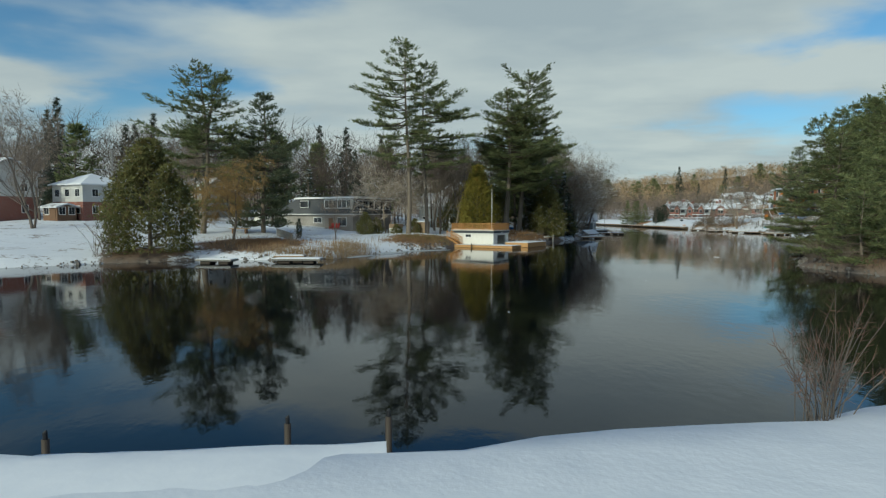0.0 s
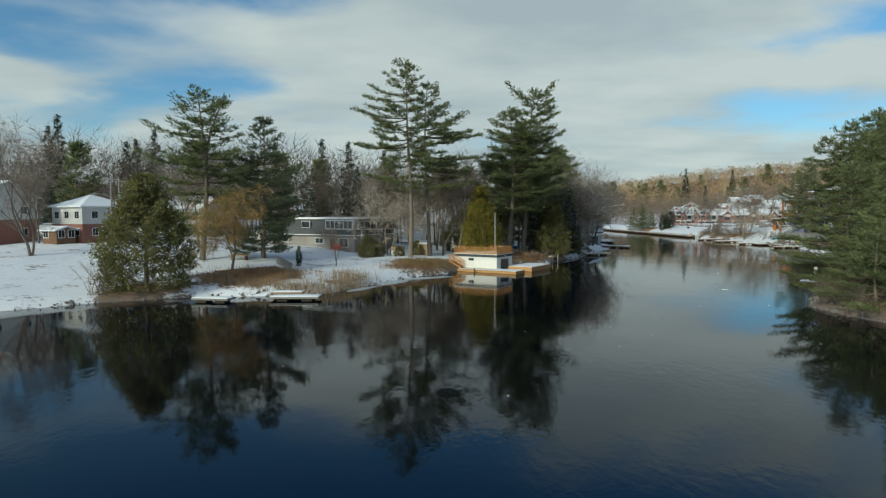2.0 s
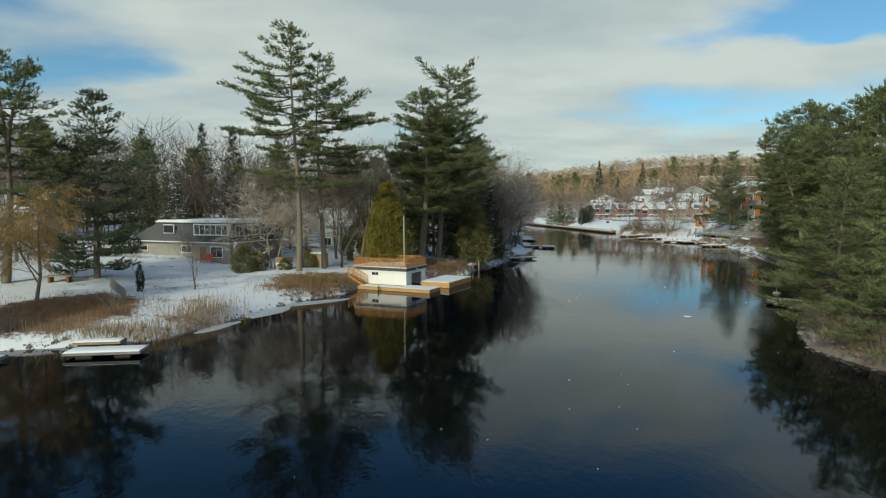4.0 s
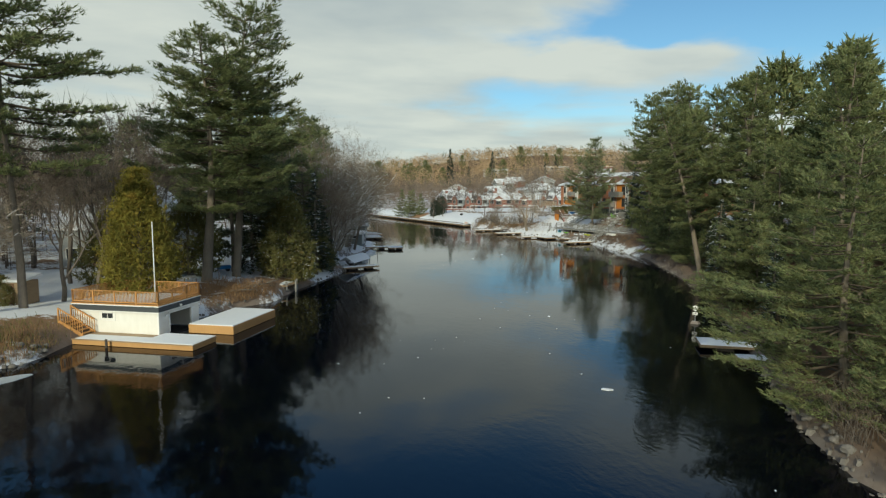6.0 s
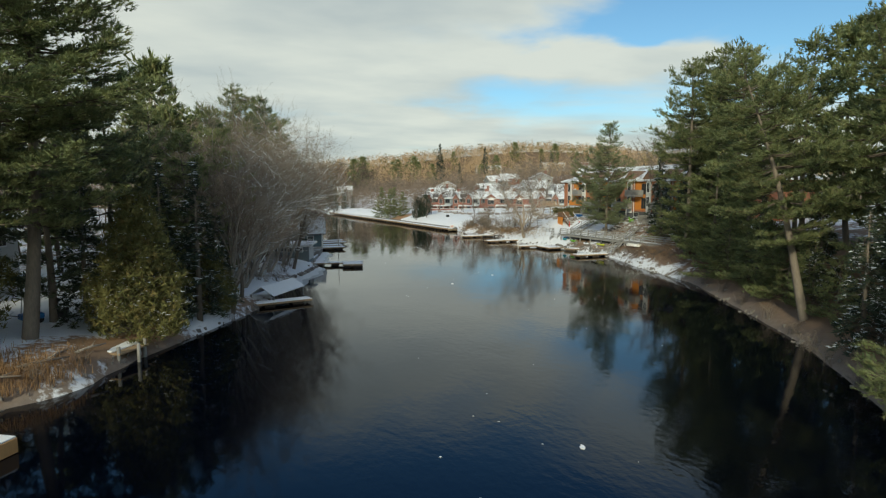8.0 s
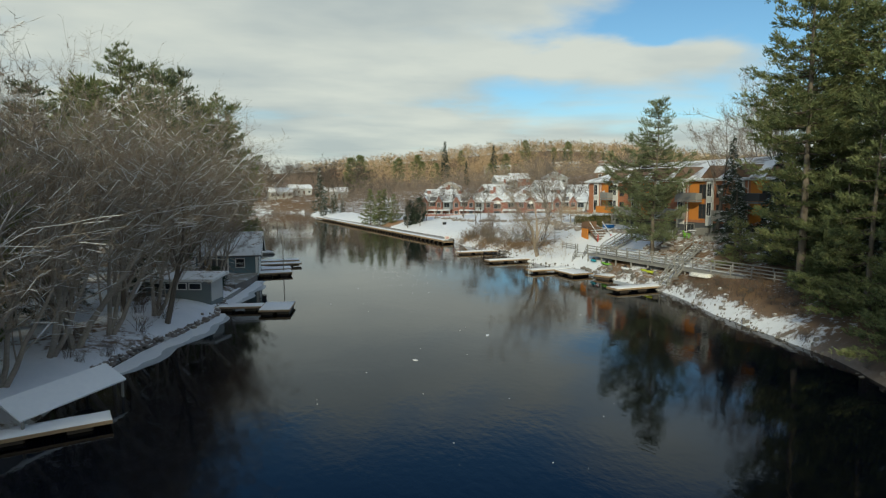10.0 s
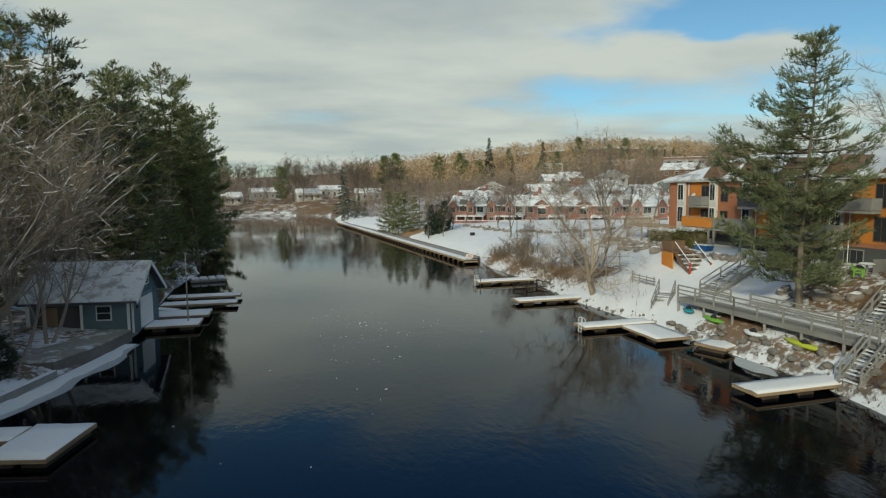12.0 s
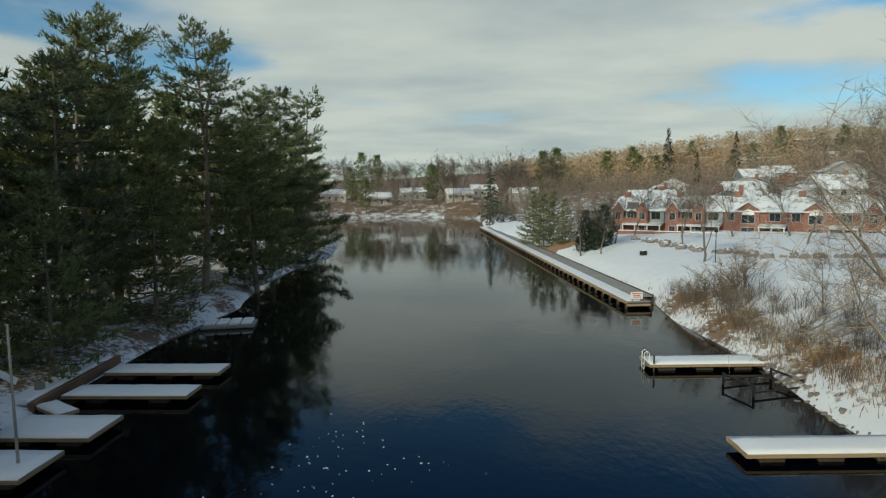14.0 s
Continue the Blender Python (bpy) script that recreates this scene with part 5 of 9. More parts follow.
def far_wood(name, count, area, hs, mats, seed, per=90, w=0.09, up=0.45, rolling=0.0):
    """A distant wood in one mesh: many rough stems with twigs."""
    r = np.random.default_rng(seed)
    x, y = area(r, count)
    z = lie(x, y)
    h = r.uniform(*hs, count) * (1 + rolling * np.sin(x * 0.047 + 1.3 * np.sin(y * 0.031)) * np.sin(y * 0.043 + 0.8 * np.sin(x * 0.09)))
    B = np.repeat(np.stack([x, y, z], 1), per, axis=0)
    H = np.repeat(h, per)
    t = r.uniform(0.25, 0.95, len(B))
    rad = H * 0.28 * np.sin(np.clip(t, 0, 1) * 3.0) * r.uniform(0, 1, len(B)) ** 0.5
    a = r.uniform(0, 6.28, len(B))
    q = B + np.stack([np.cos(a) * rad, np.sin(a) * rad, H * t], 1)
    way = np.stack([np.cos(a) * 0.7, np.sin(a) * 0.7, up + 0 * a], 1) + r.normal(size=q.shape) * 0.55
    v = blades(q, way, H * r.uniform(0.08, 0.2, len(B)), w * r.uniform(0.6, 1.6, len(B)) * H / 12, r)
    s = blades(np.stack([x, y, z], 1), np.stack([r.normal(size=count) * 0.05, r.normal(size=count) * 0.05, np.ones(count)], 1), h * 0.9, 0.014 * h, r)
    v = np.concatenate([v, s])
    ob = new(name, mesh_of(name, v, np.arange(len(v), dtype=np.int32).reshape(-1, 3), M[mats]))
    return tagged(ob, "distant leafless woodland on the hillside", "woodland", kind="stuff")


def hill_area(r, n):
    x, y = r.uniform(125, 640, n), r.uniform(440, 800, n)
    return x, y


far_wood("far_woods", 4600, hill_area, (6, 13), "twig_tan", 61, 22, 0.46, 0.5, 0.4)
far_wood("far_woods", 800, hill_area, (6, 12), "twig_dim", 73, 20, 0.36, 0.6, 0.5)
far_wood("far_woods", 150, lambda r, n: (r.uniform(-75, 6, n), r.uniform(119, 152, n)), (13, 19), "twig_dim", 70, 150, 0.04, 0.9)
far_wood("far_woods", 420, hill_area, (8, 15), "cedar", 69, 26, 0.6)
far_wood("far_woods", 700, lambda r, n: (r.uniform(95, 330, n), r.uniform(285, 440, n)), (7, 13), "twig", 62, 50, 0.13)
far_wood("far_woods", 460, lambda r, n: (r.uniform(-260, 4, n), 122 + r.uniform(0, 110, n)), (13, 21), "twig_dim", 63, 85, 0.05, 0.9)
far_wood("far_woods", 420, lambda r, n: (r.uniform(-200, 150, n), r.uniform(425, 640, n)), (9, 17), "twig", 64, 60, 0.13)
far_wood("far_woods", 160, lambda r, n: (r.uniform(-30, 22, n), r.uniform(170, 330, n)), (12, 18), "twig", 65, 60, 0.07, 1.2)
far_wood("far_woods", 130, lambda r, n: (r.uniform(90, 200, n), r.uniform(30, 125, n)), (10, 17), "twig_dim", 66, 60, 0.07, 1.2)
far_wood("far_woods", 420, lambda r, n: (r.uniform(-15, 84, n), r.uniform(413, 448, n)), (2.5, 9), "twig", 68, 50, 0.12)
far_wood("far_woods", 300, lambda r, n: (r.uniform(-20, 84, n), r.uniform(411, 424, n)), (1.5, 5), "twig", 81, 40, 0.14)
far_wood("far_woods", 120, lambda r, n: (r.uniform(80, 94, n), r.uniform(366, 412, n)), (1.5, 6), "twig", 83, 50, 0.14)
far_wood("far_woods", 90, lambda r, n: (r.uniform(82, 112, n), r.uniform(290, 400, n)), (4, 12), "twig", 67, 80, 0.08)

# ---- boathouse and docks ----
def snow_dock(x, y, z, rz, ln, wd, th=0.06, label="floating dock covered with snow", group="", wood="wood_tan", posts=(), legs=True, depth=1.2, snow=0.09):
    """A timber dock from its shore end along +x, with a snow blanket."""
    d = thing("dock", x, y, z, rz, label, "dock", group)
    r = np.random.default_rng(int(abs(x * 31 + y * 17)) + 5)
    f = MB()
    for yy in (0.06, wd - 0.06):
        f.box(0, yy - 0.05, -th - 0.12, ln, yy + 0.05, -0.045, 0.01)
    f.box(0, 0.11, -th - 0.12, 0.1, wd - 0.11, -0.045, 0.01)
    f.box(ln - 0.1, 0.11, -th - 0.12, ln, wd - 0.11, -0.045, 0.01)
    part("deck_frame", f, M[wood], d)
    b = MB()
    n = max(4, int(ln / 0.15))
    for i in range(n):
        b.box(i * ln / n + 0.005, -0.02, -0.04, (i + 1) * ln / n - 0.005, wd + 0.02, -0.003, 0.004)
    part("decking", b, M[wood], d)
    s = MB()
    k, e = max(6, int(ln / 0.5)), 0.03
    top = [[(i * (ln - 2 * e) / k + e + r.normal() * 0.01, e + (wd - 2 * e) * j / 4, snow * (0.35 if j in (0, 4) or i in (0, k) else 1.0) + r.normal() * 0.008) for j in range(5)] for i in range(k + 1)]
    v = [p for row in top for p in row]
    s.add(v + [(x_, y_, 0.0) for x_, y_, _ in v], [(i * 5 + j, (i + 1) * 5 + j, (i + 1) * 5 + j + 1, i * 5 + j + 1) for i in range(k) for j in range(4)]
          + [(i * 5, (k + 1) * 5 + i * 5, (k + 1) * 5 + (i + 1) * 5, (i + 1) * 5) for i in range(k)]
          + [((i + 1) * 5 + 4, (k + 1) * 5 + (i + 1) * 5 + 4, (k + 1) * 5 + i * 5 + 4, i * 5 + 4) for i in range(k)])
    part("snow_blanket", s, M["snow"], d, "smooth snow on the deck", True)
    m_ = max(2, int(ln / 2.4))
    for i in range(m_):
        cx = (i + 0.5) * ln / m_
        part("float", MB().box(cx - 0.55, 0.25, -z - 0.12, cx + 0.55, wd - 0.25, -th - 0.12, 0.06), M["wood_dark"], d)
    for px, py, ph in posts:
        part("post", MB().tube([(px, py, -z - 1.2), (px, py, ph)], [0.07, 0.06], 8), M["wood_dark"], d)
    return d


def fence_run(parent, p, q, h, mat, posts=1.8, gap=0.115, rails=True, bal=0.035):
    """A baluster guard from p to q (local), with top rail."""
    p, q = Vector(p), Vector(q)
    ln = (q - p).length
    d = (q - p) / ln
    up = Vector((0, 0, 1))
    n = max(1, round(ln / posts))
    for i in range(n + 1):
        c = p + d * (ln * i / n)
        part("post", MB().box(c.x - 0.05, c.y - 0.05, c.z, c.x + 0.05, c.y + 0.05, c.z + h + 0.03, 0.012), M[mat], parent)
    part("top_rail", MB().bar(p + up * h, q + up * h, 0.13, 0.04), M[mat], parent)
    part("bottom_rail", MB().bar(p + up * 0.12, q + up * 0.12, 0.04, 0.08), M[mat], parent)
    k = int(ln / gap)
    mb = MB().box(-bal / 2, -bal / 2, 0.14, bal / 2, bal / 2, h - 0.01)
    me = mesh_of("baluster", mb.v, mb.f, M[mat])
    for i in range(1, k):
        ob = new("baluster", me)
        ob.parent = parent
        ob.location = p + d * (ln * i / k)


BH = 57.0   # bearing of the boathouse's inland axis, degrees from +x
def make_boathouse():
    # local x runs along the front to the right, local y inland
    bh = thing("boathouse", 7.5, 91.1, 0.0, BH - 90, "white flat-roofed boathouse with a timber roof deck", "boathouse")
    W, D, H = 7.2, 4.9, 2.05
    w = MB()
    w.box(-W, 0, 0.1, 0, 0.14, H, 0.0)                     # front
    w.box(-W, D - 0.14, 0.1, 0, D, H)                      # back
    w.box(-W, 0.14, 0.1, -W + 0.14, D - 0.14, H)           # far side
    w.box(-0.14, 0.14, 0.1, 0, 1.25, H), w.box(-0.14, D - 1.0, 0.1, 0, D - 0.14, H)
    w.box(-0.14, 1.25, 1.78, 0, D - 1.0, H)
    part("wall", w, M["paint_white"], bh, "white painted block walls")
    f = MB().box(-W - 0.12, -0.12, H, 0.12, D + 0.12, H + 0.42, 0.015)
    part("fascia", f, M["fascia_dark"], bh, "charcoal fascia band")
    t = MB()
    t.box(-W - 0.16, -0.16, H + 0.42, 0.16, D + 0.16, H + 0.50, 0.01)
    t.box(-W - 0.14, -0.135, H - 0.05, 0.14, -0.121, H + 0.03), t.box(0.121, -0.14, H - 0.05, 0.135, D + 0.14, H + 0.03)
    part("trim", t, M["trim_white"], bh, "white trim boards")
    part("corner_board", MB().box(-0.10, -0.018, 0.1, 0.018, 0.10, H - 0.06), M["trim_white"], bh)
    # stepped white door surround on the river side
    s = MB()
    for y0, y1, z0, z1 in ((1.12, 1.25, 0.4, 1.9), (D - 1.0, D - 0.87, 0.4, 1.9), (1.12, D - 0.87, 1.78, 1.92), (0.75, 1.12, 1.62, 1.76), (D - 0.87, D - 0.5, 1.62, 1.76)):
        s.box(0.003, y0, z0, 0.05, y1, z1)
    part("door_surround", s, M["trim_white"], bh, "stepped white surround of the boat door")
    for x0, x1, z0, z1 in ((-5.02, -4.90, 1.30, 2.04), (-3.75, -3.63, 1.30, 2.04), (-5.02, -3.63, 1.30, 1.40), (-6.75, -6.63, 1.62, 2.04), (-6.75, -5.75, 1.62, 1.72), (-5.87, -5.75, 1.62, 2.04)):
        part("trim_board", MB().box(x0, -0.026, z0, x1, -0.003, z1), M["trim_white"], bh)
    part("interior_wall", MB().box(-3.2, 0.16, 0.06, -3.1, D - 0.16, H - 0.05), M["wood_tan"], bh, "bare board partition inside")
    part("interior_floor", MB().box(-W + 0.2, 0.2, -0.4, -0.2, D - 0.2, 0.05), M["interior"], bh)
    win = part("window", MB().box(-4.9, -0.02, 1.42, -3.75, 0.002, 1.95), M["trim_white"], bh, "small window with stepped white trim")
    for x0 in (-4.78, -4.30):
        part("pane", MB().box(x0, -0.032, 1.50, x0 + 0.44, -0.022, 1.86), M["glass"], win)
    part("deck_floor", MB().box(-W - 0.16, -0.16, H + 0.50, 0.16, D + 0.16, H + 0.56, 0.01), M["wood_new"], bh)
    part("deck_snow", MB().box(-W, 0.3, H + 0.56, -1.2, D - 0.2, H + 0.62, 0.02), M["snow"], bh, "thin snow on the deck")
    z = H + 0.56
    for p, q in (((-W - 0.05, -0.05, z), (0.05, -0.05, z)), ((0.05, -0.05, z), (0.05, D + 0.05, z)), ((0.05, D + 0.05, z), (-W - 0.05, D + 0.05, z)), ((-W - 0.05, D + 0.05, z), (-W - 0.05, -0.05, z))):
        fence_run(bh, p, q, 0.95, "wood_new")
    part("flagpole", MB().tube([(-0.45, 0.35, z), (-0.45, 0.35, 8.7)], [0.05, 0.03], 8), M["trim_white"], bh, "bare white flagpole", True)
    part("floodlight", MB().box(0.12, 2.3, H + 0.1, 0.26, 2.5, H + 0.25, 0.02), M["trim_white"], bh)
    # front dock with orange timber skirt
    d = thing("dock", 7.5, 91.1, 0.0, BH - 90, "orange timber dock along the boathouse, snow on top", "dock")
    k = MB().box(-5.4, -2.3, 0.02, 4.3, -0.02, 0.36, 0.02).box(0.06, -0.02, 0.02, 4.3, 0.55, 0.36, 0.02)
    part("skirt", k, M["wood_amber"], d, "amber plywood skirt")
    part("deck", MB().box(-5.45, -2.35, 0.36, 4.35, -0.03, 0.41, 0.01).box(0.1, -0.03, 0.36, 4.35, 0.58, 0.41, 0.01), M["wood_tan"], d)
    part("snow_blanket", MB().box(0.15, -2.25, 0.41, 4.28, 0.5, 0.46, 0.03), M["snow"], d, "patchy snow")
    part("snow_blanket", MB().box(-5.2, -2.2, 0.41, 0.1, -0.9, 0.44, 0.02), M["snow"], d)
    st = thing("timber_stairs", 7.5, 91.1, 0.0, BH - 90, "amber timber steps with a slatted rail beside the boathouse", "stairs")
    for i in range(5):
        part("tread", MB().box(-5.75 - 0.36 * i, -1.35, 0.50 + 0.19 * i, -5.37 - 0.36 * i, -0.25, 0.55 + 0.19 * i, 0.008), M["wood_new"], st)
    for yy in (-1.38, -0.22):
        part("stringer", MB().bar((-5.3, yy, 0.40), (-7.3, yy, 1.38), 0.05, 0.24), M["wood_new"], st)
        part("handrail", MB().bar((-5.3, yy, 1.40), (-7.3, yy, 2.36), 0.06, 0.09), M["wood_new"], st)
        for i in range(10):
            part("baluster", MB().box(-5.34 - 0.2 * i, yy - 0.02, 0.45 + 0.0978 * i, -5.30 - 0.2 * i, yy + 0.02, 1.38 + 0.0963 * i), M["wood_new"], st)
    for yy in (-1.38, -0.22):
        part("post", MB().box(-7.37, yy - 0.05, -0.6, -7.27, yy + 0.05, 2.42, 0.01), M["wood_new"], st)
    part("post", MB().tube([(-2.2, -2.7, -1.0), (-2.2, -2.7, 0.62)], [0.09, 0.085], 8), M["wood_dark"], d, "dark mooring post", True)
    # large raised dock
    e = thing("dock", 12.75, 91.55, 0.0, BH - 90, "raised dock with amber plywood sides under smooth snow", "dock")
    part("skirt", MB().box(-3.5, -0.7, 0.02, 0.32, 6.0, 0.66, 0.02), M["wood_amber"], e, "amber plywood sides")
    part("snow_blanket", MB().box(-3.47, -0.67, 0.66, 0.29, 5.97, 0.74, 0.04), M["snow"], e, "smooth snow")


make_boathouse()


# fallen branches and logs on the brushy bank
r = np.random.default_rng(23)
for x, y, ln, rz in ((14.2, 104.8, 2.6, 20), (15.6, 106.2, 1.8, 70), (12.8, 103.6, 2.2, -15), (16.6, 107.6, 2.0, 45), (10.8, 102.2, 1.6, 10), (38.5, 198, 3.5, 30), (40.0, 203, 3.0, 80), (39.0, 208, 4.0, 120), (37.5, 194, 3.0, 5), (40.6, 199.5, 2.4, 150), (64.0, 98.2, 4.2, -60), (68.6, 106.5, 3.6, -35), (72.6, 113.2, 3.2, -50), (60.2, 93.0, 3.0, -75)):
    z = max(float(lie([x], [y])[0]), 0.05)
    mb = MB().tube([(0, 0, 0.05), (ln * 0.5, 0.12, 0.12), (ln, 0.02, 0.10 + 0.1 * r.random())], [0.09, 0.075, 0.035], 7)
    mb.tube([(ln * 0.55, 0.1, 0.12), (ln * 0.8, 0.45, 0.35)], [0.035, 0.012], 5)
    single("fallen_branch", mb, M["bark_pale" if r.random() < 0.6 else "bark_grey"], pose(x, y, z, 0, 0, rz), "weathered fallen branch lying on the bank", "branch", smooth=True)

# ---- building kit ----
def window(parent, x0, x1, y, z0, z1, face=-1, cols=2, rows=1, frame_mat="trim_white", proud=0.03):
    """A window on a wall that runs along local x at y; face -1 looks to -y."""
    o = face * proud
    w = part("window", MB().box(x0 - 0.07, y, z0 - 0.07, x1 + 0.07, y + o, z1 + 0.07), M[frame_mat], parent)
    cw, rh = (x1 - x0) / cols, (z1 - z0) / rows
    for i in range(cols):
        for j in range(rows):
            part("pane", MB().box(x0 + i * cw + 0.025, y + o, z0 + j * rh + 0.025, x0 + (i + 1) * cw - 0.025, y + o * 1.35, z0 + (j + 1) * rh - 0.025), M["glass"], w)
    return w


def window_x(parent, y0, y1, x, z0, z1, face=1, cols=2, rows=1, frame_mat="trim_white", proud=0.03):
    """The same on a wall that runs along local y at x."""
    o = face * proud
    w = part("window", MB().box(x, y0 - 0.07, z0 - 0.07, x + o, y1 + 0.07, z1 + 0.07), M[frame_mat], parent)
    cw, rh = (y1 - y0) / cols, (z1 - z0) / rows
    for i in range(cols):
        for j in range(rows):
            part("pane", MB().box(x + o, y0 + i * cw + 0.025, z0 + j * rh + 0.025, x + o * 1.35, y0 + (i + 1) * cw - 0.025, z0 + (j + 1) * rh - 0.025), M["glass"], w)
    return w


def gable_roof(parent, x0, x1, y0, y1, z, zr, mat, along="x", th=0.18, name="roof", label=""):
    """A gabled roof with thickness; ridge along x or y."""
    mb = MB()
    if along == "x":
        ym = (y0 + y1) / 2
        for a, b in (((y0, z), (ym, zr)), ((y1, z), (ym, zr))):
            p = [(x0, a[0], a[1]), (x1, a[0], a[1]), (x1, b[0], b[1]), (x0, b[0], b[1])]
            mb.add(p + [(q[0], q[1], q[2] + th) for q in p], [(0, 1, 2, 3), (4, 5, 6, 7), (0, 1, 5, 4), (1, 2, 6, 5), (2, 3, 7, 6), (3, 0, 4, 7)])
    else:
        xm = (x0 + x1) / 2
        for a, b in (((x0, z), (xm, zr)), ((x1, z), (xm, zr))):
            p = [(a[0], y0, a[1]), (a[0], y1, a[1]), (b[0], y1, b[1]), (b[0], y0, b[1])]
            mb.add(p + [(q[0], q[1], q[2] + th) for q in p], [(0, 1, 2, 3), (4, 5, 6, 7), (0, 1, 5, 4), (1, 2, 6, 5), (2, 3, 7, 6), (3, 0, 4, 7)])
    return part(name, mb, M[mat], parent, label)


def gable_end(parent, a0, a1, c, z, zr, mat, along="y", th=0.14):
    """A triangular wall under a gable: spans a0..a1, at c on the other axis."""
    am = (a0 + a1) / 2
    tri = [(a0, z), (a1, z), (am, zr)]
    if along == "y":
        v = [(c, a, h_) for a, h_ in tri] + [(c - th, a, h_) for a, h_ in tri]
    else:
        v = [(a, c, h_) for a, h_ in tri] + [(a, c + th, h_) for a, h_ in tri]
    return part("gable", MB().add(v, [(0, 1, 2), (5, 4, 3), (0, 3, 4, 1), (1, 4, 5, 2), (2, 5, 3, 0)]), M[mat], parent)


def hip_roof(parent, x0, x1, y0, y1, z, zr, mat, th=0.2, label=""):
    k = min(x1 - x0, y1 - y0) / 2
    if x1 - x0 >= y1 - y0:
        r0, r1 = (x0 + k, (y0 + y1) / 2, zr), (x1 - k, (y0 + y1) / 2, zr)
        c = [(x0, y0, z), (x1, y0, z), (x1, y1, z), (x0, y1, z)]
        top = [(0, 1, 5, 4), (1, 2, 5), (2, 3, 4, 5), (3, 0, 4)]
    else:
        r0, r1 = ((x0 + x1) / 2, y0 + k, zr), ((x0 + x1) / 2, y1 - k, zr)
        c = [(x0, y0, z), (x1, y0, z), (x1, y1, z), (x0, y1, z)]
        top = [(0, 1, 4), (1, 2, 5, 4), (2, 3, 5), (3, 0, 4, 5)]
    mb = MB().add(c + [r0, r1], top)
    mb.add([(x, y, z - th) for x, y, _ in c] + c, [(3, 2, 1, 0), (0, 1, 5, 4), (1, 2, 6, 5), (2, 3, 7, 6), (3, 0, 4, 7)])
    return part("roof", mb, M[mat], parent, label)


def balcony(parent, x0, x1, y, out, z, solid, h=1.0, floor="wood_grey"):
    """A balcony on a wall along local x at y, reaching out to -y."""
    b = part("balcony", MB().box(x0, y - out, z - 0.22, x1, y - 0.003, z, 0.02), M[floor], parent)
    g = MB().box(x0, y - out, z + 0.06, x1, y - out + 0.05, z + h).box(x0, y - out + 0.05, z + 0.06, x0 + 0.05, y - 0.01, z + h).box(x1 - 0.05, y - out + 0.05, z + 0.06, x1, y - 0.01, z + h)
    part("guard", g, M[solid], b)
    part("cap_rail", MB().box(x0 - 0.04, y - out - 0.04, z + h, x1 + 0.04, y - out + 0.10, z + h + 0.05), M[floor], b)
    return b


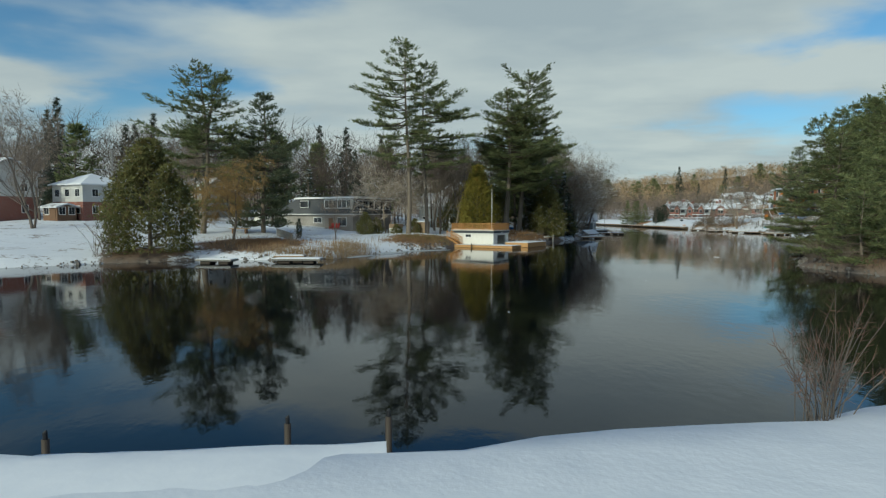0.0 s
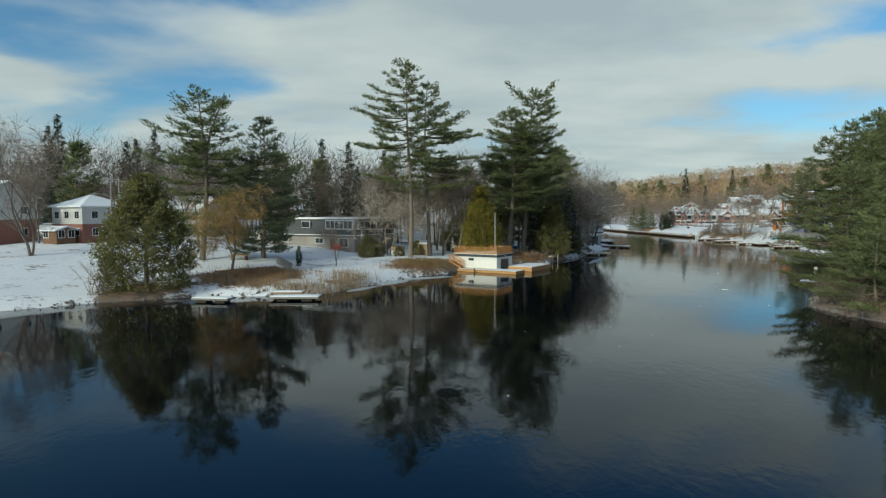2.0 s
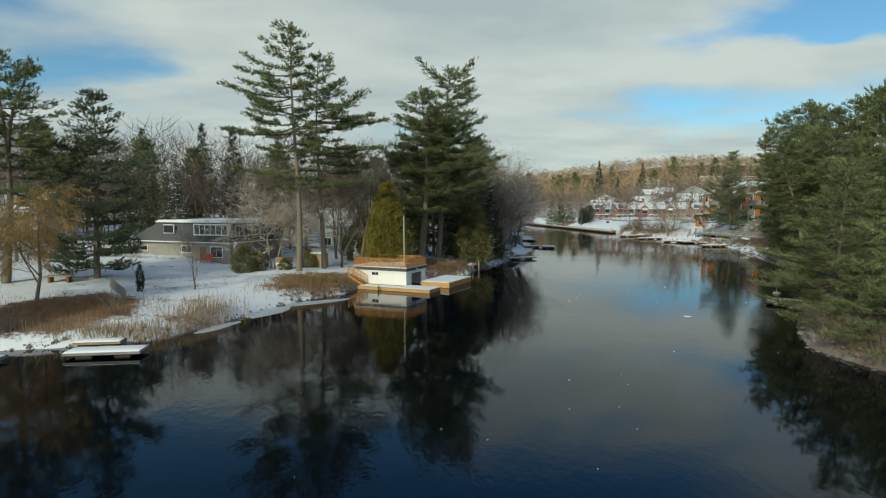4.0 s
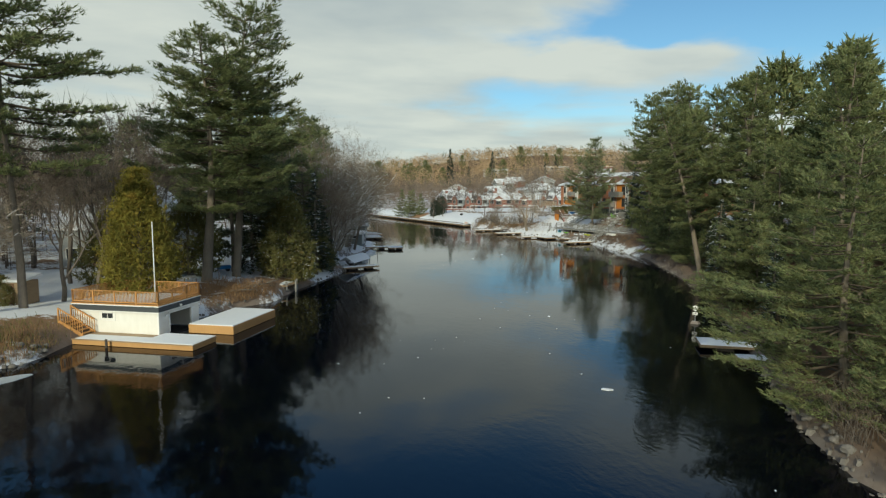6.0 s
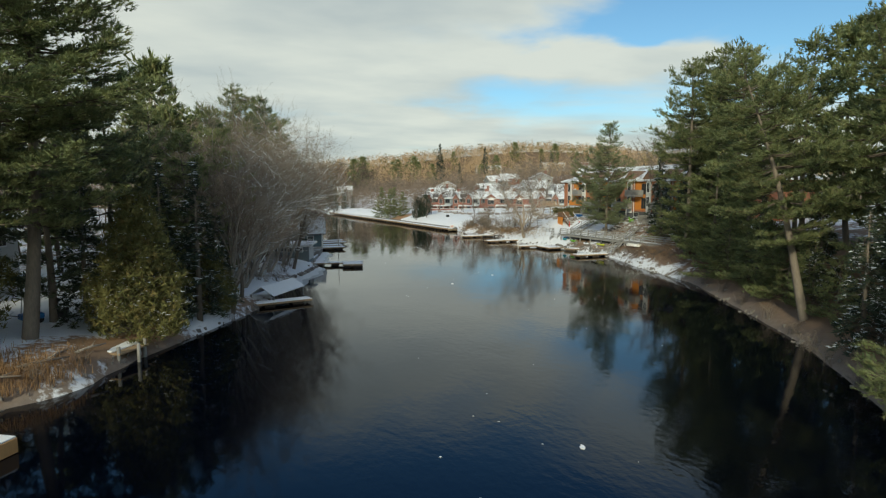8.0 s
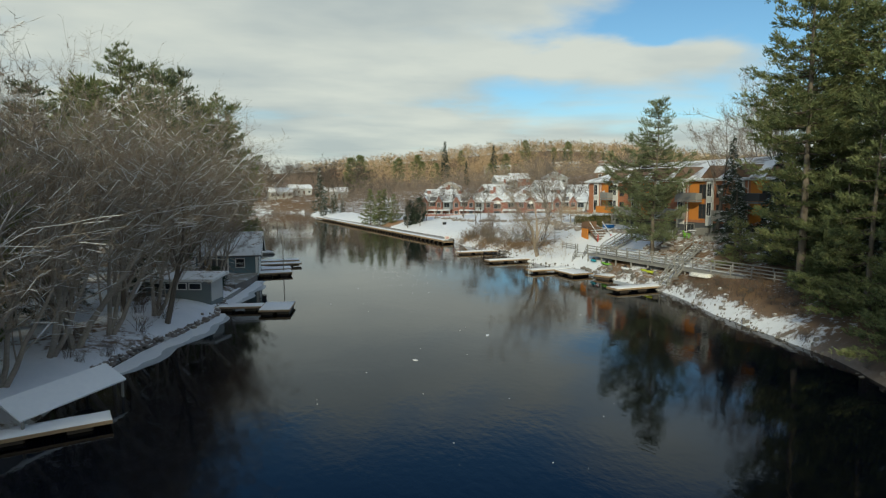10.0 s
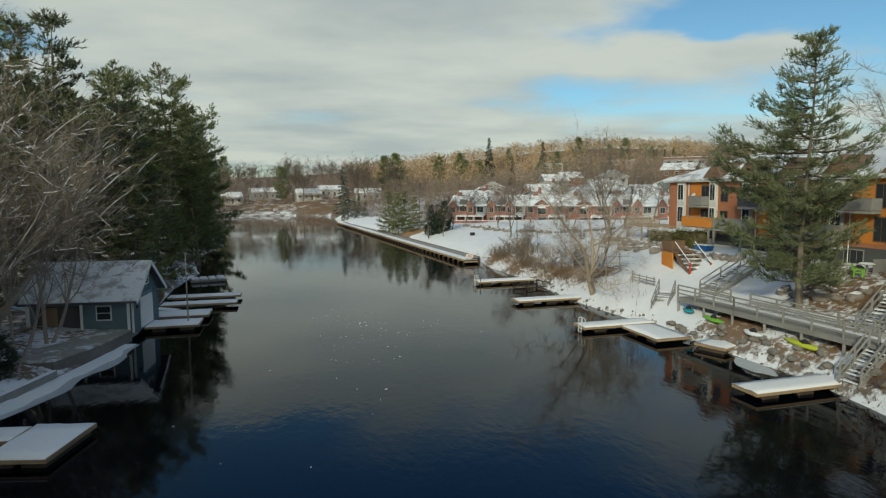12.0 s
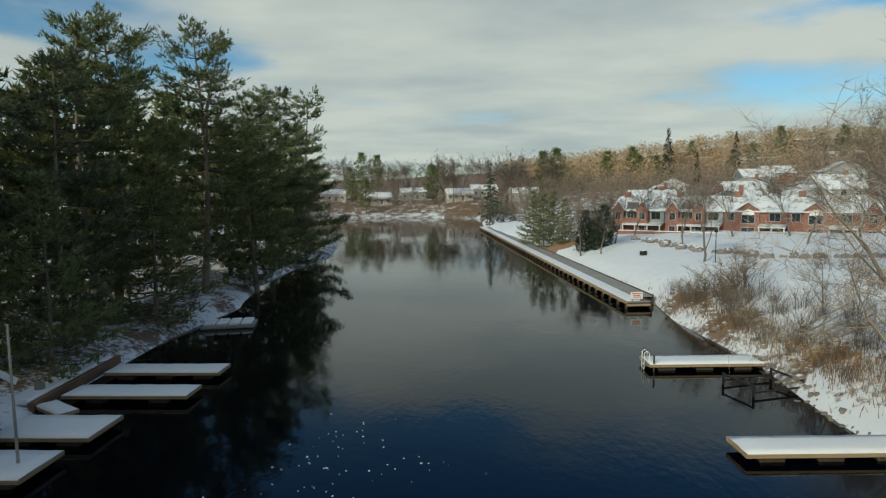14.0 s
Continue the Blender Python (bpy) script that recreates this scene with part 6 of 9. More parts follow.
# ---- brick flats above the boardwalk ----
def make_flats():
    f = thing("apartment_building", 100.1, 185.5, 0.0, -90, "three-storey orange brick flats with snowy roof and balconies", "apartment building")
    L, D, Z0, E = 51.0, 13.0, 3.2, 12.25
    part("wall", MB().box(0, 0, Z0, L, D, E, 0.0), M["brick_orange"], f, "orange brick walls")
    hip_roof(f, -0.6, L + 0.6, -0.6, D + 0.6, E + 0.2, 15.3, "roof_snow", label="hipped roof under patchy snow")
    part("fascia", MB().box(-0.5, -0.5, E - 0.12, L + 0.5, D + 0.5, E, 0.01), M["trim_white"], f)
    # grey cladding; its dark tone also paints the shaded recess below the decks
    part("lower_wall", MB().box(2.0, -0.06, Z0, L, -0.003, 6.55), M["dark_siding"], f, "grey boarded ground floor, darkened for the recess under the decks")
    for k in range(5):
        x = k * 10.2
        # dormer gables over the bays
        for a in ((x + 7.76,) if k == 0 else (x + 2.44, x + 7.76)):
            d = part("dormer", MB().add([(a - 1.5, -0.45, E + 0.25), (a + 1.5, -0.45, E + 0.25), (a, -0.25, E + 1.95), (a - 1.5, 0.0, E + 0.2), (a + 1.5, 0.0, E + 0.2), (a, 4.6, E + 1.95)],
                                        [(0, 1, 2), (1, 4, 5, 2), (0, 2, 5, 3)]), M["shingle_brown"], f, "brown shingled dormer gable")
            part("dormer_face", MB().add([(a - 1.2, -0.47, E + 0.27), (a + 1.2, -0.47, E + 0.27), (a, -0.29, E + 1.62)], [(0, 1, 2)]), M["wood_brown"], d)
        # grey clad bays with tall windows
        for a, b in ((x + 1.80, x + 3.09), (x + 7.20, x + 8.31)):
            part("bay", MB().box(a, -0.28, 6.2, b, -0.002, E - 0.14, 0.02), M["pale_siding"], f, "pale grey clad bay")
            for z in (7.55, 10.1):
                window(f, a + 0.18, b - 0.18, -0.281, z, z + 1.75, cols=2)
        part("downpipe", MB().tube([(x + 3.60, -0.08, 4.0), (x + 3.60, -0.08, E - 0.2)], [0.05, 0.05], 6), M["trim_white"], f)
        part("recess", MB().box(x + 3.94, -0.02, 6.9, x + 6.60, -0.003, E - 0.15), M["stucco_amber"], f, "amber stucco recess")
        for z in (7.05, 9.7):
            window(f, x + 5.74, x + 6.94, -0.022, z + 0.1, z + 2.0, cols=2, frame_mat="wood_brown")
        a, b = (5.2, 7.3) if k == 0 else (x + 2.5, x + 6.5)
        balcony(f, a, b, -0.29, 1.1, 9.55, "dark_siding" if k % 2 else "wood_grey")
        # lower deck: amber on the first, grey boards on the others
        a, b = (4.6, 9.2) if k == 0 else (x - 0.6, x + 3.6)
        lo = balcony(f, a, b, -0.30, 1.4, 7.2, "stucco_amber" if k == 0 else "wood_grey", 1.12)
        for c in (a + 0.2, b - 0.2):
            part("post", MB().box(c - 0.09, -1.75, 3.4, c + 0.09, -1.57, 6.98, 0.01), M["wood_grey"], lo)
        window(f, x + 8.74, x + 9.77, 0.0, 10.0, 11.6, cols=2, frame_mat="wood_brown")
        window(f, x + 8.74, x + 9.77, 0.0, 7.4, 9.0, cols=2, frame_mat="wood_brown")
        window(f, x + 3.26, x + 4.97, -0.062, 4.4, 6.3, cols=3, frame_mat="wood_grey")
        part("privacy_screen", MB().box(x + 7.88, -2.6, 4.2, x + 7.97, -0.01, 6.0, 0.01), M["wood_grey"], f)
    part("satellite_dish", MB().tube([(4.75, -0.35, 10.55), (4.75, -0.42, 10.6)], [0.02, 0.36], 14), M["pale_siding"], f, "grey satellite dish")
    # deck on stilts off the corner
    dk = thing("timber_deck", 100.1, 185.5, 0.0, -90, "raised timber deck on stilts at the flats' corner", "deck")
    part("deck_floor", MB().box(-6.0, -2.2, 6.75, 1.2, 1.4, 6.98, 0.02), M["wood_tan"], dk)
    for a, b in ((-5.7, -2.0), (-2.6, -2.0), (0.6, -2.0), (-5.7, 1.1), (-2.6, 1.1)):
        part("post", MB().box(a - 0.09, b - 0.09, 3.0, a + 0.09, b + 0.09, 6.75, 0.01), M["wood_grey"], dk)
    fence_run(dk, (-5.9, -2.1, 6.98), (1.1, -2.1, 6.98), 0.95, "wood_tan", gap=0.22)
    fence_run(dk, (-5.9, 1.3, 6.98), (-5.9, -2.1, 6.98), 0.95, "wood_tan", gap=0.22)
    ch = thing("patio_chair", 98.6, 186.4, 6.98, 20, "white plastic patio chair on the timber deck", "chair")
    part("seat", MB().box(-0.28, -0.26, 0.38, 0.28, 0.26, 0.43, 0.015), M["trim_white"], ch)
    part("backrest", MB().box(-0.28, 0.22, 0.43, 0.28, 0.28, 0.92, 0.02), M["trim_white"], ch)
    for a in (-0.24, 0.24):
        for b in (-0.22, 0.22):
            part("leg", MB().box(a - 0.03, b - 0.03, 0, a + 0.03, b + 0.03, 0.38), M["trim_white"], ch)


make_flats()


def barbecue(x, y, z, rz):
    b = thing("barbecue", x, y, z, rz, "covered dark barbecue on a balcony", "barbecue")
    part("cover", MB().box(-0.6, -0.3, 0.12, 0.6, 0.3, 1.0, 0.14), M["black_metal"], b, "grey-black cover")
    for a in (-0.45, 0.45):
        part("leg", MB().box(a - 0.04, -0.2, 0, a + 0.04, 0.2, 0.14), M["black_metal"], b)


barbecue(98.9, 178.8, 7.2, -90)

for x, y, w, d_, h_ in ((97.6, 182.6, 1.8, 4.6, 1.8), (97.7, 178.2, 1.8, 2.8, 2.0)):
    zb = float(lie([x], [y])[0])
    r_ = np.random.default_rng(int(x * 10 + y))
    hd_ = thing("hedge", x, y, zb - 0.1, 0, "clipped evergreen hedge capped with snow", "hedge")
    part("stem_core", MB().box(-w * 0.35, -d_ * 0.45, 0, w * 0.35, d_ * 0.45, h_ * 0.8), M["bark"], hd_)
    pts_ = np.stack([r_.uniform(-w / 2, w / 2, 1500), r_.uniform(-d_ / 2, d_ / 2, 1500), r_.uniform(0.1, h_, 1500)], 1)
    tagged(blade_part("foliage", leaf_cards(pts_, r_, 0.32, 5, 0.9, 0.2), M["cedar"], hd_), kind="stuff")
    pts_ = np.stack([r_.uniform(-w / 2, w / 2, 420), r_.uniform(-d_ / 2, d_ / 2, 420), h_ + r_.uniform(-0.05, 0.12, 420)], 1)
    tagged(blade_part("snow_cap", leaf_cards(pts_, r_, 0.3, 4, 0.15, 0), M["snow_clump"], hd_, "snow cap"), kind="stuff")

tub = thing("plastic_tub", 97.2, 175.6, float(lie([97.2], [175.6])[0]), 0, "bright blue plastic tub on the patio", "tub")
part("tub_body", MB().box(-0.5, -0.9, 0, 0.5, 0.9, 0.5, 0.08), M["plastic_blue"], tub)
part("lid", MB().box(-0.54, -0.94, 0.5, 0.54, 0.94, 0.56, 0.02), M["snow"], tub, "snow on the lid")


# ---- boardwalk with rails, stairs ----
def rail_line(parent, p, q, mat="wood_grey", h=1.0, every=2.4, rails=(0.33, 0.66, 1.0)):
    p, q = Vector(p), Vector(q)
    n = max(1, round((q - p).length / every))
    for i in range(n + 1):
        c = p.lerp(q, i / n)
        part("post", MB().box(c.x - 0.06, c.y - 0.06, c.z - 0.25, c.x + 0.06, c.y + 0.06, c.z + h, 0.01), M[mat], parent)
    for a in rails:
        part("rail", MB().bar(p + Vector((0, 0, a * h)), q + Vector((0, 0, a * h)), 0.05, 0.11), M[mat], parent)


def stairway(name, x, y, z0, z1, rz, run, width, label, mat="wood_grey", snow=True, rails=True):
    """Open timber stairs that climb along local +x."""
    s = thing(name, x, y, z0, rz, label, "stairs")
    n = max(2, round((z1 - z0) / 0.18))
    for yy in (0.03, width - 0.03):
        part("stringer", MB().bar((-0.1, yy, 0.02), (run, yy, z1 - z0 - 0.08), 0.06, 0.26), M[mat], s)
    for i in range(n):
        xx, zz_ = run * i / n, (z1 - z0) * (i + 1) / n
        part("tread", MB().box(xx, 0.06, zz_ - 0.05, xx + run / n * 1.05, width - 0.06, zz_, 0.008), M["snow"] if snow and i % 3 != 1 else M[mat], s)
    if rails:
        for yy in (0.0, width):
            for t in (0, 0.5, 1.0):
                part("post", MB().box(run * t - 0.05, yy - 0.05, (z1 - z0) * t - 0.2, run * t + 0.05, yy + 0.05, (z1 - z0) * t + 1.0, 0.01), M[mat], s)
            for a in (0.5, 1.0):
                part("handrail", MB().bar((0, yy, a), (run, yy, z1 - z0 + a), 0.06, 0.10), M[mat], s)
    return s


bw = thing("boardwalk", 86.2, 165.0, 0.0, -88.6, "grey weathered boardwalk on posts with plank railings", "boardwalk")
LW, WW, ZW = 42.0, 2.3, 2.45
bb_ = MB().box(0, 0.0, ZW - 0.04, 0.24, WW, ZW, 0.006)
board = mesh_of("board", bb_.v, bb_.f, M["wood_grey"])
for i in range(int(LW / 0.25)):
    o = new("board", board)
    o.parent = bw
    o.location = (i * 0.25, 0, 0.004 * math.sin(i * 2.3))
for yy in (0.08, WW / 2, WW - 0.08):
    part("joist", MB().box(0, yy - 0.05, ZW - 0.34, LW, yy + 0.05, ZW - 0.05), M["wood_grey"], bw)
part("snow_strip", MB().box(1, 1.2, ZW, LW - 1, WW - 0.25, ZW + 0.035, 0.015), M["snow"], bw, "thin trodden snow")
for i in range(15):
    x = i * 3.0
    for yy in (0.15, WW - 0.15):
        gz = float(lie([86.2 + yy], [165.0 - x])[0])
        part("support_post", MB().tube([(x, yy, min(gz, 2.0) - 0.5), (x, yy, ZW - 0.05)], [0.11, 0.10], 7), M["wood_grey"], bw)
    if i > 8:
        part("brace", MB().bar((x, 0.1, 1.0), (x + 0.9, 0.1, ZW - 0.3), 0.08, 0.12), M["wood_grey"], bw)
rail_line(bw, (6.2, 0.06, ZW), (17.2, 0.06, ZW)), rail_line(bw, (19.2, 0.06, ZW), (LW, 0.06, ZW)), rail_line(bw, (0, 0.06, ZW), (6.2, 0.06, ZW))
rail_line(bw, (0, WW - 0.06, ZW), (3.5, WW - 0.06, ZW)), rail_line(bw, (5.5, WW - 0.06, ZW), (LW, WW - 0.06, ZW))
stairway("timber_stairs", 84.4, 146.9, 0.55, 2.45, 0, 2.0, 1.3, "snowy grey timber stairs from dock to boardwalk")
stairway("timber_stairs", 86.5, 166.6, 0.75, 2.3, 40, 2.3, 1.4, "snowy timber stairs with curved rails by the docks")
stairway("timber_stairs", 90.0, 165.0, 2.45, 4.5, 8, 4.8, 1.7, "grey timber stairs climbing to the flats")
stairway("timber_stairs", 88.9, 149.6, 2.45, 4.4, 18, 4.4, 1.3, "grey timber stairs below the flats")
stairway("timber_stairs", 87.5, 190.0, 1.2, 3.0, 12, 4.6, 1.6, "snowy timber steps up the slope", snow=True)
stairway("timber_stairs", 85.4, 158.4, 0.5, 1.2, 35, 2.2, 1.1, "low snow-covered steps by the water", rails=False)

# amber stair box on the slope
zb = float(lie([92.6], [173.0])[0])
sb = thing("stair_landing", 92.6, 174.4, zb - 0.15, -9, "amber and brown timber landing with snowy red-ribboned stairs", "stairs")
part("front_panel", MB().box(-0.1, -0.1, 0, 0.0, 2.2, 1.75), M["stucco_amber"], sb, "amber slatted panel")
part("side_panel", MB().box(0.0, 2.1, 0, 2.4, 2.2, 1.75), M["wood_brown"], sb)
part("landing_deck", MB().box(-0.15, -0.15, 1.75, 2.5, 2.3, 1.85, 0.01), M["wood_brown"], sb)
part("guard", MB().box(-0.12, -0.1, 1.9, -0.06, 2.2, 2.75).box(-0.06, 2.14, 1.9, 2.4, 2.2, 2.75), M["wood_brown"], sb)
for i in range(10):
    part("tread", MB().box(0.2, -0.1 - 0.30 * (i + 1), 1.68 - 0.17 * i, 2.2, -0.1 - 0.30 * i + 0.03, 1.75 - 0.17 * i, 0.01), M["snow" if i % 2 else "wood_brown"], sb)
for x in (0.15, 2.25):
    part("stringer", MB().bar((x, -0.1, 1.62), (x, -3.1, 0.0), 0.06, 0.28), M["wood_brown"], sb)
    part("handrail", MB().bar((x, -0.1, 2.75), (x, -3.1, 1.0), 0.07, 0.12), M["wood_brown"], sb)
    part("snow_line", MB().bar((x, -0.1, 2.83), (x, -3.1, 1.08), 0.08, 0.05), M["snow"], sb)
    part("newel", MB().box(x - 0.06, -3.2, 0, x + 0.06, -3.05, 1.05, 0.01), M["red_paint"], sb, "newel wrapped in red ribbon")

# split-rail fence, log frame and leaning trunk on the snow
fz = float(lie([88.5], [173.5])[0])
fc = thing("rustic_fence", 88.4, 175.0, fz - 0.05, -82, "short weathered split-rail fence in the snow", "fence")
for i in range(4):
    part("post", MB().tube([(i * 1.0, 0, -0.2), (i * 1.0, 0.02, 1.0)], [0.06, 0.05], 6), M["wood_grey"], fc)
for zz_ in (0.3, 0.6, 0.85):
    part("rail", MB().bar((-0.1, 0, zz_ + 0.05), (3.2, 0, zz_ - 0.08), 0.06, 0.09), M["wood_grey"], fc)
fr = thing("log_frame", 88.6, 180.3, float(lie([88.6], [180.3])[0]), -30, "rough pole frame standing in the snow", "frame")
for a in (0, 1.4):
    part("post", MB().tube([(a, 0, -0.2), (a, 0.05, 2.5)], [0.06, 0.045], 6), M["wood_grey"], fr)
for zz_ in (0.6, 1.3, 2.0):
    part("crossbar", MB().tube([(-0.8, 0.06, zz_), (2.3, 0.06, zz_ + 0.1)], [0.04, 0.035], 6), M["wood_grey"], fr)
single("leaning_trunk", MB().tube([(0, 0, -0.2), (2.2, 2.0, 3.2), (3.4, 3.2, 5.6)], [0.13, 0.10, 0.05], 7), M["bark_grey"], pose(88.0, 180.6, float(lie([88.0], [180.6])[0])), "bare leaning dead trunk in the snow", "log", smooth=True)

# ---- docks on the right bank ----
snow_dock(85.8, 149.9, 0.45, 180, 7.2, 1.9, group="docks below the boardwalk", label="long snow-covered floating dock below the stairs")
snow_dock(84.2, 166.8, 0.45, 180, 6.6, 1.9, group="docks below the boardwalk", label="snow-covered dock walkway with a ladder", posts=((6.3, -0.05, 0.5),))
snow_dock(80.75, 164.6, 0.45, -90, 4.7, 3.0, group="docks below the boardwalk", label="wide snow-covered dock pad")
snow_dock(85.2, 159.3, 0.45, 200, 2.6, 2.4, group="docks below the boardwalk", label="small snow-covered dock pad at the shore")
snow_dock(84.6, 179.1, 0.45, 180, 7.5, 1.9, group="docks below the boardwalk", label="snow-covered dock under the leafless tree")
snow_dock(84.8, 192.5, 0.45, 180, 7.3, 2.1, group="docks below the boardwalk", label="snow-covered dock with a white ladder", posts=((7.0, 0.1, 0.6), (7.0, 2.0, 0.6)))
for x, y in ((77.6, 191.3), (77.8, 165.6)):
    ld = thing("dock_ladder", x, y, 0.45, 90, "white tubular swim ladder on a dock end", "ladder")
    for a in (-0.22, 0.22):
        part("rail", MB().tube([(a, -0.1, 0.05), (a, -0.1, 0.55), (a, 0.05, 0.72), (a, 0.22, 0.6), (a, 0.25, -0.9)], [0.025] * 5, 6, False), M["trim_white"], ld)
    for zz_ in (-0.15, -0.45):
        part("rung", MB().tube([(-0.22, 0.25, zz_), (0.22, 0.25, zz_)], [0.02, 0.02], 6), M["trim_white"], ld)
snow_dock(48.9, 72.4, 0.42, 145, 6.6, 2.3, label="snow-covered dock under the overhanging pines")
snow_dock(46.6, 69.4, 0.30, 145, 4.6, 1.3, label="low snow-covered dock under the overhanging pines")
lift = thing("boat_lift", 81.6, 185.5, 0.0, 15, "dark steel boat-lift frame in the water", "boat lift")
for a, b in ((0, 0), (3.4, 0), (0, 2.4), (3.4, 2.4)):
    part("post", MB().box(a - 0.05, b - 0.05, -1.4, a + 0.05, b + 0.05, 0.7), M["black_metal"], lift)
for p, q in (((0, 0, 0.25), (3.4, 0, 0.25)), ((0, 2.4, 0.25), (3.4, 2.4, 0.25)), ((0, 0, 0.6), (0, 2.4, 0.6)), ((3.4, 0, 0.6), (3.4, 2.4, 0.6))):
    part("beam", MB().bar(p, q, 0.08, 0.1), M["black_metal"], lift)


def kayak(x, y, rz, ln, mat, label, tilt=0):
    v, f = [], []
    n, k = 13, 10
    for i in range(n):
        t = i / (n - 1) * 2 - 1
        w = 0.36 * (1 - abs(t) ** 2.2) + 0.01
        for j in range(k):
            a = 2 * math.pi * j / k
            v.append((t * ln / 2, w * math.cos(a), 0.19 + (0.17 * math.sin(a)) * (1 - abs(t) ** 3) + 0.07 * t * t))
    for i in range(n - 1):
        for j in range(k):
            f.append((i * k + j, i * k + (j + 1) % k, (i + 1) * k + (j + 1) % k, (i + 1) * k + j))
    z = float(lie([x], [y])[0])
    kx = thing("kayak", x, y, z + 0.02, rz, label, "kayak")
    part("hull", MB().add(v, f), M[mat], kx, smooth=True)
    part("cockpit", MB().tube([(-0.45, 0, 0.34), (0.0, 0, 0.39), (0.45, 0, 0.34)], [0.05, 0.22, 0.05], 10), M["black_metal"], kx)


kayak(86.2, 160.6, 80, 3.0, "plastic_green", "lime-green kayak on the bank under the boardwalk")
kayak(86.4, 163.8, 70, 2.0, "plastic_teal", "turquoise kayak on the snowy bank under the boardwalk")
kayak(86.3, 152.4, 84, 3.7, "plastic_yellow", "yellow kayak beside the boardwalk stairs")
kayak(85.9, 156.3, 80, 2.2, "snow", "overturned pale boat under the boardwalk")
sk = thing("rowing_boat", 86.4, 142.9, float(lie([86.4], [142.9])[0]), 100, "overturned white rowing boat dusted with snow", "boat")
hv, hf = [], []
for i in range(9):
    t = i / 8
    w = 0.72 * (1 - 0.85 * max(0, t - 0.35) ** 1.6)
    for j in range(7):
        a = math.pi * j / 6
        hv.append((t * 2.4, 0.75 * w * math.cos(a), 0.05 + 0.38 * math.sin(a) ** 0.7))
for i in range(8):
    for j in range(6):
        hf.append((i * 7 + j, i * 7 + j + 1, (i + 1) * 7 + j + 1, (i + 1) * 7 + j))
hf += [tuple(range(6, -1, -1)), tuple(range(56, 63))]
part("hull", MB().add(hv, hf), M["paint_white"], sk, smooth=True)
part("keel", MB().bar((0.1, 0, 0.44), (2.25, 0, 0.42), 0.05, 0.06), M["wood_grey"], sk)

# ---- long shore pier ----
px0, py0, px1, py1 = 82.1, 210.6, 75.4, 332.0
plen = math.hypot(px1 - px0, py1 - py0)
pr = thing("shore_pier", px0, py0, 0.0, math.degrees(math.atan2(py1 - py0, px1 - px0)), "long timber shore pier with snow along its edge", "pier")
part("deck", MB().box(0, -2.3, 0.62, plen, 0, 0.74, 0.01).box(3.0, -3.7, 0.60, plen, -2.303, 0.735, 0.01), M["wood_grey"], pr)
part("edge_beam", MB().box(-0.02, -0.02, 0.50, plen, 0.10, 0.80, 0.015), M["wood_tan"], pr)
part("snow_strip", MB().box(0.2, -1.5, 0.74, plen, -0.05, 0.84, 0.03), M["snow"], pr, "strip of snow along the edge")
part("path", MB().box(1.2, -2.29, 0.74, plen, -1.6, 0.765).box(3.2, -3.65, 0.74, plen, -2.293, 0.762), M["concrete"], pr, "cleared walkway")
pm = MB().box(-0.11, -0.11, -1.4, 0.11, 0.11, 0.5, 0.02)
pile = mesh_of("support_post", pm.v, pm.f, M["wood_dark"])
cm = MB().box(-0.35, -2.25, 0.30, 0.35, 0.02, 0.50, 0.01)
crib = mesh_of("crossbeam", cm.v, cm.f, M["wood_tan"])
for i in range(int(plen / 2.4) + 1):
    for data, yy in ((pile, -0.02), (crib, -0.04)):
        o = new(data.name, data)
        o.parent = pr
        o.location = (0.15 + i * 2.4, yy, 0)
part("back_wall", MB().box(3.0, -3.9, -1.2, plen, -3.71, 0.8).box(0, -2.5, -1.2, 2.99, -2.31, 0.8), M["wood_dark"], pr, "dark retaining boards")
sg = part("sign_board", MB().box(0.05, -1.6, 0.95, 0.09, -0.4, 1.65, 0.01), M["trim_white"], pr, "white warning sign")
for zz_, w_, m_ in ((1.45, 0.9, "red_paint"), (1.28, 0.7, "red_paint"), (1.12, 0.8, "red_paint")):
    part("bar", MB().box(0.03, -1.0 - w_ / 2, zz_, 0.048, -1.0 + w_ / 2, zz_ + 0.07), M[m_], sg)
for yy in (-1.4, -0.6):
    part("sign_post", MB().box(0.1, yy - 0.04, 0.74, 0.16, yy + 0.04, 1.6), M["wood_grey"], pr)

# ---- boulder walls on the slope ----
def boulder_mesh(seed):
    r = np.random.default_rng(seed)
    bm = bmesh.new()
    bmesh.ops.create_icosphere(bm, subdivisions=2, radius=1.0)
    for v in bm.verts:
        k = 1 + 0.22 * noise.noise(v.co * 1.3 + Vector((seed * 3.1, 0, 0))) + 0.06 * r.normal()
        v.co = Vector((v.co.x * k, v.co.y * k * 0.8, max(v.co.z, -0.55) * k * 0.62))
    me = bpy.data.meshes.new("boulder")
    bm.to_mesh(me)
    bm.free()
    me.materials.append(M["boulder"])
    return me


m = Nodes("snow_capped_stone")
geo = m.n.new("ShaderNodeNewGeometry")
sx = m.n.new("ShaderNodeSeparateXYZ")
m.l.new(geo.outputs["Normal"], sx.inputs[0])
cap_ = m.span(m.math("ADD", sx.outputs[2], m.math("MULTIPLY", m.noise(1.5, 3.0), 0.5)), 1.08, 1.20)
m.bump(m.noise(4.0, 5.0), 0.6, 0.05)
M["boulder"] = m.done(m.mix(cap_, m.mix(m.noise(2.5, 4.0), (0.30, 0.265, 0.24), (0.13, 0.115, 0.105)), (0.80, 0.82, 0.85)), 0.85)
BOULD = [boulder_mesh(i) for i in range(5)]
ROCK = [me.copy() for me in BOULD]
for me in ROCK:
    me.materials[0] = M["stone"]


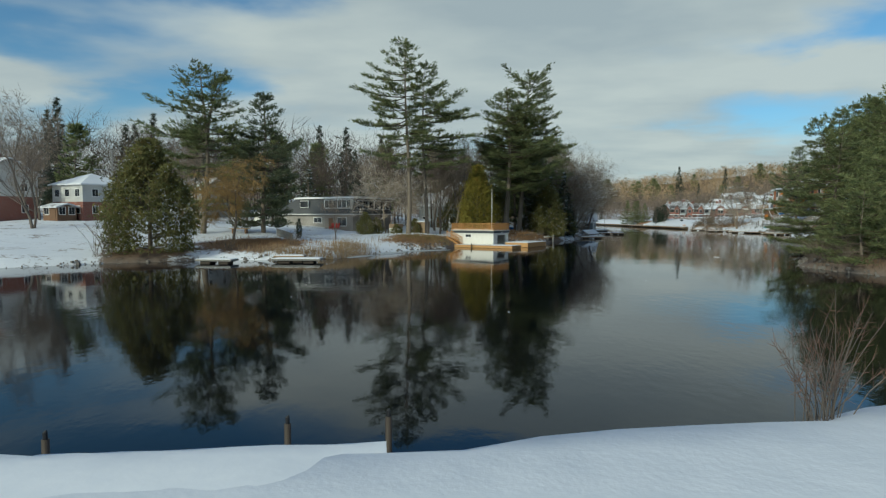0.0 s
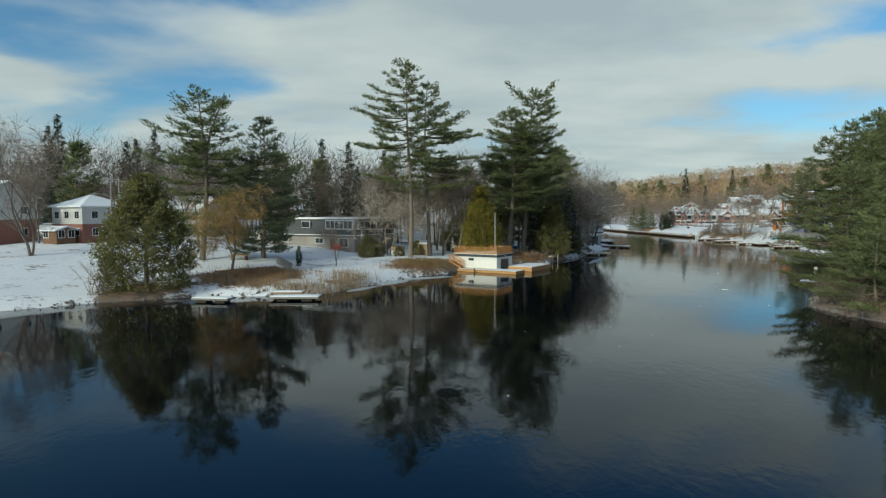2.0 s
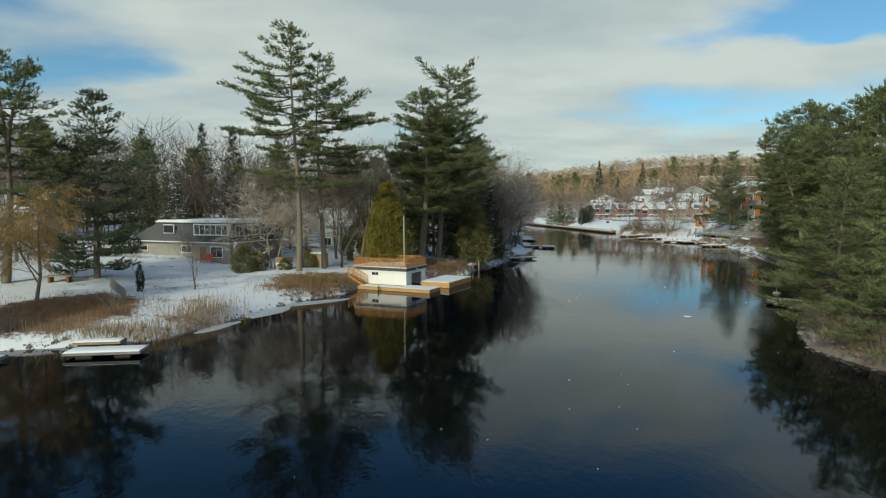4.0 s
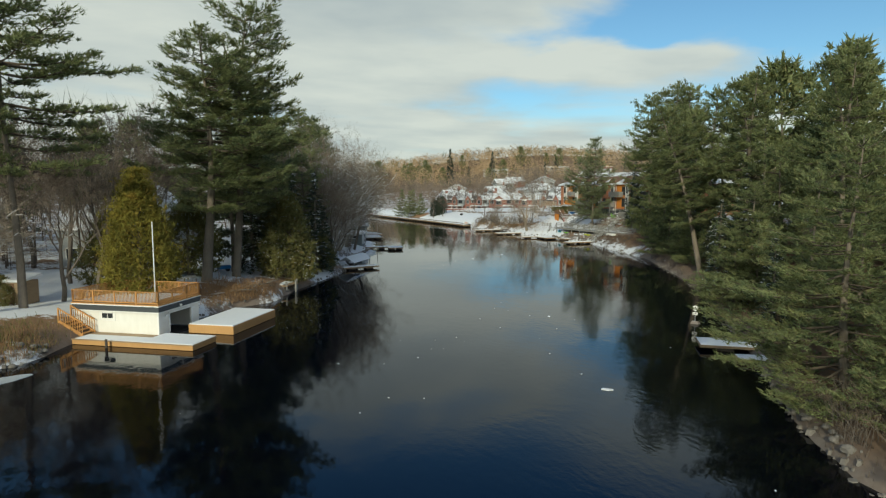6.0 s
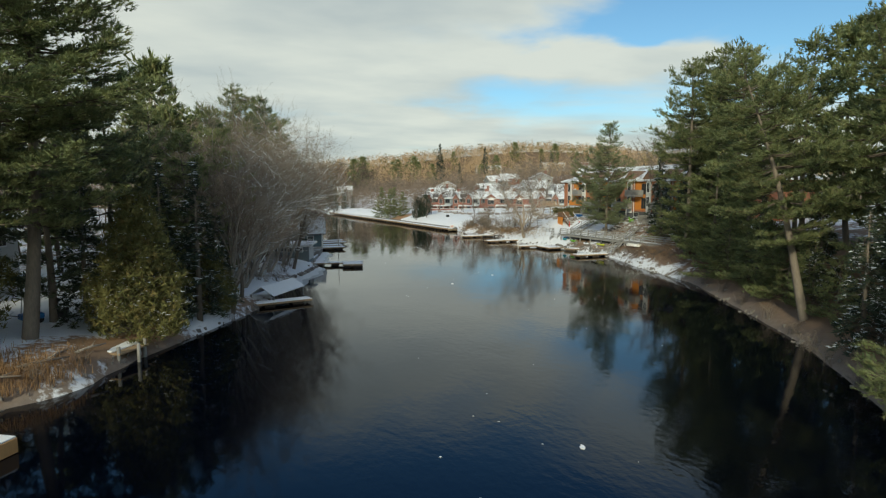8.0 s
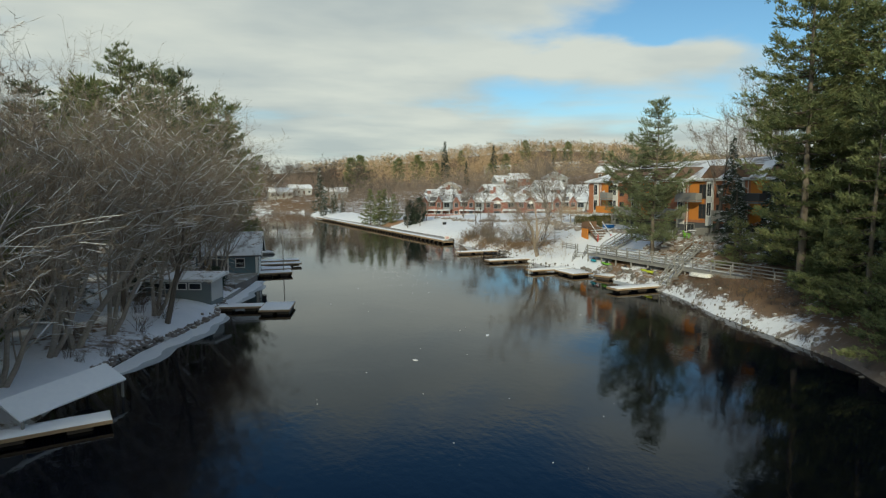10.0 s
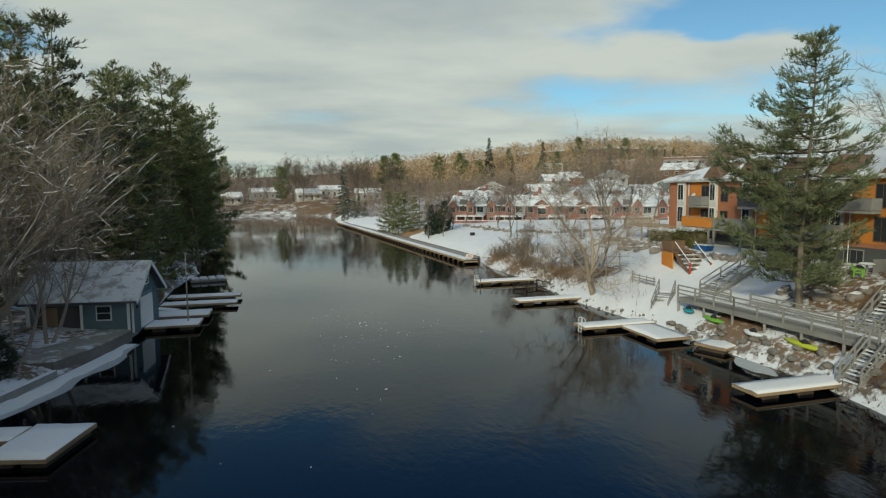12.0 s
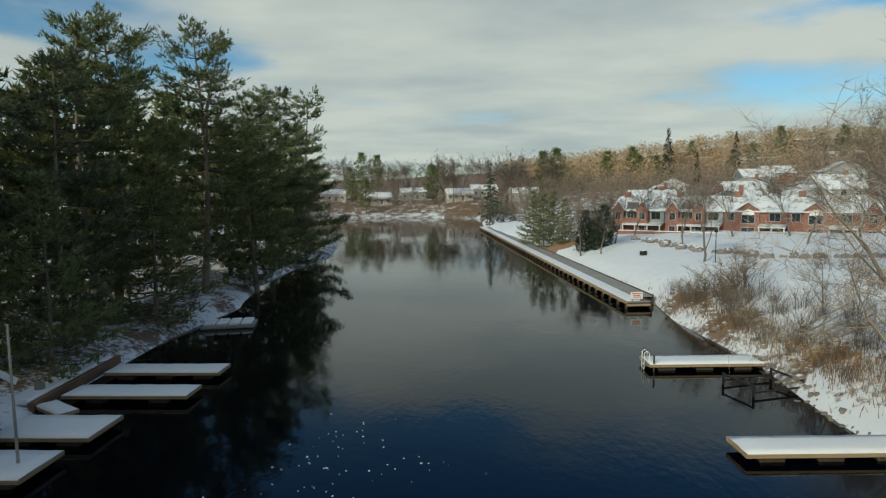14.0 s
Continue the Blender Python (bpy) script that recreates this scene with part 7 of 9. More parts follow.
def boulder_wall(line, count, size, label, kit=BOULD):
    w = thing("boulder_wall", line[0][0], line[0][1], 0, 0, label, "retaining wall")
    r = np.random.default_rng(count)
    pts = [Vector((x, y, 0)) for x, y in line]
    for i in range(count):
        p = on_line(pts, (i + r.uniform(-0.3, 0.3)) / count)
        x, y = p.x + r.normal() * 0.5, p.y + r.normal() * 0.5
        s = size * r.uniform(0.6, 1.25)
        o = new("boulder", kit[int(r.integers(0, 5))])
        o.parent = w
        o.matrix_basis = Matrix.Translation((x - line[0][0], y - line[0][1], float(lie([x], [y])[0]) + s * 0.22)) @ pose(0, 0, 0, r.normal() * 8, r.normal() * 8, r.uniform(0, 360)) @ Matrix.Diagonal((s, s, s, 1))


boulder_wall([(97.6, 194), (96, 188), (95.5, 184), (95.6, 180), (95.2, 177.0)], 52, 0.62, "curved wall of snow-capped boulders below the flats")
boulder_wall([(95.4, 173.5), (96.6, 169.5), (97, 164), (97.3, 158)], 34, 0.55, "snow-capped boulders along the patio edge")
boulder_wall([(96.5, 252), (97, 243), (97.5, 236), (99.5, 227), (103, 219), (108, 212), (114, 207)], 70, 0.6, "long low wall of snow-capped boulders on the lawn")


boulder_wall([(-5.5, 83.4), (-3, 85.4), (0, 87.8), (1.4, 90.6)], 40, 0.26, "row of loose stones along the foot of the mound", ROCK)


def shore_stones(name, seed, n, stretch, size, label):
    """Loose stones along a stretch of the shore, in one mesh."""
    r = np.random.default_rng(seed)
    mb = MB()
    P = [Vector((x, y, 0)) for x, y in SHORE[stretch[0]:stretch[1]]]
    for i in range(n):
        p = on_line(P, r.random())
        x, y = p.x + r.normal() * 0.28, p.y + r.normal() * 0.28
        z = max(float(lie([x], [y])[0]), -0.1)
        s = size * (0.35 + 1.2 * r.random() ** 3)
        a = r.uniform(0, 6.28)
        ring = [(x + s * math.cos(a + k * 1.257) * r.uniform(0.7, 1.1), y + s * 0.8 * math.sin(a + k * 1.257) * r.uniform(0.7, 1.1)) for k in range(5)]
        v = [(q[0], q[1], z - 0.1) for q in ring] + [(x + (q[0] - x) * 0.72, y + (q[1] - y) * 0.72, z + s * r.uniform(0.4, 0.7)) for q in ring]
        mb.add(v, [(5, 6, 7, 8, 9)] + [(k, (k + 1) % 5, 5 + (k + 1) % 5, 5 + k) for k in range(5)])
    ob = new(name, mesh_of(name, mb.v, mb.f, M["stone"]))
    return tagged(ob, label, "stones", kind="stuff")


shore_stones("shore_stones", 3, 300, (3, 13), 0.17, "wet grey stones along the water's edge")
shore_stones("shore_stones", 4, 240, (14, 26), 0.17, "wet grey stones along the water's edge")
shore_stones("shore_stones", 5, 330, (48, 60), 0.19, "wet grey stones along the water's edge")
shore_stones("shore_stones", 6, 260, (59, 69), 0.19, "wet grey stones along the water's edge")

boulder_wall([(84.4, 166.5), (85.4, 160), (85.2, 154), (85.6, 150), (84.6, 144)], 34, 0.38, "loose grey boulders on the bank below the boardwalk", ROCK)
boulder_wall([(92, 161), (93.5, 157), (94, 152), (95.5, 147), (97, 142)], 30, 0.5, "rough snow-capped rocks on the terrace above the boardwalk")
boulder_wall([(84.2, 141), (82.6, 137.5), (80.4, 133.5), (78.6, 129.2)], 11, 0.28, "loose snow-capped rocks along the shore")

# ---- terrace clutter before the flats ----
gf_ = thing("picket_fence", 0, 0, 0, 0, "grey weathered board fence along the terrace", "fence")
for (a, b), (c, d_) in (((95.6, 153.6), (97.0, 149.2)), ((97.0, 149.2), (98.4, 143.0))):
    za, zb_ = float(lie([a], [b])[0]), float(lie([c], [d_])[0])
    fence_run(gf_, (a, b, za), (c, d_, zb_), 1.1, "wood_grey", gap=0.2, bal=0.11)
for x, y, rz, m_ in ((96.2, 157.2, 30, "plastic_green"), (97.4, 160.4, 110, "wood_grey"), (98.6, 154.8, 200, "wood_brown")):
    z = float(lie([x], [y])[0])
    ch = thing("garden_chair", x, y, z, rz, "weathered slatted garden chair on the snowy terrace" if m_ != "plastic_green" else "lime-green plastic garden chair on the terrace", "chair")
    part("seat", MB().box(-0.3, -0.28, 0.34, 0.3, 0.3, 0.40, 0.015), M[m_], ch)
    part("backrest", MB().add([(-0.3, 0.26, 0.38), (0.3, 0.26, 0.38), (0.28, 0.5, 1.0), (-0.28, 0.5, 1.0), (-0.3, 0.31, 0.38), (0.3, 0.31, 0.38), (0.28, 0.55, 1.0), (-0.28, 0.55, 1.0)],
                              [(0, 1, 2, 3), (7, 6, 5, 4), (0, 4, 5, 1), (1, 5, 6, 2), (2, 6, 7, 3), (3, 7, 4, 0)]), M[m_], ch)
    for a in (-0.32, 0.32):
        part("armrest", MB().box(a - 0.06, -0.3, 0.58, a + 0.06, 0.34, 0.62), M[m_], ch)
        for b in (-0.26, 0.28):
            part("leg", MB().box(a - 0.04, b - 0.04, 0, a + 0.04, b + 0.04, 0.58), M[m_], ch)
tb = thing("garden_table", 97.4, 157.6, float(lie([97.4], [157.6])[0]), 15, "round grey garden table capped with snow", "table")
part("tabletop", MB().tube([(0, 0, 0.68), (0, 0, 0.73)], [0.6, 0.6], 18), M["wood_grey"], tb)
part("snow_cap", MB().tube([(0, 0, 0.73), (0, 0, 0.80)], [0.57, 0.48], 18), M["snow"], tb)
part("pedestal", MB().tube([(0, 0, -0.05), (0, 0, 0.68)], [0.07, 0.06], 8), M["wood_grey"], tb)
kl = thing("kayak_rack", 99.5, 150.4, float(lie([99.5], [150.4])[0]), -70, "low timber rack with stacked boards under snow", "rack")
for a in (-1.4, 1.4):
    part("post", MB().box(a - 0.06, -0.5, -0.2, a + 0.06, 0.5, 0.5, 0.01), M["wood_grey"], kl)
for i in range(4):
    part("board", MB().box(-1.9, -0.5 + i * 0.26, 0.5, 1.9, -0.28 + i * 0.26, 0.56), M["wood_tan"], kl)
part("snow_cap", MB().box(-1.8, -0.45, 0.56, 1.8, 0.5, 0.66, 0.04), M["snow"], kl)
boulder_wall([(34.0, 53.5), (34.4, 57), (36.6, 61.8), (39, 64.8), (42.5, 69)], 26, 0.26, "loose grey rocks along the brushy point", ROCK)
boulder_wall([(85.2, 186), (85.8, 193), (86.0, 200), (86.2, 207), (87.0, 213)], 40, 0.36, "loose snow-capped rocks along the shore")

# ---- flat-roofed house in the yard ----
hb = thing("house", -15.4, 103.2, 0.0, -30.5, "low modern house with charcoal mansard and flat snowy roof", "house")
G, F, T = 2.3, 5.0, 7.65
part("wall", MB().box(-18.5, 0.6, G - 0.8, -6.2, 11, F), M["concrete"], hb, "pale rendered lower wall")
part("stone_wall", MB().box(-6.2, 0.3, G - 0.8, 0, 11, F), M["stone_wall"], hb, "grey stone lower wall")
part("upper_wall", MB().add([(-18.8, 0.0, F + 0.05), (0.2, 0.0, F + 0.05), (0.2, 11.2, F + 0.05), (-18.8, 11.2, F + 0.05), (-13.5, 0.9, T), (0.2, 0.7, T), (0.2, 11.2, T), (-13.5, 11.2, T)],
                            [(0, 3, 2, 1), (4, 5, 6, 7), (0, 1, 5, 4), (1, 2, 6, 5), (2, 3, 7, 6), (3, 0, 4, 7)]), M["dark_siding"], hb, "charcoal upper storey")
part("trim", MB().box(-18.9, -0.1, F - 0.08, 0.3, 11.2, F + 0.04), M["trim_white"], hb)
part("roof", MB().box(-13.6, 0.4, T + 0.002, 0.9, 11.6, T + 0.22, 0.03), M["trim_white"], hb, "flat roof with white edge")
part("roof_snow", MB().box(-13.4, 0.6, T + 0.222, 0.7, 11.4, T + 0.34, 0.04), M["snow"], hb)
wb = part("window_band", MB().box(-6.0, -0.10, F + 0.95, 0.0, 0.55, F + 2.5, 0.02), M["trim_white"], hb, "long white-framed window band")
for i in range(6):
    part("pane", MB().box(-5.85 + i * 0.97, -0.12, F + 1.1, -5.85 + i * 0.97 + 0.85, -0.103, F + 2.36), M["glass"], wb)
window(hb, -11.6, -9.8, 0.2, F + 1.2, F + 2.3, cols=2, proud=0.2)
window(hb, -3.4, -1.4, 0.3, G + 0.7, G + 2.1, cols=2)
window(hb, -16.8, -15.6, 0.6, G + 1.3, G + 2.0, cols=1)
window(hb, -9.0, -7.2, 0.6, G + 1.2, G + 2.1, cols=2)
for i in range(6):
    window_x(hb, 1.2 + i * 1.65, 2.5 + i * 1.65, 0.2, F + 0.9, F + 2.3, 1, cols=2)
part("door", MB().box(-5.3, 0.24, G - 0.1, -4.4, 0.298, G + 2.0), M["wood_brown"], hb)
part("low_roof", MB().box(-24.5, 0.5, F + 0.1, -18.9, 9, F + 0.35, 0.05), M["snow"], hb, "snow on the lower wing")
part("low_wing", MB().box(-24.2, 0.8, G - 0.8, -18.52, 8.7, F + 0.1), M["paint_white"], hb)
for i in range(2):
    c = thing("garden_chair", -18.9 + i * 0.9, 104.0 - i * 0.4, float(lie([-18.9], [104.0])[0]), -20 + 12 * i, "red wooden garden chair on the snow", "chair", "garden chairs")
    part("seat", MB().box(-0.3, -0.3, 0.32, 0.3, 0.3, 0.37, 0.01), M["red_paint"], c)
    part("backrest", MB().add([(-0.32, 0.25, 0.35), (0.32, 0.25, 0.35), (0.36, 0.55, 1.1), (-0.36, 0.55, 1.1), (-0.32, 0.3, 0.35), (0.32, 0.3, 0.35), (0.36, 0.6, 1.1), (-0.36, 0.6, 1.1)],
                              [(0, 1, 2, 3), (7, 6, 5, 4), (0, 4, 5, 1), (1, 5, 6, 2), (2, 6, 7, 3), (3, 7, 4, 0)]), M["red_paint"], c)
    for a in (-0.28, 0.28):
        part("leg", MB().box(a - 0.04, -0.28, 0, a + 0.04, -0.2, 0.55), M["red_paint"], c)
        part("armrest", MB().box(a - 0.07, -0.32, 0.55, a + 0.07, 0.35, 0.59), M["red_paint"], c)
# tan-lidded chest and small hut beside the pines
cz = float(lie([-7.6], [98.6])[0])
cb = thing("storage_chest", -7.6, 98.6, cz - 0.05, -25, "white garden chest with a tan top", "chest")
part("chest_body", MB().box(-0.9, -0.6, 0, 0.9, 0.6, 0.9, 0.03), M["paint_white"], cb)
part("lid", MB().box(-0.95, -0.65, 0.9, 0.95, 0.65, 1.55, 0.05), M["wood_tan"], cb, "tan lid")
ht = thing("garden_shed", -3.6, 101.2, float(lie([-3.6], [101.2])[0]) - 0.05, -25, "small tan garden shed with snowy roof", "shed")
part("wall", MB().box(-1.1, -0.9, 0, 1.1, 0.9, 1.9, 0.02), M["wood_tan"], ht)
part("roof", MB().slab([(-1.3, -1.1), (1.3, -1.1), (1.3, 1.1), (-1.3, 1.1)], [1.9, 1.9, 2.2, 2.2], [2.1, 2.1, 2.4, 2.4]), M["snow"], ht, "snowy lean-to roof")
part("door", MB().box(-0.4, -0.93, 0.1, 0.4, -0.903, 1.75), M["wood_brown"], ht)


def simple_house(x, y, rz, w, d, h, zr, wall, roof, label, base=None, hip=False, floors=2, lower=None, chimney=False, along="x", cols=3, name="house", porch=False):
    """A detached house: walls, roof with overhang, windows on all sides, door."""
    z = float(lie([x], [y])[0]) if base is None else base
    hs = thing(name, x, y, z, rz, label, "house")
    if lower:
        part("lower_wall", MB().box(-w / 2, -d / 2, -1.0, w / 2, d / 2, h / floors), M[lower], hs)
        part("wall", MB().box(-w / 2, -d / 2, h / floors, w / 2, d / 2, h), M[wall], hs)
    else:
        part("wall", MB().box(-w / 2, -d / 2, -1.0, w / 2, d / 2, h), M[wall], hs)
    o = 0.5
    if hip:
        hip_roof(hs, -w / 2 - o, w / 2 + o, -d / 2 - o, d / 2 + o, h + 0.18, zr, roof)
    elif along == "x":
        gable_roof(hs, -w / 2 - o, w / 2 + o, -d / 2 - o, d / 2 + o, h - 0.05, zr, roof, "x")
        gable_end(hs, -d / 2, d / 2, w / 2, h, zr - 0.15, wall, "y"), gable_end(hs, -d / 2, d / 2, -w / 2 + 0.14, h, zr - 0.15, wall, "y")
    else:
        gable_roof(hs, -w / 2 - o, w / 2 + o, -d / 2 - o, d / 2 + o, h - 0.05, zr, roof, "y")
        gable_end(hs, -w / 2, w / 2, -d / 2, h, zr - 0.15, wall, "x"), gable_end(hs, -w / 2, w / 2, d / 2 - 0.14, h, zr - 0.15, wall, "x")
    fh = h / floors
    for fl in range(floors):
        for i in range(cols):
            cx = -w / 2 + w * (i + 0.5) / cols
            if fl == 0 and i == cols // 2:
                part("door", MB().box(cx - 0.5, -d / 2 - 0.05, 0.0, cx + 0.5, -d / 2 - 0.003, 2.05, 0.01), M["wood_brown"], hs)
                continue
            window(hs, cx - 0.6, cx + 0.6, -d / 2, fl * fh + 0.9, fl * fh + 2.1, cols=2)
        for i in range(2):
            cy = -d / 2 + d * (i + 0.5) / 2
            window_x(hs, cy - 0.5, cy + 0.5, -w / 2, fl * fh + 0.9, fl * fh + 2.1, -1, cols=2)
            window_x(hs, cy - 0.5, cy + 0.5, w / 2, fl * fh + 0.9, fl * fh + 2.1, 1, cols=2)
    if chimney:
        part("chimney", MB().box(w * 0.2, -0.4, h, w * 0.2 + 0.9, 0.4, zr + 0.9, 0.02), M["brick_red"], hs)
    if porch:
        p_ = part("porch_roof", MB().box(-w / 2, -d / 2 - 2.2, 2.6, w / 2, -d / 2 - 0.003, 2.85, 0.03), M["snow"], hs, "snowy porch roof")
        for i in range(4):
            cx = -w / 2 + 0.2 + (w - 0.4) * i / 3
            part("porch_post", MB().box(cx - 0.07, -d / 2 - 2.1, -0.5, cx + 0.07, -d / 2 - 1.96, 2.6), M["trim_white"], hs)
    return hs


simple_house(-61.0, 106.5, -28, 8.5, 8.5, 5.6, 7.8, "pale_siding", "snow", "white two-storey house with a snowy hipped roof", hip=True, lower="brick_red")
simple_house(-75, 101, -25, 12, 9, 7.0, 9.6, "pale_siding", "roof_snow", "brick and white house with a snowy gabled roof", lower="brick_red", chimney=True)
simple_house(-62.6, 100, -25, 3.6, 3.2, 2.0, 2.6, "wood_brown", "roof_snow", "small brown timber shed with snowy roof", floors=1, cols=2)
simple_house(0.6, 124.5, -20, 8.5, 8, 4.2, 6.8, "grey_siding", "snow", "grey house among bare trees under a snowy roof", floors=1, cols=3)
simple_house(3.8, 127, -20, 8, 8, 6.2, 9.2, "pale_siding", "snow", "taller house with a snow-covered gable roof", along="y")
simple_house(-50, 124, -20, 10, 8, 5, 7.5, "grey_siding", "roof_snow", "grey house behind bare trees")

# street lamp and wires pole
lp = thing("street_lamp", -57.5, 109, float(lie([-57.5], [109])[0]), 15, "wooden utility pole with a street lamp arm", "street lamp")
part("pole", MB().tube([(0, 0, -0.3), (0, 0, 10.5)], [0.15, 0.11], 8), M["wood_grey"], lp, smooth=True)
part("crossarm", MB().bar((-1.4, 0, 10.2), (1.4, 0, 10.2), 0.12, 0.14), M["wood_grey"], lp)
part("lamp_arm", MB().tube([(0, 0, 6.4), (-1.2, 0, 7.0), (-2.4, 0, 7.1)], [0.04, 0.04, 0.04], 6), M["metal_grey"], lp)
part("lamp_head", MB().box(-2.9, -0.15, 7.0, -2.2, 0.15, 7.16, 0.04), M["metal_grey"], lp)

# yard fence, stone bench, low table, shore furniture
yf = thing("picket_fence", -22.6, 83.0, float(lie([-22.6], [83.0])[0]) - 0.1, -58, "dark weathered picket fence running down the yard", "fence")
pm = MB().box(-0.05, -0.012, 0.05, 0.05, 0.012, 1.15)
picket = mesh_of("picket", pm.v, pm.f, M["wood_grey"])
for i in range(46):
    o = new("picket", picket)
    o.parent = yf
    o.location = (i * 0.15, 0, -i * 0.012)
for zz_ in (0.3, 0.9):
    part("rail", MB().bar((0, 0.03, zz_), (6.9, 0.03, zz_ - 0.55), 0.04, 0.08), M["wood_grey"], yf)
plant("cedar_col", -19.2, 81.5, 2.6, 0, "small narrow young evergreen beside the fence", wide=0.55)
plant("bare_c", -14.8, 84.0, 6.0, 30, "slender young leafless tree on the snowy yard")
plant("shrub", -17.5, 71.0, 2.2)
tb = thing("garden_table", -28.6, 86.0, float(lie([-28.6], [86.0])[0]), 0, "low stone table with snow under the pines", "table")
part("tabletop", MB().box(-1.3, -0.6, 0.62, 1.3, 0.6, 0.74, 0.03), M["wood_tan"], tb)
for a in (-1.0, 0.8):
    part("leg", MB().box(a, -0.45, 0, a + 0.2, 0.45, 0.62), M["wood_brown"], tb)
snow_dock(-17.3, 61.4, 0.40, 0, 4.9, 1.9, group="docks on the lawn shore", wood="wood_grey", label="snow-covered dock on the lawn shore")
snow_dock(-24.8, 60.8, 0.40, -10, 3.9, 1.6, group="docks on the lawn shore", wood="wood_grey", label="small snow-covered dock on the lawn shore")
snow_dock(-17.8, 64.0, 0.55, 0, 3.2, 1.2, wood="wood_tan", label="short snowy gangway on the lawn shore")

# ---- reeds and dry grass ----
def reeds(name, cx, cy, rx, ry, n, h, mat, seed, label, only_land=False):
    r = np.random.default_rng(seed)
    x, y = cx + r.normal(size=n) * rx, cy + r.normal(size=n) * ry
    d = shore_distance(x, y)
    ok = d > (-0.6 if not only_land else 0.1)
    x, y = x[ok], y[ok]
    z = np.maximum(lie(x, y), -0.1)
    way = np.stack([r.normal(size=len(x)) * 0.22, r.normal(size=len(x)) * 0.22, np.ones(len(x))], 1)
    v = blades(np.stack([x, y, z], 1), way, h * r.uniform(0.5, 1.2, len(x)), 0.05, r)
    ob = new(name, mesh_of(name, v, np.arange(len(v), dtype=np.int32).reshape(-1, 3), M[mat]))
    return tagged(ob, label, "reeds", kind="stuff")


reeds("reeds", -10.8, 71.5, 1.6, 3.4, 1800, 0.95, "reed", 71, "pale dry reeds in the snow at the shore")
reeds("reeds", -15, 66.8, 3.0, 0.8, 1300, 0.85, "reed", 72, "pale dry reeds in the snow at the shore")
reeds("dry_grass", -22, 73.5, 3.6, 2.6, 2600, 0.45, "rust_weed", 80, "brown dry grass under the willow", True)
reeds("dry_grass", -4.2, 86.4, 2.6, 1.6, 1500, 0.5, "rust_weed", 73, "rusty dry grass on the bank", True)
reeds("dry_grass", -2.0, 90.2, 2.6, 1.8, 1200, 0.45, "cedar", 82, "dull green weeds on the bank", True)
reeds("dry_grass", -1.2, 89.2, 1.8, 1.6, 1100, 0.5, "rust_weed", 74, "rusty dry grass on the bank", True)
reeds("dry_grass", 14.0, 103.6, 2.6, 1.8, 3200, 0.6, "rust_weed", 75, "tan dry grass on the bank", True)
reeds("dry_grass", 86.6, 190, 0.8, 8, 900, 0.7, "reed", 76, "rusty dry grass on the slope", True)
reeds("dry_grass", 86.4, 203, 0.9, 7, 1100, 0.55, "rust_weed", 83, "rusty dry grass on the slope", True)
reeds("dry_grass", 87.2, 187, 1.4, 4, 1300, 0.6, "rust_weed", 84, "rusty dry grass on the slope", True)
reeds("dry_grass", 84, 139, 2.0, 7, 1500, 0.55, "twig_dim", 77, "dry grass under the boardwalk", True)
reeds("dry_grass", 37, 55, 2.5, 6, 1600, 0.5, "twig_dim", 78, "dull dry grass on the bank", True)
reeds("dry_grass", 50, 81, 3.0, 4, 1400, 0.6, "reed", 79, "dry grass under the pines", True)

# ---- bits beside the boathouse ----
pd = thing("small_dock", 18.2, 110.6, 0.30, -35, "small snowy dock pad with timber posts", "dock")
part("deck", MB().box(-1.8, -1.3, 0.42, 1.6, 1.3, 0.56, 0.02), M["wood_tan"], pd)
part("snow_blanket", MB().box(-1.75, -1.25, 0.56, 1.0, 1.25, 0.66, 0.04), M["snow"], pd)
for a, b in ((1.45, -1.2), (1.45, 1.1), (1.9, 0)):
    part("post", MB().tube([(a, b, -1), (a, b, 0.95)], [0.12, 0.11], 8), M["wood_grey"], pd, smooth=True)
kayak(15.6, 101.8, 60, 2.2, "plastic_teal", "teal plastic boat on the stony shore")
kayak(16.3, 102.4, 75, 1.8, "plastic_yellow", "lime plastic boat on the stony shore")
bn = thing("blue_barrow", 12.6, 116.0, float(lie([12.6], [116.0])[0]), 30, "blue plastic garden cart in the yard", "cart")
part("cart_body", MB().box(-0.7, -0.45, 0.35, 0.7, 0.45, 0.75, 0.08), M["plastic_blue"], bn)
part("wheel", MB().tube([(0.5, -0.1, 0.25), (0.5, 0.1, 0.25)], [0.25, 0.25], 12), M["black_metal"], bn)
part("handle", MB().bar((-0.7, 0, 0.6), (-1.5, 0, 0.85), 0.05, 0.05), M["black_metal"], bn)
tr = thing("waste_bin", 14.4, 116.6, float(lie([14.4], [116.6])[0]), 0, "black wheeled waste bin in the yard", "bin")
part("bin_body", MB().add([(-0.25, -0.25, 0.05), (0.25, -0.25, 0.05), (0.25, 0.25, 0.05), (-0.25, 0.25, 0.05), (-0.32, -0.34, 1.0), (0.32, -0.34, 1.0), (0.32, 0.34, 1.0), (-0.32, 0.34, 1.0)],
                          [(3, 2, 1, 0), (4, 5, 6, 7), (0, 1, 5, 4), (1, 2, 6, 5), (2, 3, 7, 6), (3, 0, 4, 7)]), M["black_metal"], tr)
part("lid", MB().box(-0.35, -0.38, 1.0, 0.35, 0.38, 1.08, 0.03), M["black_metal"], tr)
sw = thing("swing_frame", 10.2, 117.5, float(lie([10.2], [117.5])[0]), 25, "old metal play swing frame in the yard", "swing")
part("top_bar", MB().tube([(-1.6, 0, 1.9), (1.6, 0, 1.9)], [0.04, 0.04], 6), M["metal_grey"], sw)
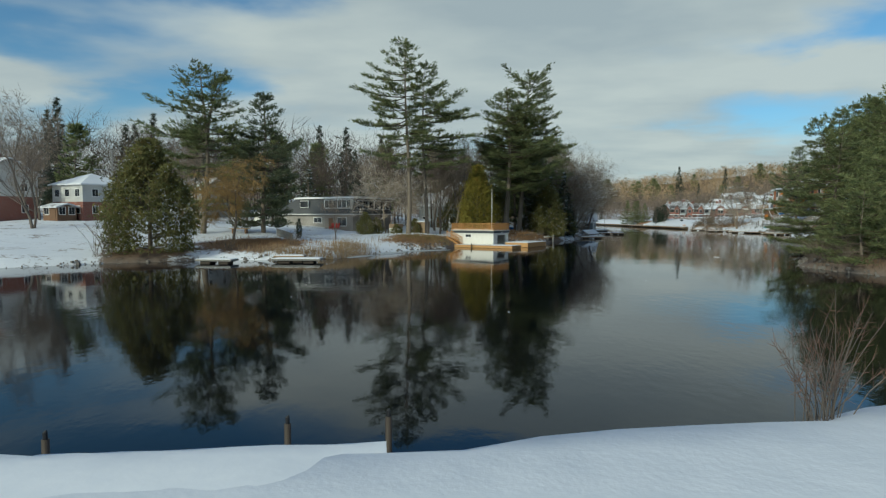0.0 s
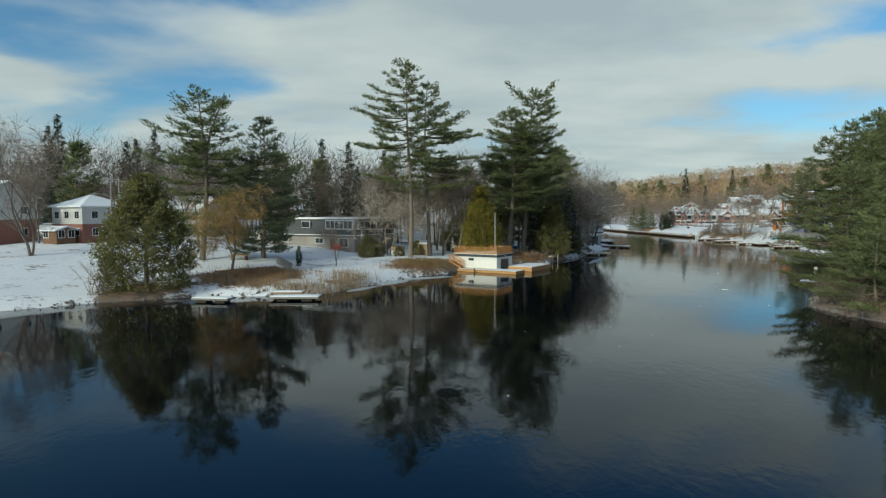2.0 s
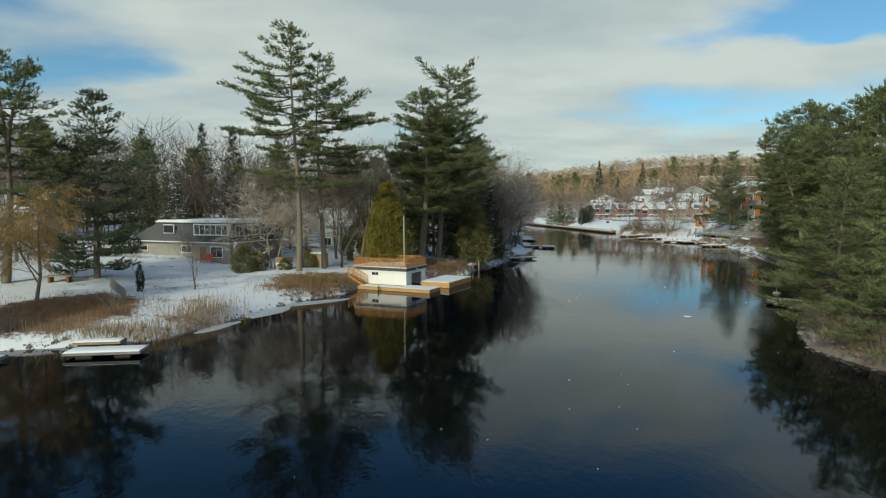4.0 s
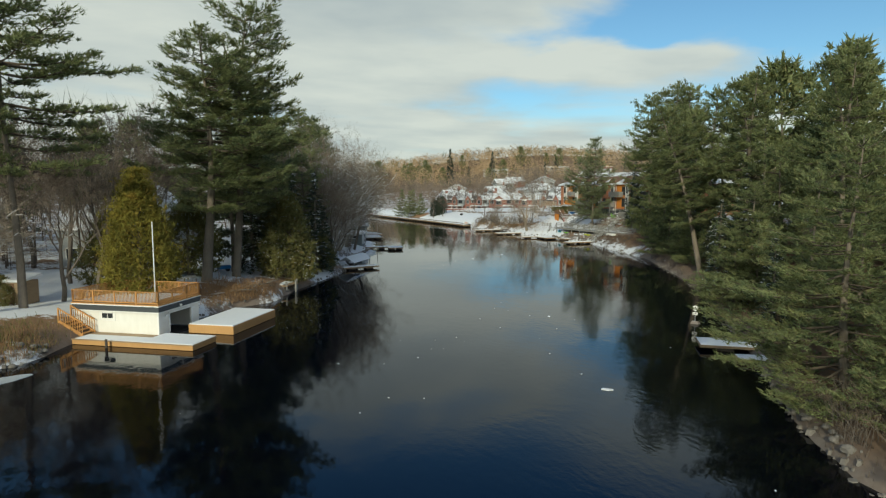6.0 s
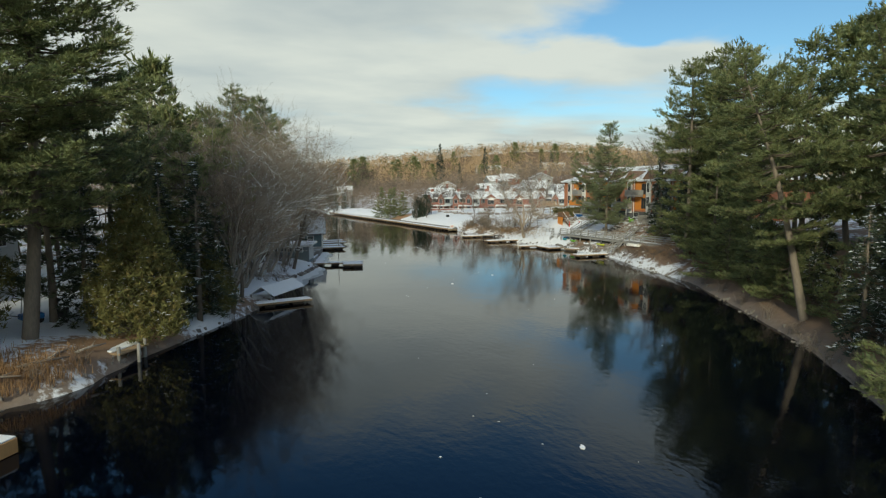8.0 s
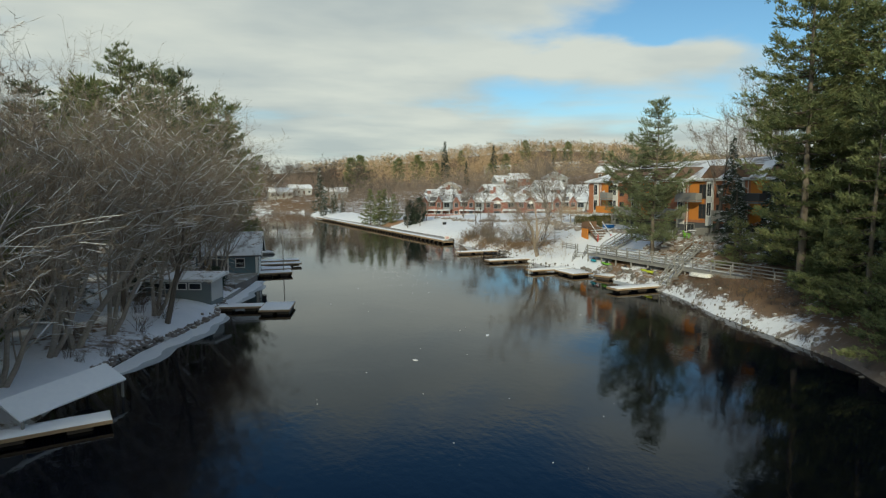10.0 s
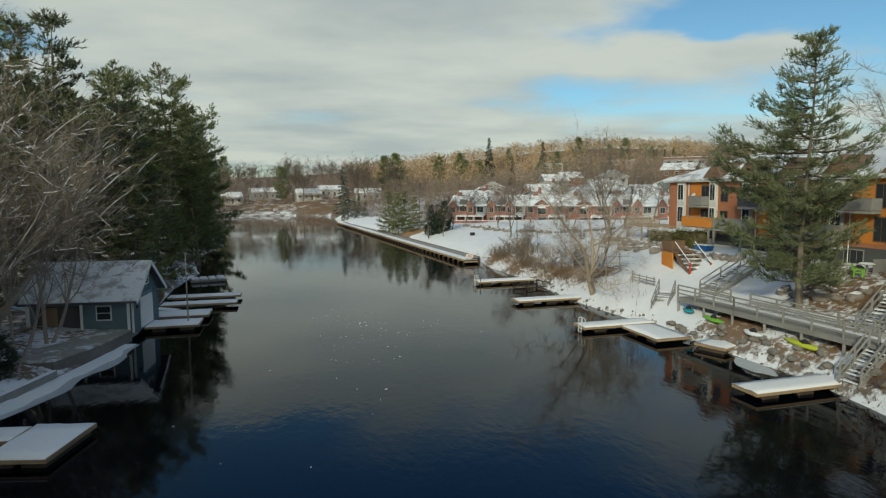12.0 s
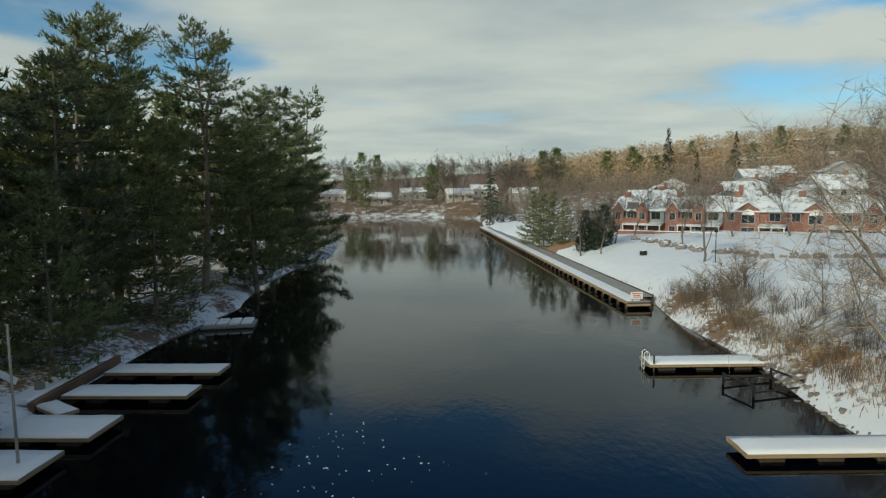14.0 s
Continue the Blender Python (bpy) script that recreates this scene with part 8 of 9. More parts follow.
for a in (-1.6, 1.6):
    for b in (-0.8, 0.8):
        part("leg", MB().tube([(a, 0, 1.9), (a, b, 0)], [0.035, 0.035], 6), M["metal_grey"], sw)

# ---- grey shed, its dock and shore wall ----
gs = thing("shed", 37.8, 154.4, 0.0, -23, "low slate-blue boat shed with snowy lean-to roof", "shed")
part("wall", MB().box(-6.6, 0, 0.3, 0, 2.9, 2.85, 0.0), M["teal_siding"], gs, "slate-blue clapboard walls")
part("east_panel", MB().box(0.003, 0.15, 0.9, 0.05, 2.7, 2.75, 0.01), M["pale_siding"], gs, "pale boarded end panel")
part("roof", MB().slab([(-7.1, -0.6), (0.5, -0.6), (0.5, 3.4), (-7.1, 3.4)], [2.82, 2.82, 3.1, 3.1], [2.98, 2.98, 3.26, 3.26]), M["trim_white"], gs)
part("roof_snow", MB().slab([(-7.05, -0.55), (0.45, -0.55), (0.45, 3.35), (-7.05, 3.35)], [2.99, 2.99, 3.265, 3.265], [3.07, 3.07, 3.34, 3.34]), M["snow"], gs, "thin snow on the roof")
for i, (a, b) in enumerate(((-5.6, -4.5), (-4.3, -3.2), (-3.1, -2.3), (-2.0, -0.9))):
    window(gs, a, b, 0.0, 2.05, 2.6, cols=1)
sw_ = tagged(new("shore_wall"), "low wall of snow-capped field stones along the shore", "retaining wall")
wl_ = [(30.6, 133.8), (32.8, 140.2), (35.4, 145.1), (38.0, 150.5), (38.9, 157.8)]
r = np.random.default_rng(41)
pw_ = [Vector((x, y, 0)) for x, y in wl_]
for i in range(80):
    p = on_line(pw_, (i + 0.5) / 80)
    s_ = r.uniform(0.17, 0.30)
    o = new("stone_block", BOULD[int(r.integers(0, 5))])
    o.parent = sw_
    o.matrix_basis = Matrix.Translation((p.x + r.normal() * 0.10, p.y, 0.16 + 0.22 * (i % 2) + 0.05 * r.normal())) @ pose(0, 0, 0, r.normal() * 6, r.normal() * 6, r.uniform(0, 360)) @ Matrix.Diagonal((s_, s_, s_ * 1.1, 1))
snow_dock(38.0, 153.6, 0.45, -14, 4.4, 1.7, group="docks by the sheds", label="snow-covered dock arm beside the slate shed")
snow_dock(41.8, 150.6, 0.45, -14, 2.8, 4.0, group="docks by the sheds", label="snow-covered dock pad beside the slate shed")

# ---- terrace and shore kerb before the blue boathouse ----
tr_ = tagged(new("terrace"), "snow-dusted concrete terrace with a rough stone edge", "terrace")
rim_ = [(38.9, 164.9), (40.3, 165.0), (41.6, 167.6), (42.5, 170.2), (43.2, 173.2), (36.6, 174.2), (36.2, 168.0)]
part("retaining_wall", MB().slab(rim_, -0.4, 0.84), M["stone"], tr_, "rough stone edge")
part("paving", MB().slab([(38.6 + (x - 38.6) * 1.02, 169.6 + (y - 169.6) * 1.02) for x, y in rim_], 0.844, 0.95), M["concrete_snowy"], tr_, "concrete under thin snow")
kb_ = tagged(new("shore_kerb"), "low timber kerb with a line of snow along the shore", "kerb")
part("beam", MB().bar((38.9, 158.2, 0.28), (40.7, 163.9, 0.34), 0.26, 0.42), M["wood_grey"], kb_)
part("snow_line", MB().bar((38.88, 158.3, 0.53), (40.68, 163.8, 0.59), 0.25, 0.07), M["snow"], kb_)

# ---- blue boathouse ----
bb = thing("boathouse", 43.3, 173.4, 0.0, -7.5, "blue board-and-batten boathouse with a snowy gable roof", "boathouse")
W0, H0, HR = 6.2, 3.45, 5.75
part("wall", MB().box(-7.5, 0, 0.5, 0, W0, H0), M["blue_siding"], bb, "dusty blue vertical siding")
gable_end(bb, 0, W0, 0.0, H0, HR - 0.12, "blue_siding", "y")
gable_end(bb, 0, W0, -7.36, H0, HR - 0.12, "blue_siding", "y")
gable_roof(bb, -7.9, 0.55, -0.65, W0 + 0.65, H0 - 0.42, HR, "shingle", "x", 0.12, label="shingled roof")
gable_roof(bb, -7.85, 0.5, -0.6, W0 + 0.6, H0 - 0.27, HR + 0.13, "roof_snow_thin", "x", 0.05, "roof_snow", "thin snow over the shingles")
for s_ in (-1, 1):
    ym, y_ = W0 / 2, W0 / 2 + s_ * (W0 / 2 + 0.65)
    part("bargeboard", MB().bar((0.57, y_, H0 - 0.40), (0.57, ym, HR + 0.02), 0.06, 0.30), M["trim_white"], bb)
for i in range(20):
    y_ = 0.15 + i * 0.31
    top_ = H0 + (HR - H0 - 0.15) * (1 - abs(y_ - W0 / 2) / (W0 / 2))
    if 1.6 < y_ < 4.6:
        part("batten", MB().box(0.003, y_ - 0.02, 3.35, 0.035, y_ + 0.02, top_), M["blue_siding"], bb)
    else:
        part("batten", MB().box(0.003, y_ - 0.02, 0.6, 0.035, y_ + 0.02, top_), M["blue_siding"], bb)
gd = part("garage_door", MB().box(0.003, 1.6, 0.62, 0.06, 4.6, 3.05, 0.03), M["trim_white"], bb, "white panelled roll-up door")
for i in range(4):
    part("panel_line", MB().box(0.061, 1.65, 1.10 + i * 0.5, 0.068, 4.55, 1.12 + i * 0.5), M["pale_siding"], gd)
window_x(bb, 2.55, 3.75, 0.036, 4.0, 4.85, 1, cols=2, rows=2)
window(bb, -2.6, -1.6, 0.0, 1.7, 2.75, cols=1, rows=2)
part("door", MB().box(-6.3, -0.04, 0.75, -5.4, -0.003, 2.75), M["wood_tan"], bb)
for a in (-7.5, -0.08):
    part("corner_board", MB().box(a, -0.03, 0.6, a + 0.16, -0.004, 2.98), M["trim_white"], bb)
# thin dark sheet on the wall paints the shade of a deep porch
part("porch_recess", MB().box(-7.0, -0.012, 0.75, -3.6, -0.003, 2.85), M["dark_siding"], bb, "flat dark panel painted as the porch's shade")
for a in (-7.3, -3.5, -0.15):
    part("porch_post", MB().box(a - 0.08, -0.58, 0.9, a + 0.08, -0.42, 3.1, 0.01), M["trim_white"], bb)
part("porch_light", MB().box(0.04, 0.7, 2.4, 0.16, 0.85, 2.62, 0.02), M["black_metal"], bb)
for a, b, ln, wd, lb in ((43.6, 175.7, 4.2, 2.8, "snow-covered dock with a tall mooring pole"), (43.4, 179.8, 4.8, 2.9, "snow-covered dock beside the blue boathouse"), (43.2, 185.6, 7.1, 2.0, "long snow-covered finger dock"), (43.2, 189.9, 7.3, 2.0, "long snow-covered finger dock")):
    snow_dock(a, b, 0.48, -2, ln, wd, group="docks by the blue boathouse", label=lb)
part("mooring_pole", MB().tube([(46.8, 177.0, -1), (46.8, 177.0, 6.4)], [0.07, 0.045], 8), M["bark_pale"], thing("mooring_pole", 0, 0, 0, 0, "tall thin mooring pole at the dock", "pole"), smooth=True)
snow_dock(42.6, 184.3, 0.40, -35, 2.6, 1.1, label="small snow-covered ramp between docks")
bw2 = thing("timber_bulkhead", 42.6, 184.0, 0.0, 92, "snowy timber bulkhead with stump seats", "retaining wall")
part("bulkhead_wall", MB().box(0, -0.15, -0.8, 9.5, 0.15, 0.66, 0.03), M["wood_brown"], bw2)
part("snow_blanket", MB().box(0, 0.16, 0.5, 9.0, 2.6, 0.80, 0.10), M["snow"], bw2)
for a in (2.0, 5.4):
    part("stump", MB().tube([(a, 0.7, 0.75), (a, 0.7, 1.15)], [0.28, 0.26], 10), M["wood_grey"], bw2)
rg = thing("life_ring", 40.9, 193.5, 1.75, 20, "white life ring on a post", "life ring")
tv = [((0.22 + 0.06 * math.cos(b)) * math.cos(a), 0.06 * math.sin(b), (0.22 + 0.06 * math.cos(b)) * math.sin(a)) for a in np.linspace(0, 2 * math.pi, 17)[:-1] for b in np.linspace(0, 2 * math.pi, 9)[:-1]]
part("ring", MB().add(tv, [(i * 8 + j, i * 8 + (j + 1) % 8, ((i + 1) % 16) * 8 + (j + 1) % 8, ((i + 1) % 16) * 8 + j) for i in range(16) for j in range(8)]), M["trim_white"], rg, smooth=True)
part("post", MB().tube([(0, 0.1, -1.4), (0, 0.1, 0.3)], [0.05, 0.05], 6), M["wood_grey"], rg)
br = thing("raft", 45.8, 205.2, 0.0, 10, "snowy floating raft with strapped bundles", "raft")
part("raft_deck", MB().box(-2.2, -1.3, 0.02, 2.2, 1.3, 0.28, 0.05), M["wood_grey"], br)
for i in range(4):
    for j in range(2):
        part("parcel", MB().box(-2.0 + i * 1.02, -1.1 + j * 1.12, 0.28, -1.1 + i * 1.02, -0.1 + j * 1.12, 0.52, 0.1), M["snow"], br)
snow_dock(28.2, 124.6, 0.42, 12, 5.4, 1.5, label="snow-covered dock by the cedars")
tp = thing("tarp_shelter", 30.6, 128.8, 0.0, 55, "boat under a snowy tarpaulin frame at the shore", "boat shelter")
gable_roof(tp, -3.2, 3.2, -1.3, 1.3, 0.9, 1.7, "snow", "x", 0.08, "tarpaulin", "snow-covered tarpaulin")
for a in (-3.0, 3.0):
    for b in (-1.2, 1.2):
        part("post", MB().box(a - 0.05, b - 0.05, -0.8, a + 0.05, b + 0.05, 0.95), M["wood_grey"], tp)

# ---- signs on the rock ----
ss = thing("river_sign", 48.2, 81.2, 0.05, -55, "round and square white signs on a post in the shallows", "sign")
part("rock", MB().add([(-0.6, -0.4, -0.6), (0.5, -0.5, -0.6), (0.7, 0.4, -0.6), (-0.5, 0.5, -0.6), (-0.22, -0.2, 0.16), (0.25, -0.15, 0.2), (0.3, 0.15, 0.14), (-0.2, 0.2, 0.12)],
                      [(3, 2, 1, 0), (4, 5, 6, 7), (0, 1, 5, 4), (1, 2, 6, 5), (2, 3, 7, 6), (3, 0, 4, 7)]), M["boulder"], ss)
part("sign_post", MB().tube([(0, 0.05, 0.1), (0, 0.05, 1.4)], [0.03, 0.03], 6), M["metal_grey"], ss)
disc = part("round_plate", MB().tube([(0, 0.015, 1.22), (0, -0.01, 1.22)], [0.22, 0.22], 20), M["trim_white"], ss, "round white speed sign")
part("symbol", MB().box(-0.08, -0.02, 1.14, 0.08, -0.012, 1.19).box(-0.04, -0.02, 1.22, 0.04, -0.012, 1.34), M["black_metal"], disc)
pl = part("square_plate", MB().box(-0.2, -0.012, 0.66, 0.2, 0.015, 0.88, 0.005), M["trim_white"], ss, "white notice plate")
for zz_ in (0.80, 0.73):
    part("bar", MB().box(-0.15, -0.02, zz_, 0.15, -0.014, zz_ + 0.025), M["black_metal"], pl)

up_ = thing("utility_pole", -49.5, 92.0, float(lie([-49.5], [92.0])[0]), 20, "grey utility pole with crossarm and street lamp", "utility pole")
part("pole", MB().tube([(0, 0, -0.3), (0, 0, 11.2)], [0.15, 0.11], 8), M["wood_grey"], up_, smooth=True)
part("crossarm", MB().box(-1.2, -0.06, 10.6, 1.2, 0.06, 10.74), M["wood_grey"], up_)
for a in (-1.0, 0.0, 1.0):
    part("insulator", MB().tube([(a, 0, 10.74), (a, 0, 10.95)], [0.05, 0.035], 6), M["pale_siding"], up_)
part("lamp_arm", MB().tube([(0, 0, 7.9), (-1.0, 0, 8.5), (-1.9, 0, 8.5)], [0.04, 0.035, 0.03], 6), M["metal_grey"], up_)
part("lamp_head", MB().box(-2.5, -0.12, 8.4, -1.85, 0.12, 8.56, 0.05), M["metal_grey"], up_)

# ---- row of townhouses ----
def townhouse(x, y, rz, kind, label):
    z = 2.8
    t = thing("townhouse", x, y, z, rz, label, "townhouse", "brick townhouse row")
    t.scale = (1.0, 1.0, 0.92)
    w, d, h = 9.6, 9.0, 5.1
    part("lower_wall", MB().box(0, 0, -1.5, w, d, 2.7), M["brick_red"], t, "red brick ground floor")
    part("upper_wall", MB().box(0, 0, 2.7, w, d, h), M["grey_siding" if kind != 1 else "brick_red"], t)
    gable_roof(t, -0.1, w + 0.1, -0.6, d + 0.6, h - 0.1, 7.7, "roof_snow", "x", 0.2, label="snowy shingle roof")
    if kind == 0:
        for a in (0.6, 5.0):
            b_ = part("gable_bay", MB().box(a, -1.3, -1.2, a + 2.0, -0.003, h + 0.1), M["brick_red"], t, "projecting red brick bay")
            gable_end(t, a, a + 2.0, -1.3, h + 0.1, h + 1.7, "brick_red", "x")
            gable_roof(t, a - 0.15, a + 2.15, -1.45, 3.0, h + 0.05, h + 1.85, "roof_snow", "y", 0.1)
            window(b_, a + 0.5, a + 1.5, -1.3, 3.4, 4.8, cols=2, frame_mat="grey_siding")
            window(b_, a + 0.5, a + 1.5, -1.3, 0.6, 2.2, cols=2, frame_mat="grey_siding")
        part("steep_roof", MB().add([(2.75, -0.7, h - 0.3), (4.85, -0.7, h - 0.3), (4.85, 0.9, h + 1.6), (2.75, 0.9, h + 1.6), (2.75, -0.02, h - 0.3), (4.85, -0.02, h - 0.3)],
                                    [(0, 1, 2, 3), (0, 3, 4), (1, 5, 2), (0, 4, 5, 1)]), M["shingle"], t, "steep dark roof between the gables")
        window(t, 2.9, 4.7, 0.0, 3.2, 4.9, cols=3, frame_mat="grey_siding")
        balcony(t, 2.62, 4.98, -0.02, 1.25, 2.75, "brick_red", 0.9)
        for a in (7.3,):
            window(t, a, a + 1.6, 0.0, 3.4, 4.8, cols=2, frame_mat="grey_siding")
    else:
        arch = part("arch_bay", MB().box(2.2, -0.5, -1.2, 5.6, -0.003, h + 0.3), M["brick_red"], t, "projecting brick bay with arched window")
        window(arch, 2.9, 4.9, -0.5, 3.0, 4.5, cols=2, frame_mat="grey_siding")
        part("arch_light", MB().tube([(3.9, -0.53, 4.55), (3.9, -0.50, 4.55)], [0.95, 0.95], 20), M["trim_white"], arch)
        window(arch, 2.9, 4.9, -0.5, 0.3, 2.2, cols=2, frame_mat="grey_siding")
        gable_roof(t, 2.0, 5.8, -0.9, 3.0, h + 0.2, h + 1.7, "roof_snow", "y", 0.12)
        gable_end(t, 2.2, 5.6, -0.5, h + 0.3, h + 1.6, "brick_red", "x")
        window(t, 7.0, 8.6, 0.0, 3.4, 4.8, cols=2, frame_mat="grey_siding")
        window(t, 0.5, 1.7, 0.0, 3.4, 4.8, cols=2, frame_mat="grey_siding")
    # porch
    pr_ = part("porch_roof", MB().slab([(5.6 if kind else 2.6, -2.4), (w, -2.4), (w, -0.02), (5.6 if kind else 2.6, -0.02)], [2.3, 2.3, 2.75, 2.75], [2.42, 2.42, 2.9, 2.9]), M["roof_snow"], t, "snowy porch roof")
    for a in ((5.8, 7.6, 9.4) if kind else (2.8, 5.0, 7.2, 9.4)):
        part("porch_post", MB().box(a - 0.09, -2.3, -0.6, a + 0.09, -2.12, 2.32), M["pale_siding"], t)
    part("door", MB().box(7.6, -0.05, 0.0, 8.6, -0.003, 2.1, 0.01), M["wood_brown"], t)
    part("porch_floor", MB().box(2.4, -2.5, -1.2, w, -1.31, -0.05, 0.02), M["wood_tan"], t)
    part("chimney", MB().box(1.0, 4.0, 6.4, 2.0, 5.0, 8.7, 0.03), M["brick_red"], t)
    return t


ang = math.radians(-35)
for i in range(7):
    townhouse(96.5 + math.cos(ang) * 9.7 * i, 268 + math.sin(ang) * 9.7 * i, -35, (0, 0, 1, 1, 0, 0, 1)[i],
              "red brick townhouse with paired gables and snowy roof" if (0, 0, 1, 1, 0, 0, 1)[i] == 0 else "red brick townhouse with an arched window bay")
gw = thing("garden_wall", 96.0, 263.0, float(lie([98.0], [262.0])[0]) - 0.6, -35, "low red brick terrace wall before the townhouses", "wall")
part("wall_run", MB().box(0, 0, 0, 66, 0.4, 1.15, 0.02), M["brick_red"], gw)
part("snow_cap", MB().box(0, -0.05, 1.15, 66, 0.45, 1.27, 0.04), M["snow"], gw)
ls = thing("lamp_post", 95.4, 221.5, float(lie([95.4], [221.5])[0]), 0, "dark slim lamp post on the lawn", "lamp post")
part("pole", MB().tube([(0, 0, -0.2), (0, 0, 3.4)], [0.06, 0.045], 8), M["black_metal"], ls)
part("lantern", MB().box(-0.16, -0.16, 3.4, 0.16, 0.16, 3.85, 0.05), M["black_metal"], ls)
ub = thing("utility_box", 91.5, 234.5, float(lie([91.5], [234.5])[0]), 20, "dark metal box standing in the snow", "box")
part("cabinet", MB().box(-0.4, -0.3, 0, 0.4, 0.3, 0.6, 0.03), M["black_metal"], ub)
part("snow_cap", MB().box(-0.42, -0.32, 0.6, 0.42, 0.32, 0.66, 0.02), M["snow"], ub)

# ---- houses up the slope and on the far shore ----
r = np.random.default_rng(5)
for x, y, w_, wall, rf in ((112, 292, 11, "grey_siding", "roof_snow"), (126, 284, 10, "teal_siding", "roof_snow"), (138, 276, 11, "grey_siding", "roof_snow"), (152, 268, 10, "grey_siding", "roof_snow"), (120, 312, 11, "wood_brown", "roof_snow"),
                           (138, 304, 12, "brick_red", "roof_snow"), (156, 296, 11, "grey_siding", "roof_snow"), (172, 284, 11, "teal_siding", "roof_snow"), (150, 325, 11, "grey_siding", "roof_snow"), (172, 318, 11, "grey_siding", "roof_snow"), (192, 306, 12, "wood_brown", "roof_snow"),
                           (132, 340, 10, "grey_siding", "roof_snow"), (165, 350, 11, "teal_siding", "roof_snow"), (185, 375, 11, "brick_red", "roof_snow"), (150, 380, 11, "pale_siding", "roof_snow")):
    simple_house(x, y, r.uniform(-60, 20), w_ * 0.9, 8.0, r.uniform(4.6, 5.6), r.uniform(7.4, 8.6), wall, rf, "house on the slope with a snow-covered roof", base=float(lie([x], [y])[0]) - 1.2, chimney=r.random() < 0.5, along="x" if r.random() < 0.6 else "y")
for x, y, wall in ((34, 440, "pale_siding"), (50, 452, "grey_siding"), (72, 436, "pale_siding"), (84, 446, "pale_siding"), (100, 420, "grey_siding"), (12, 448, "pale_siding")):
    simple_house(x, y, r.uniform(-15, 15), 12, 8, 3.2, 5.4, wall, "snow", "low white house on the far shore under snow", floors=1, cols=4, porch=x in (34, 72))


def block_of_flats(x, y, rz, w_, d_, floors, label, wall="pale_siding", trim="brick_red", decks=True):
    z = float(lie([x], [y])[0])
    b = thing("apartment_block", x, y, z, rz, label, "apartment block")
    part("wall", MB().box(-w_ / 2, -d_ / 2, -3, w_ / 2, d_ / 2, floors * 2.9), M[wall], b)
    part("roof", MB().box(-w_ / 2 - 0.4, -d_ / 2 - 0.4, floors * 2.9, w_ / 2 + 0.4, d_ / 2 + 0.4, floors * 2.9 + 0.8, 0.05), M[trim], b)
    part("roof_snow", MB().box(-w_ / 2 - 0.3, -d_ / 2 - 0.3, floors * 2.9 + 0.8, w_ / 2 + 0.3, d_ / 2 + 0.3, floors * 2.9 + 1.0, 0.05), M["snow"], b)
    n = int(w_ / 4)
    for f_ in range(floors):
        for i in range(n):
            cx = -w_ / 2 + w_ * (i + 0.5) / n
            window(b, cx - 1.0, cx + 1.0, -d_ / 2, f_ * 2.9 + 0.9, f_ * 2.9 + 2.3, cols=2)
            if decks and i % 2 == 0:
                balcony(b, cx - 1.6, cx + 1.6, -d_ / 2 - 0.04, 1.4, f_ * 2.9 + 0.05, "pale_siding", 1.0)
    return b


block_of_flats(226, 349, -36, 17, 10, 2, "grey apartment block with red-brown roof on the hill", wall="grey_siding")
block_of_flats(262, 560, -20, 22, 12, 2, "long pale building on the sunny hilltop", trim="pale_siding", decks=False)
block_of_flats(318, 545, -25, 22, 12, 2, "pale building on the sunny hilltop", trim="pale_siding", decks=False)
block_of_flats(150, 640, -10, 26, 12, 2, "orange-lit brick building on the distant ridge", wall="brick_orange", trim="brick_orange", decks=False)

# ---- shore ice and drifting flecks ----
def ice_sheet(cx, cy, rx, ry, rz, seed, label="thin grey shore ice dusted with snow", mat="ice"):
    r = np.random.default_rng(seed)
    n = 26
    out = [(math.cos(6.283 * i / n) * rx * (1 + 0.16 * math.sin(3 * 6.283 * i / n + seed) + 0.05 * r.normal()), math.sin(6.283 * i / n) * ry * (1 + 0.14 * math.sin(2 * 6.283 * i / n + seed * 2) + 0.05 * r.normal())) for i in range(n)]
    return single("ice_sheet", MB().slab(out, -0.03, 0.03), M[mat], pose(cx, cy, 0, 0, 0, rz), label, "ice")


def ice_band(line, label):
    """Ice along a shore: points with the width out over the water, to +x."""
    r = np.random.default_rng(len(line))
    fine = []
    for (a, b, w), (c, d_, w2) in zip(line[:-1], line[1:]):
        fine += [(a + (c - a) * k / 5, b + (d_ - b) * k / 5, w + (w2 - w) * k / 5) for k in range(5)]
    fine.append(line[-1])
    rim = [(x + w * (1 + 0.16 * math.sin(0.9 * i + 1) + 0.06 * r.normal()), y - 0.35 * w) for i, (x, y, w) in enumerate(fine)]
    single("ice_sheet", MB().slab(rim + [(x - 0.3, y) for x, y, w in fine[::-1]], -0.04, 0.03), M["ice"], pose(0, 0, 0), label, "ice")
    inner = [(x + w * (0.62 + 0.22 * math.sin(1.3 * i) * math.sin(0.47 * i) + 0.06 * r.normal()), y - 0.22 * w) for i, (x, y, w) in enumerate(fine)]
    single("snow_drift", MB().slab(inner + [(x - 0.3, y) for x, y, w in fine[::-1]], 0.0, 0.075), M["snow"], pose(0, 0, 0), "snow lying on the shore ice", "snow")


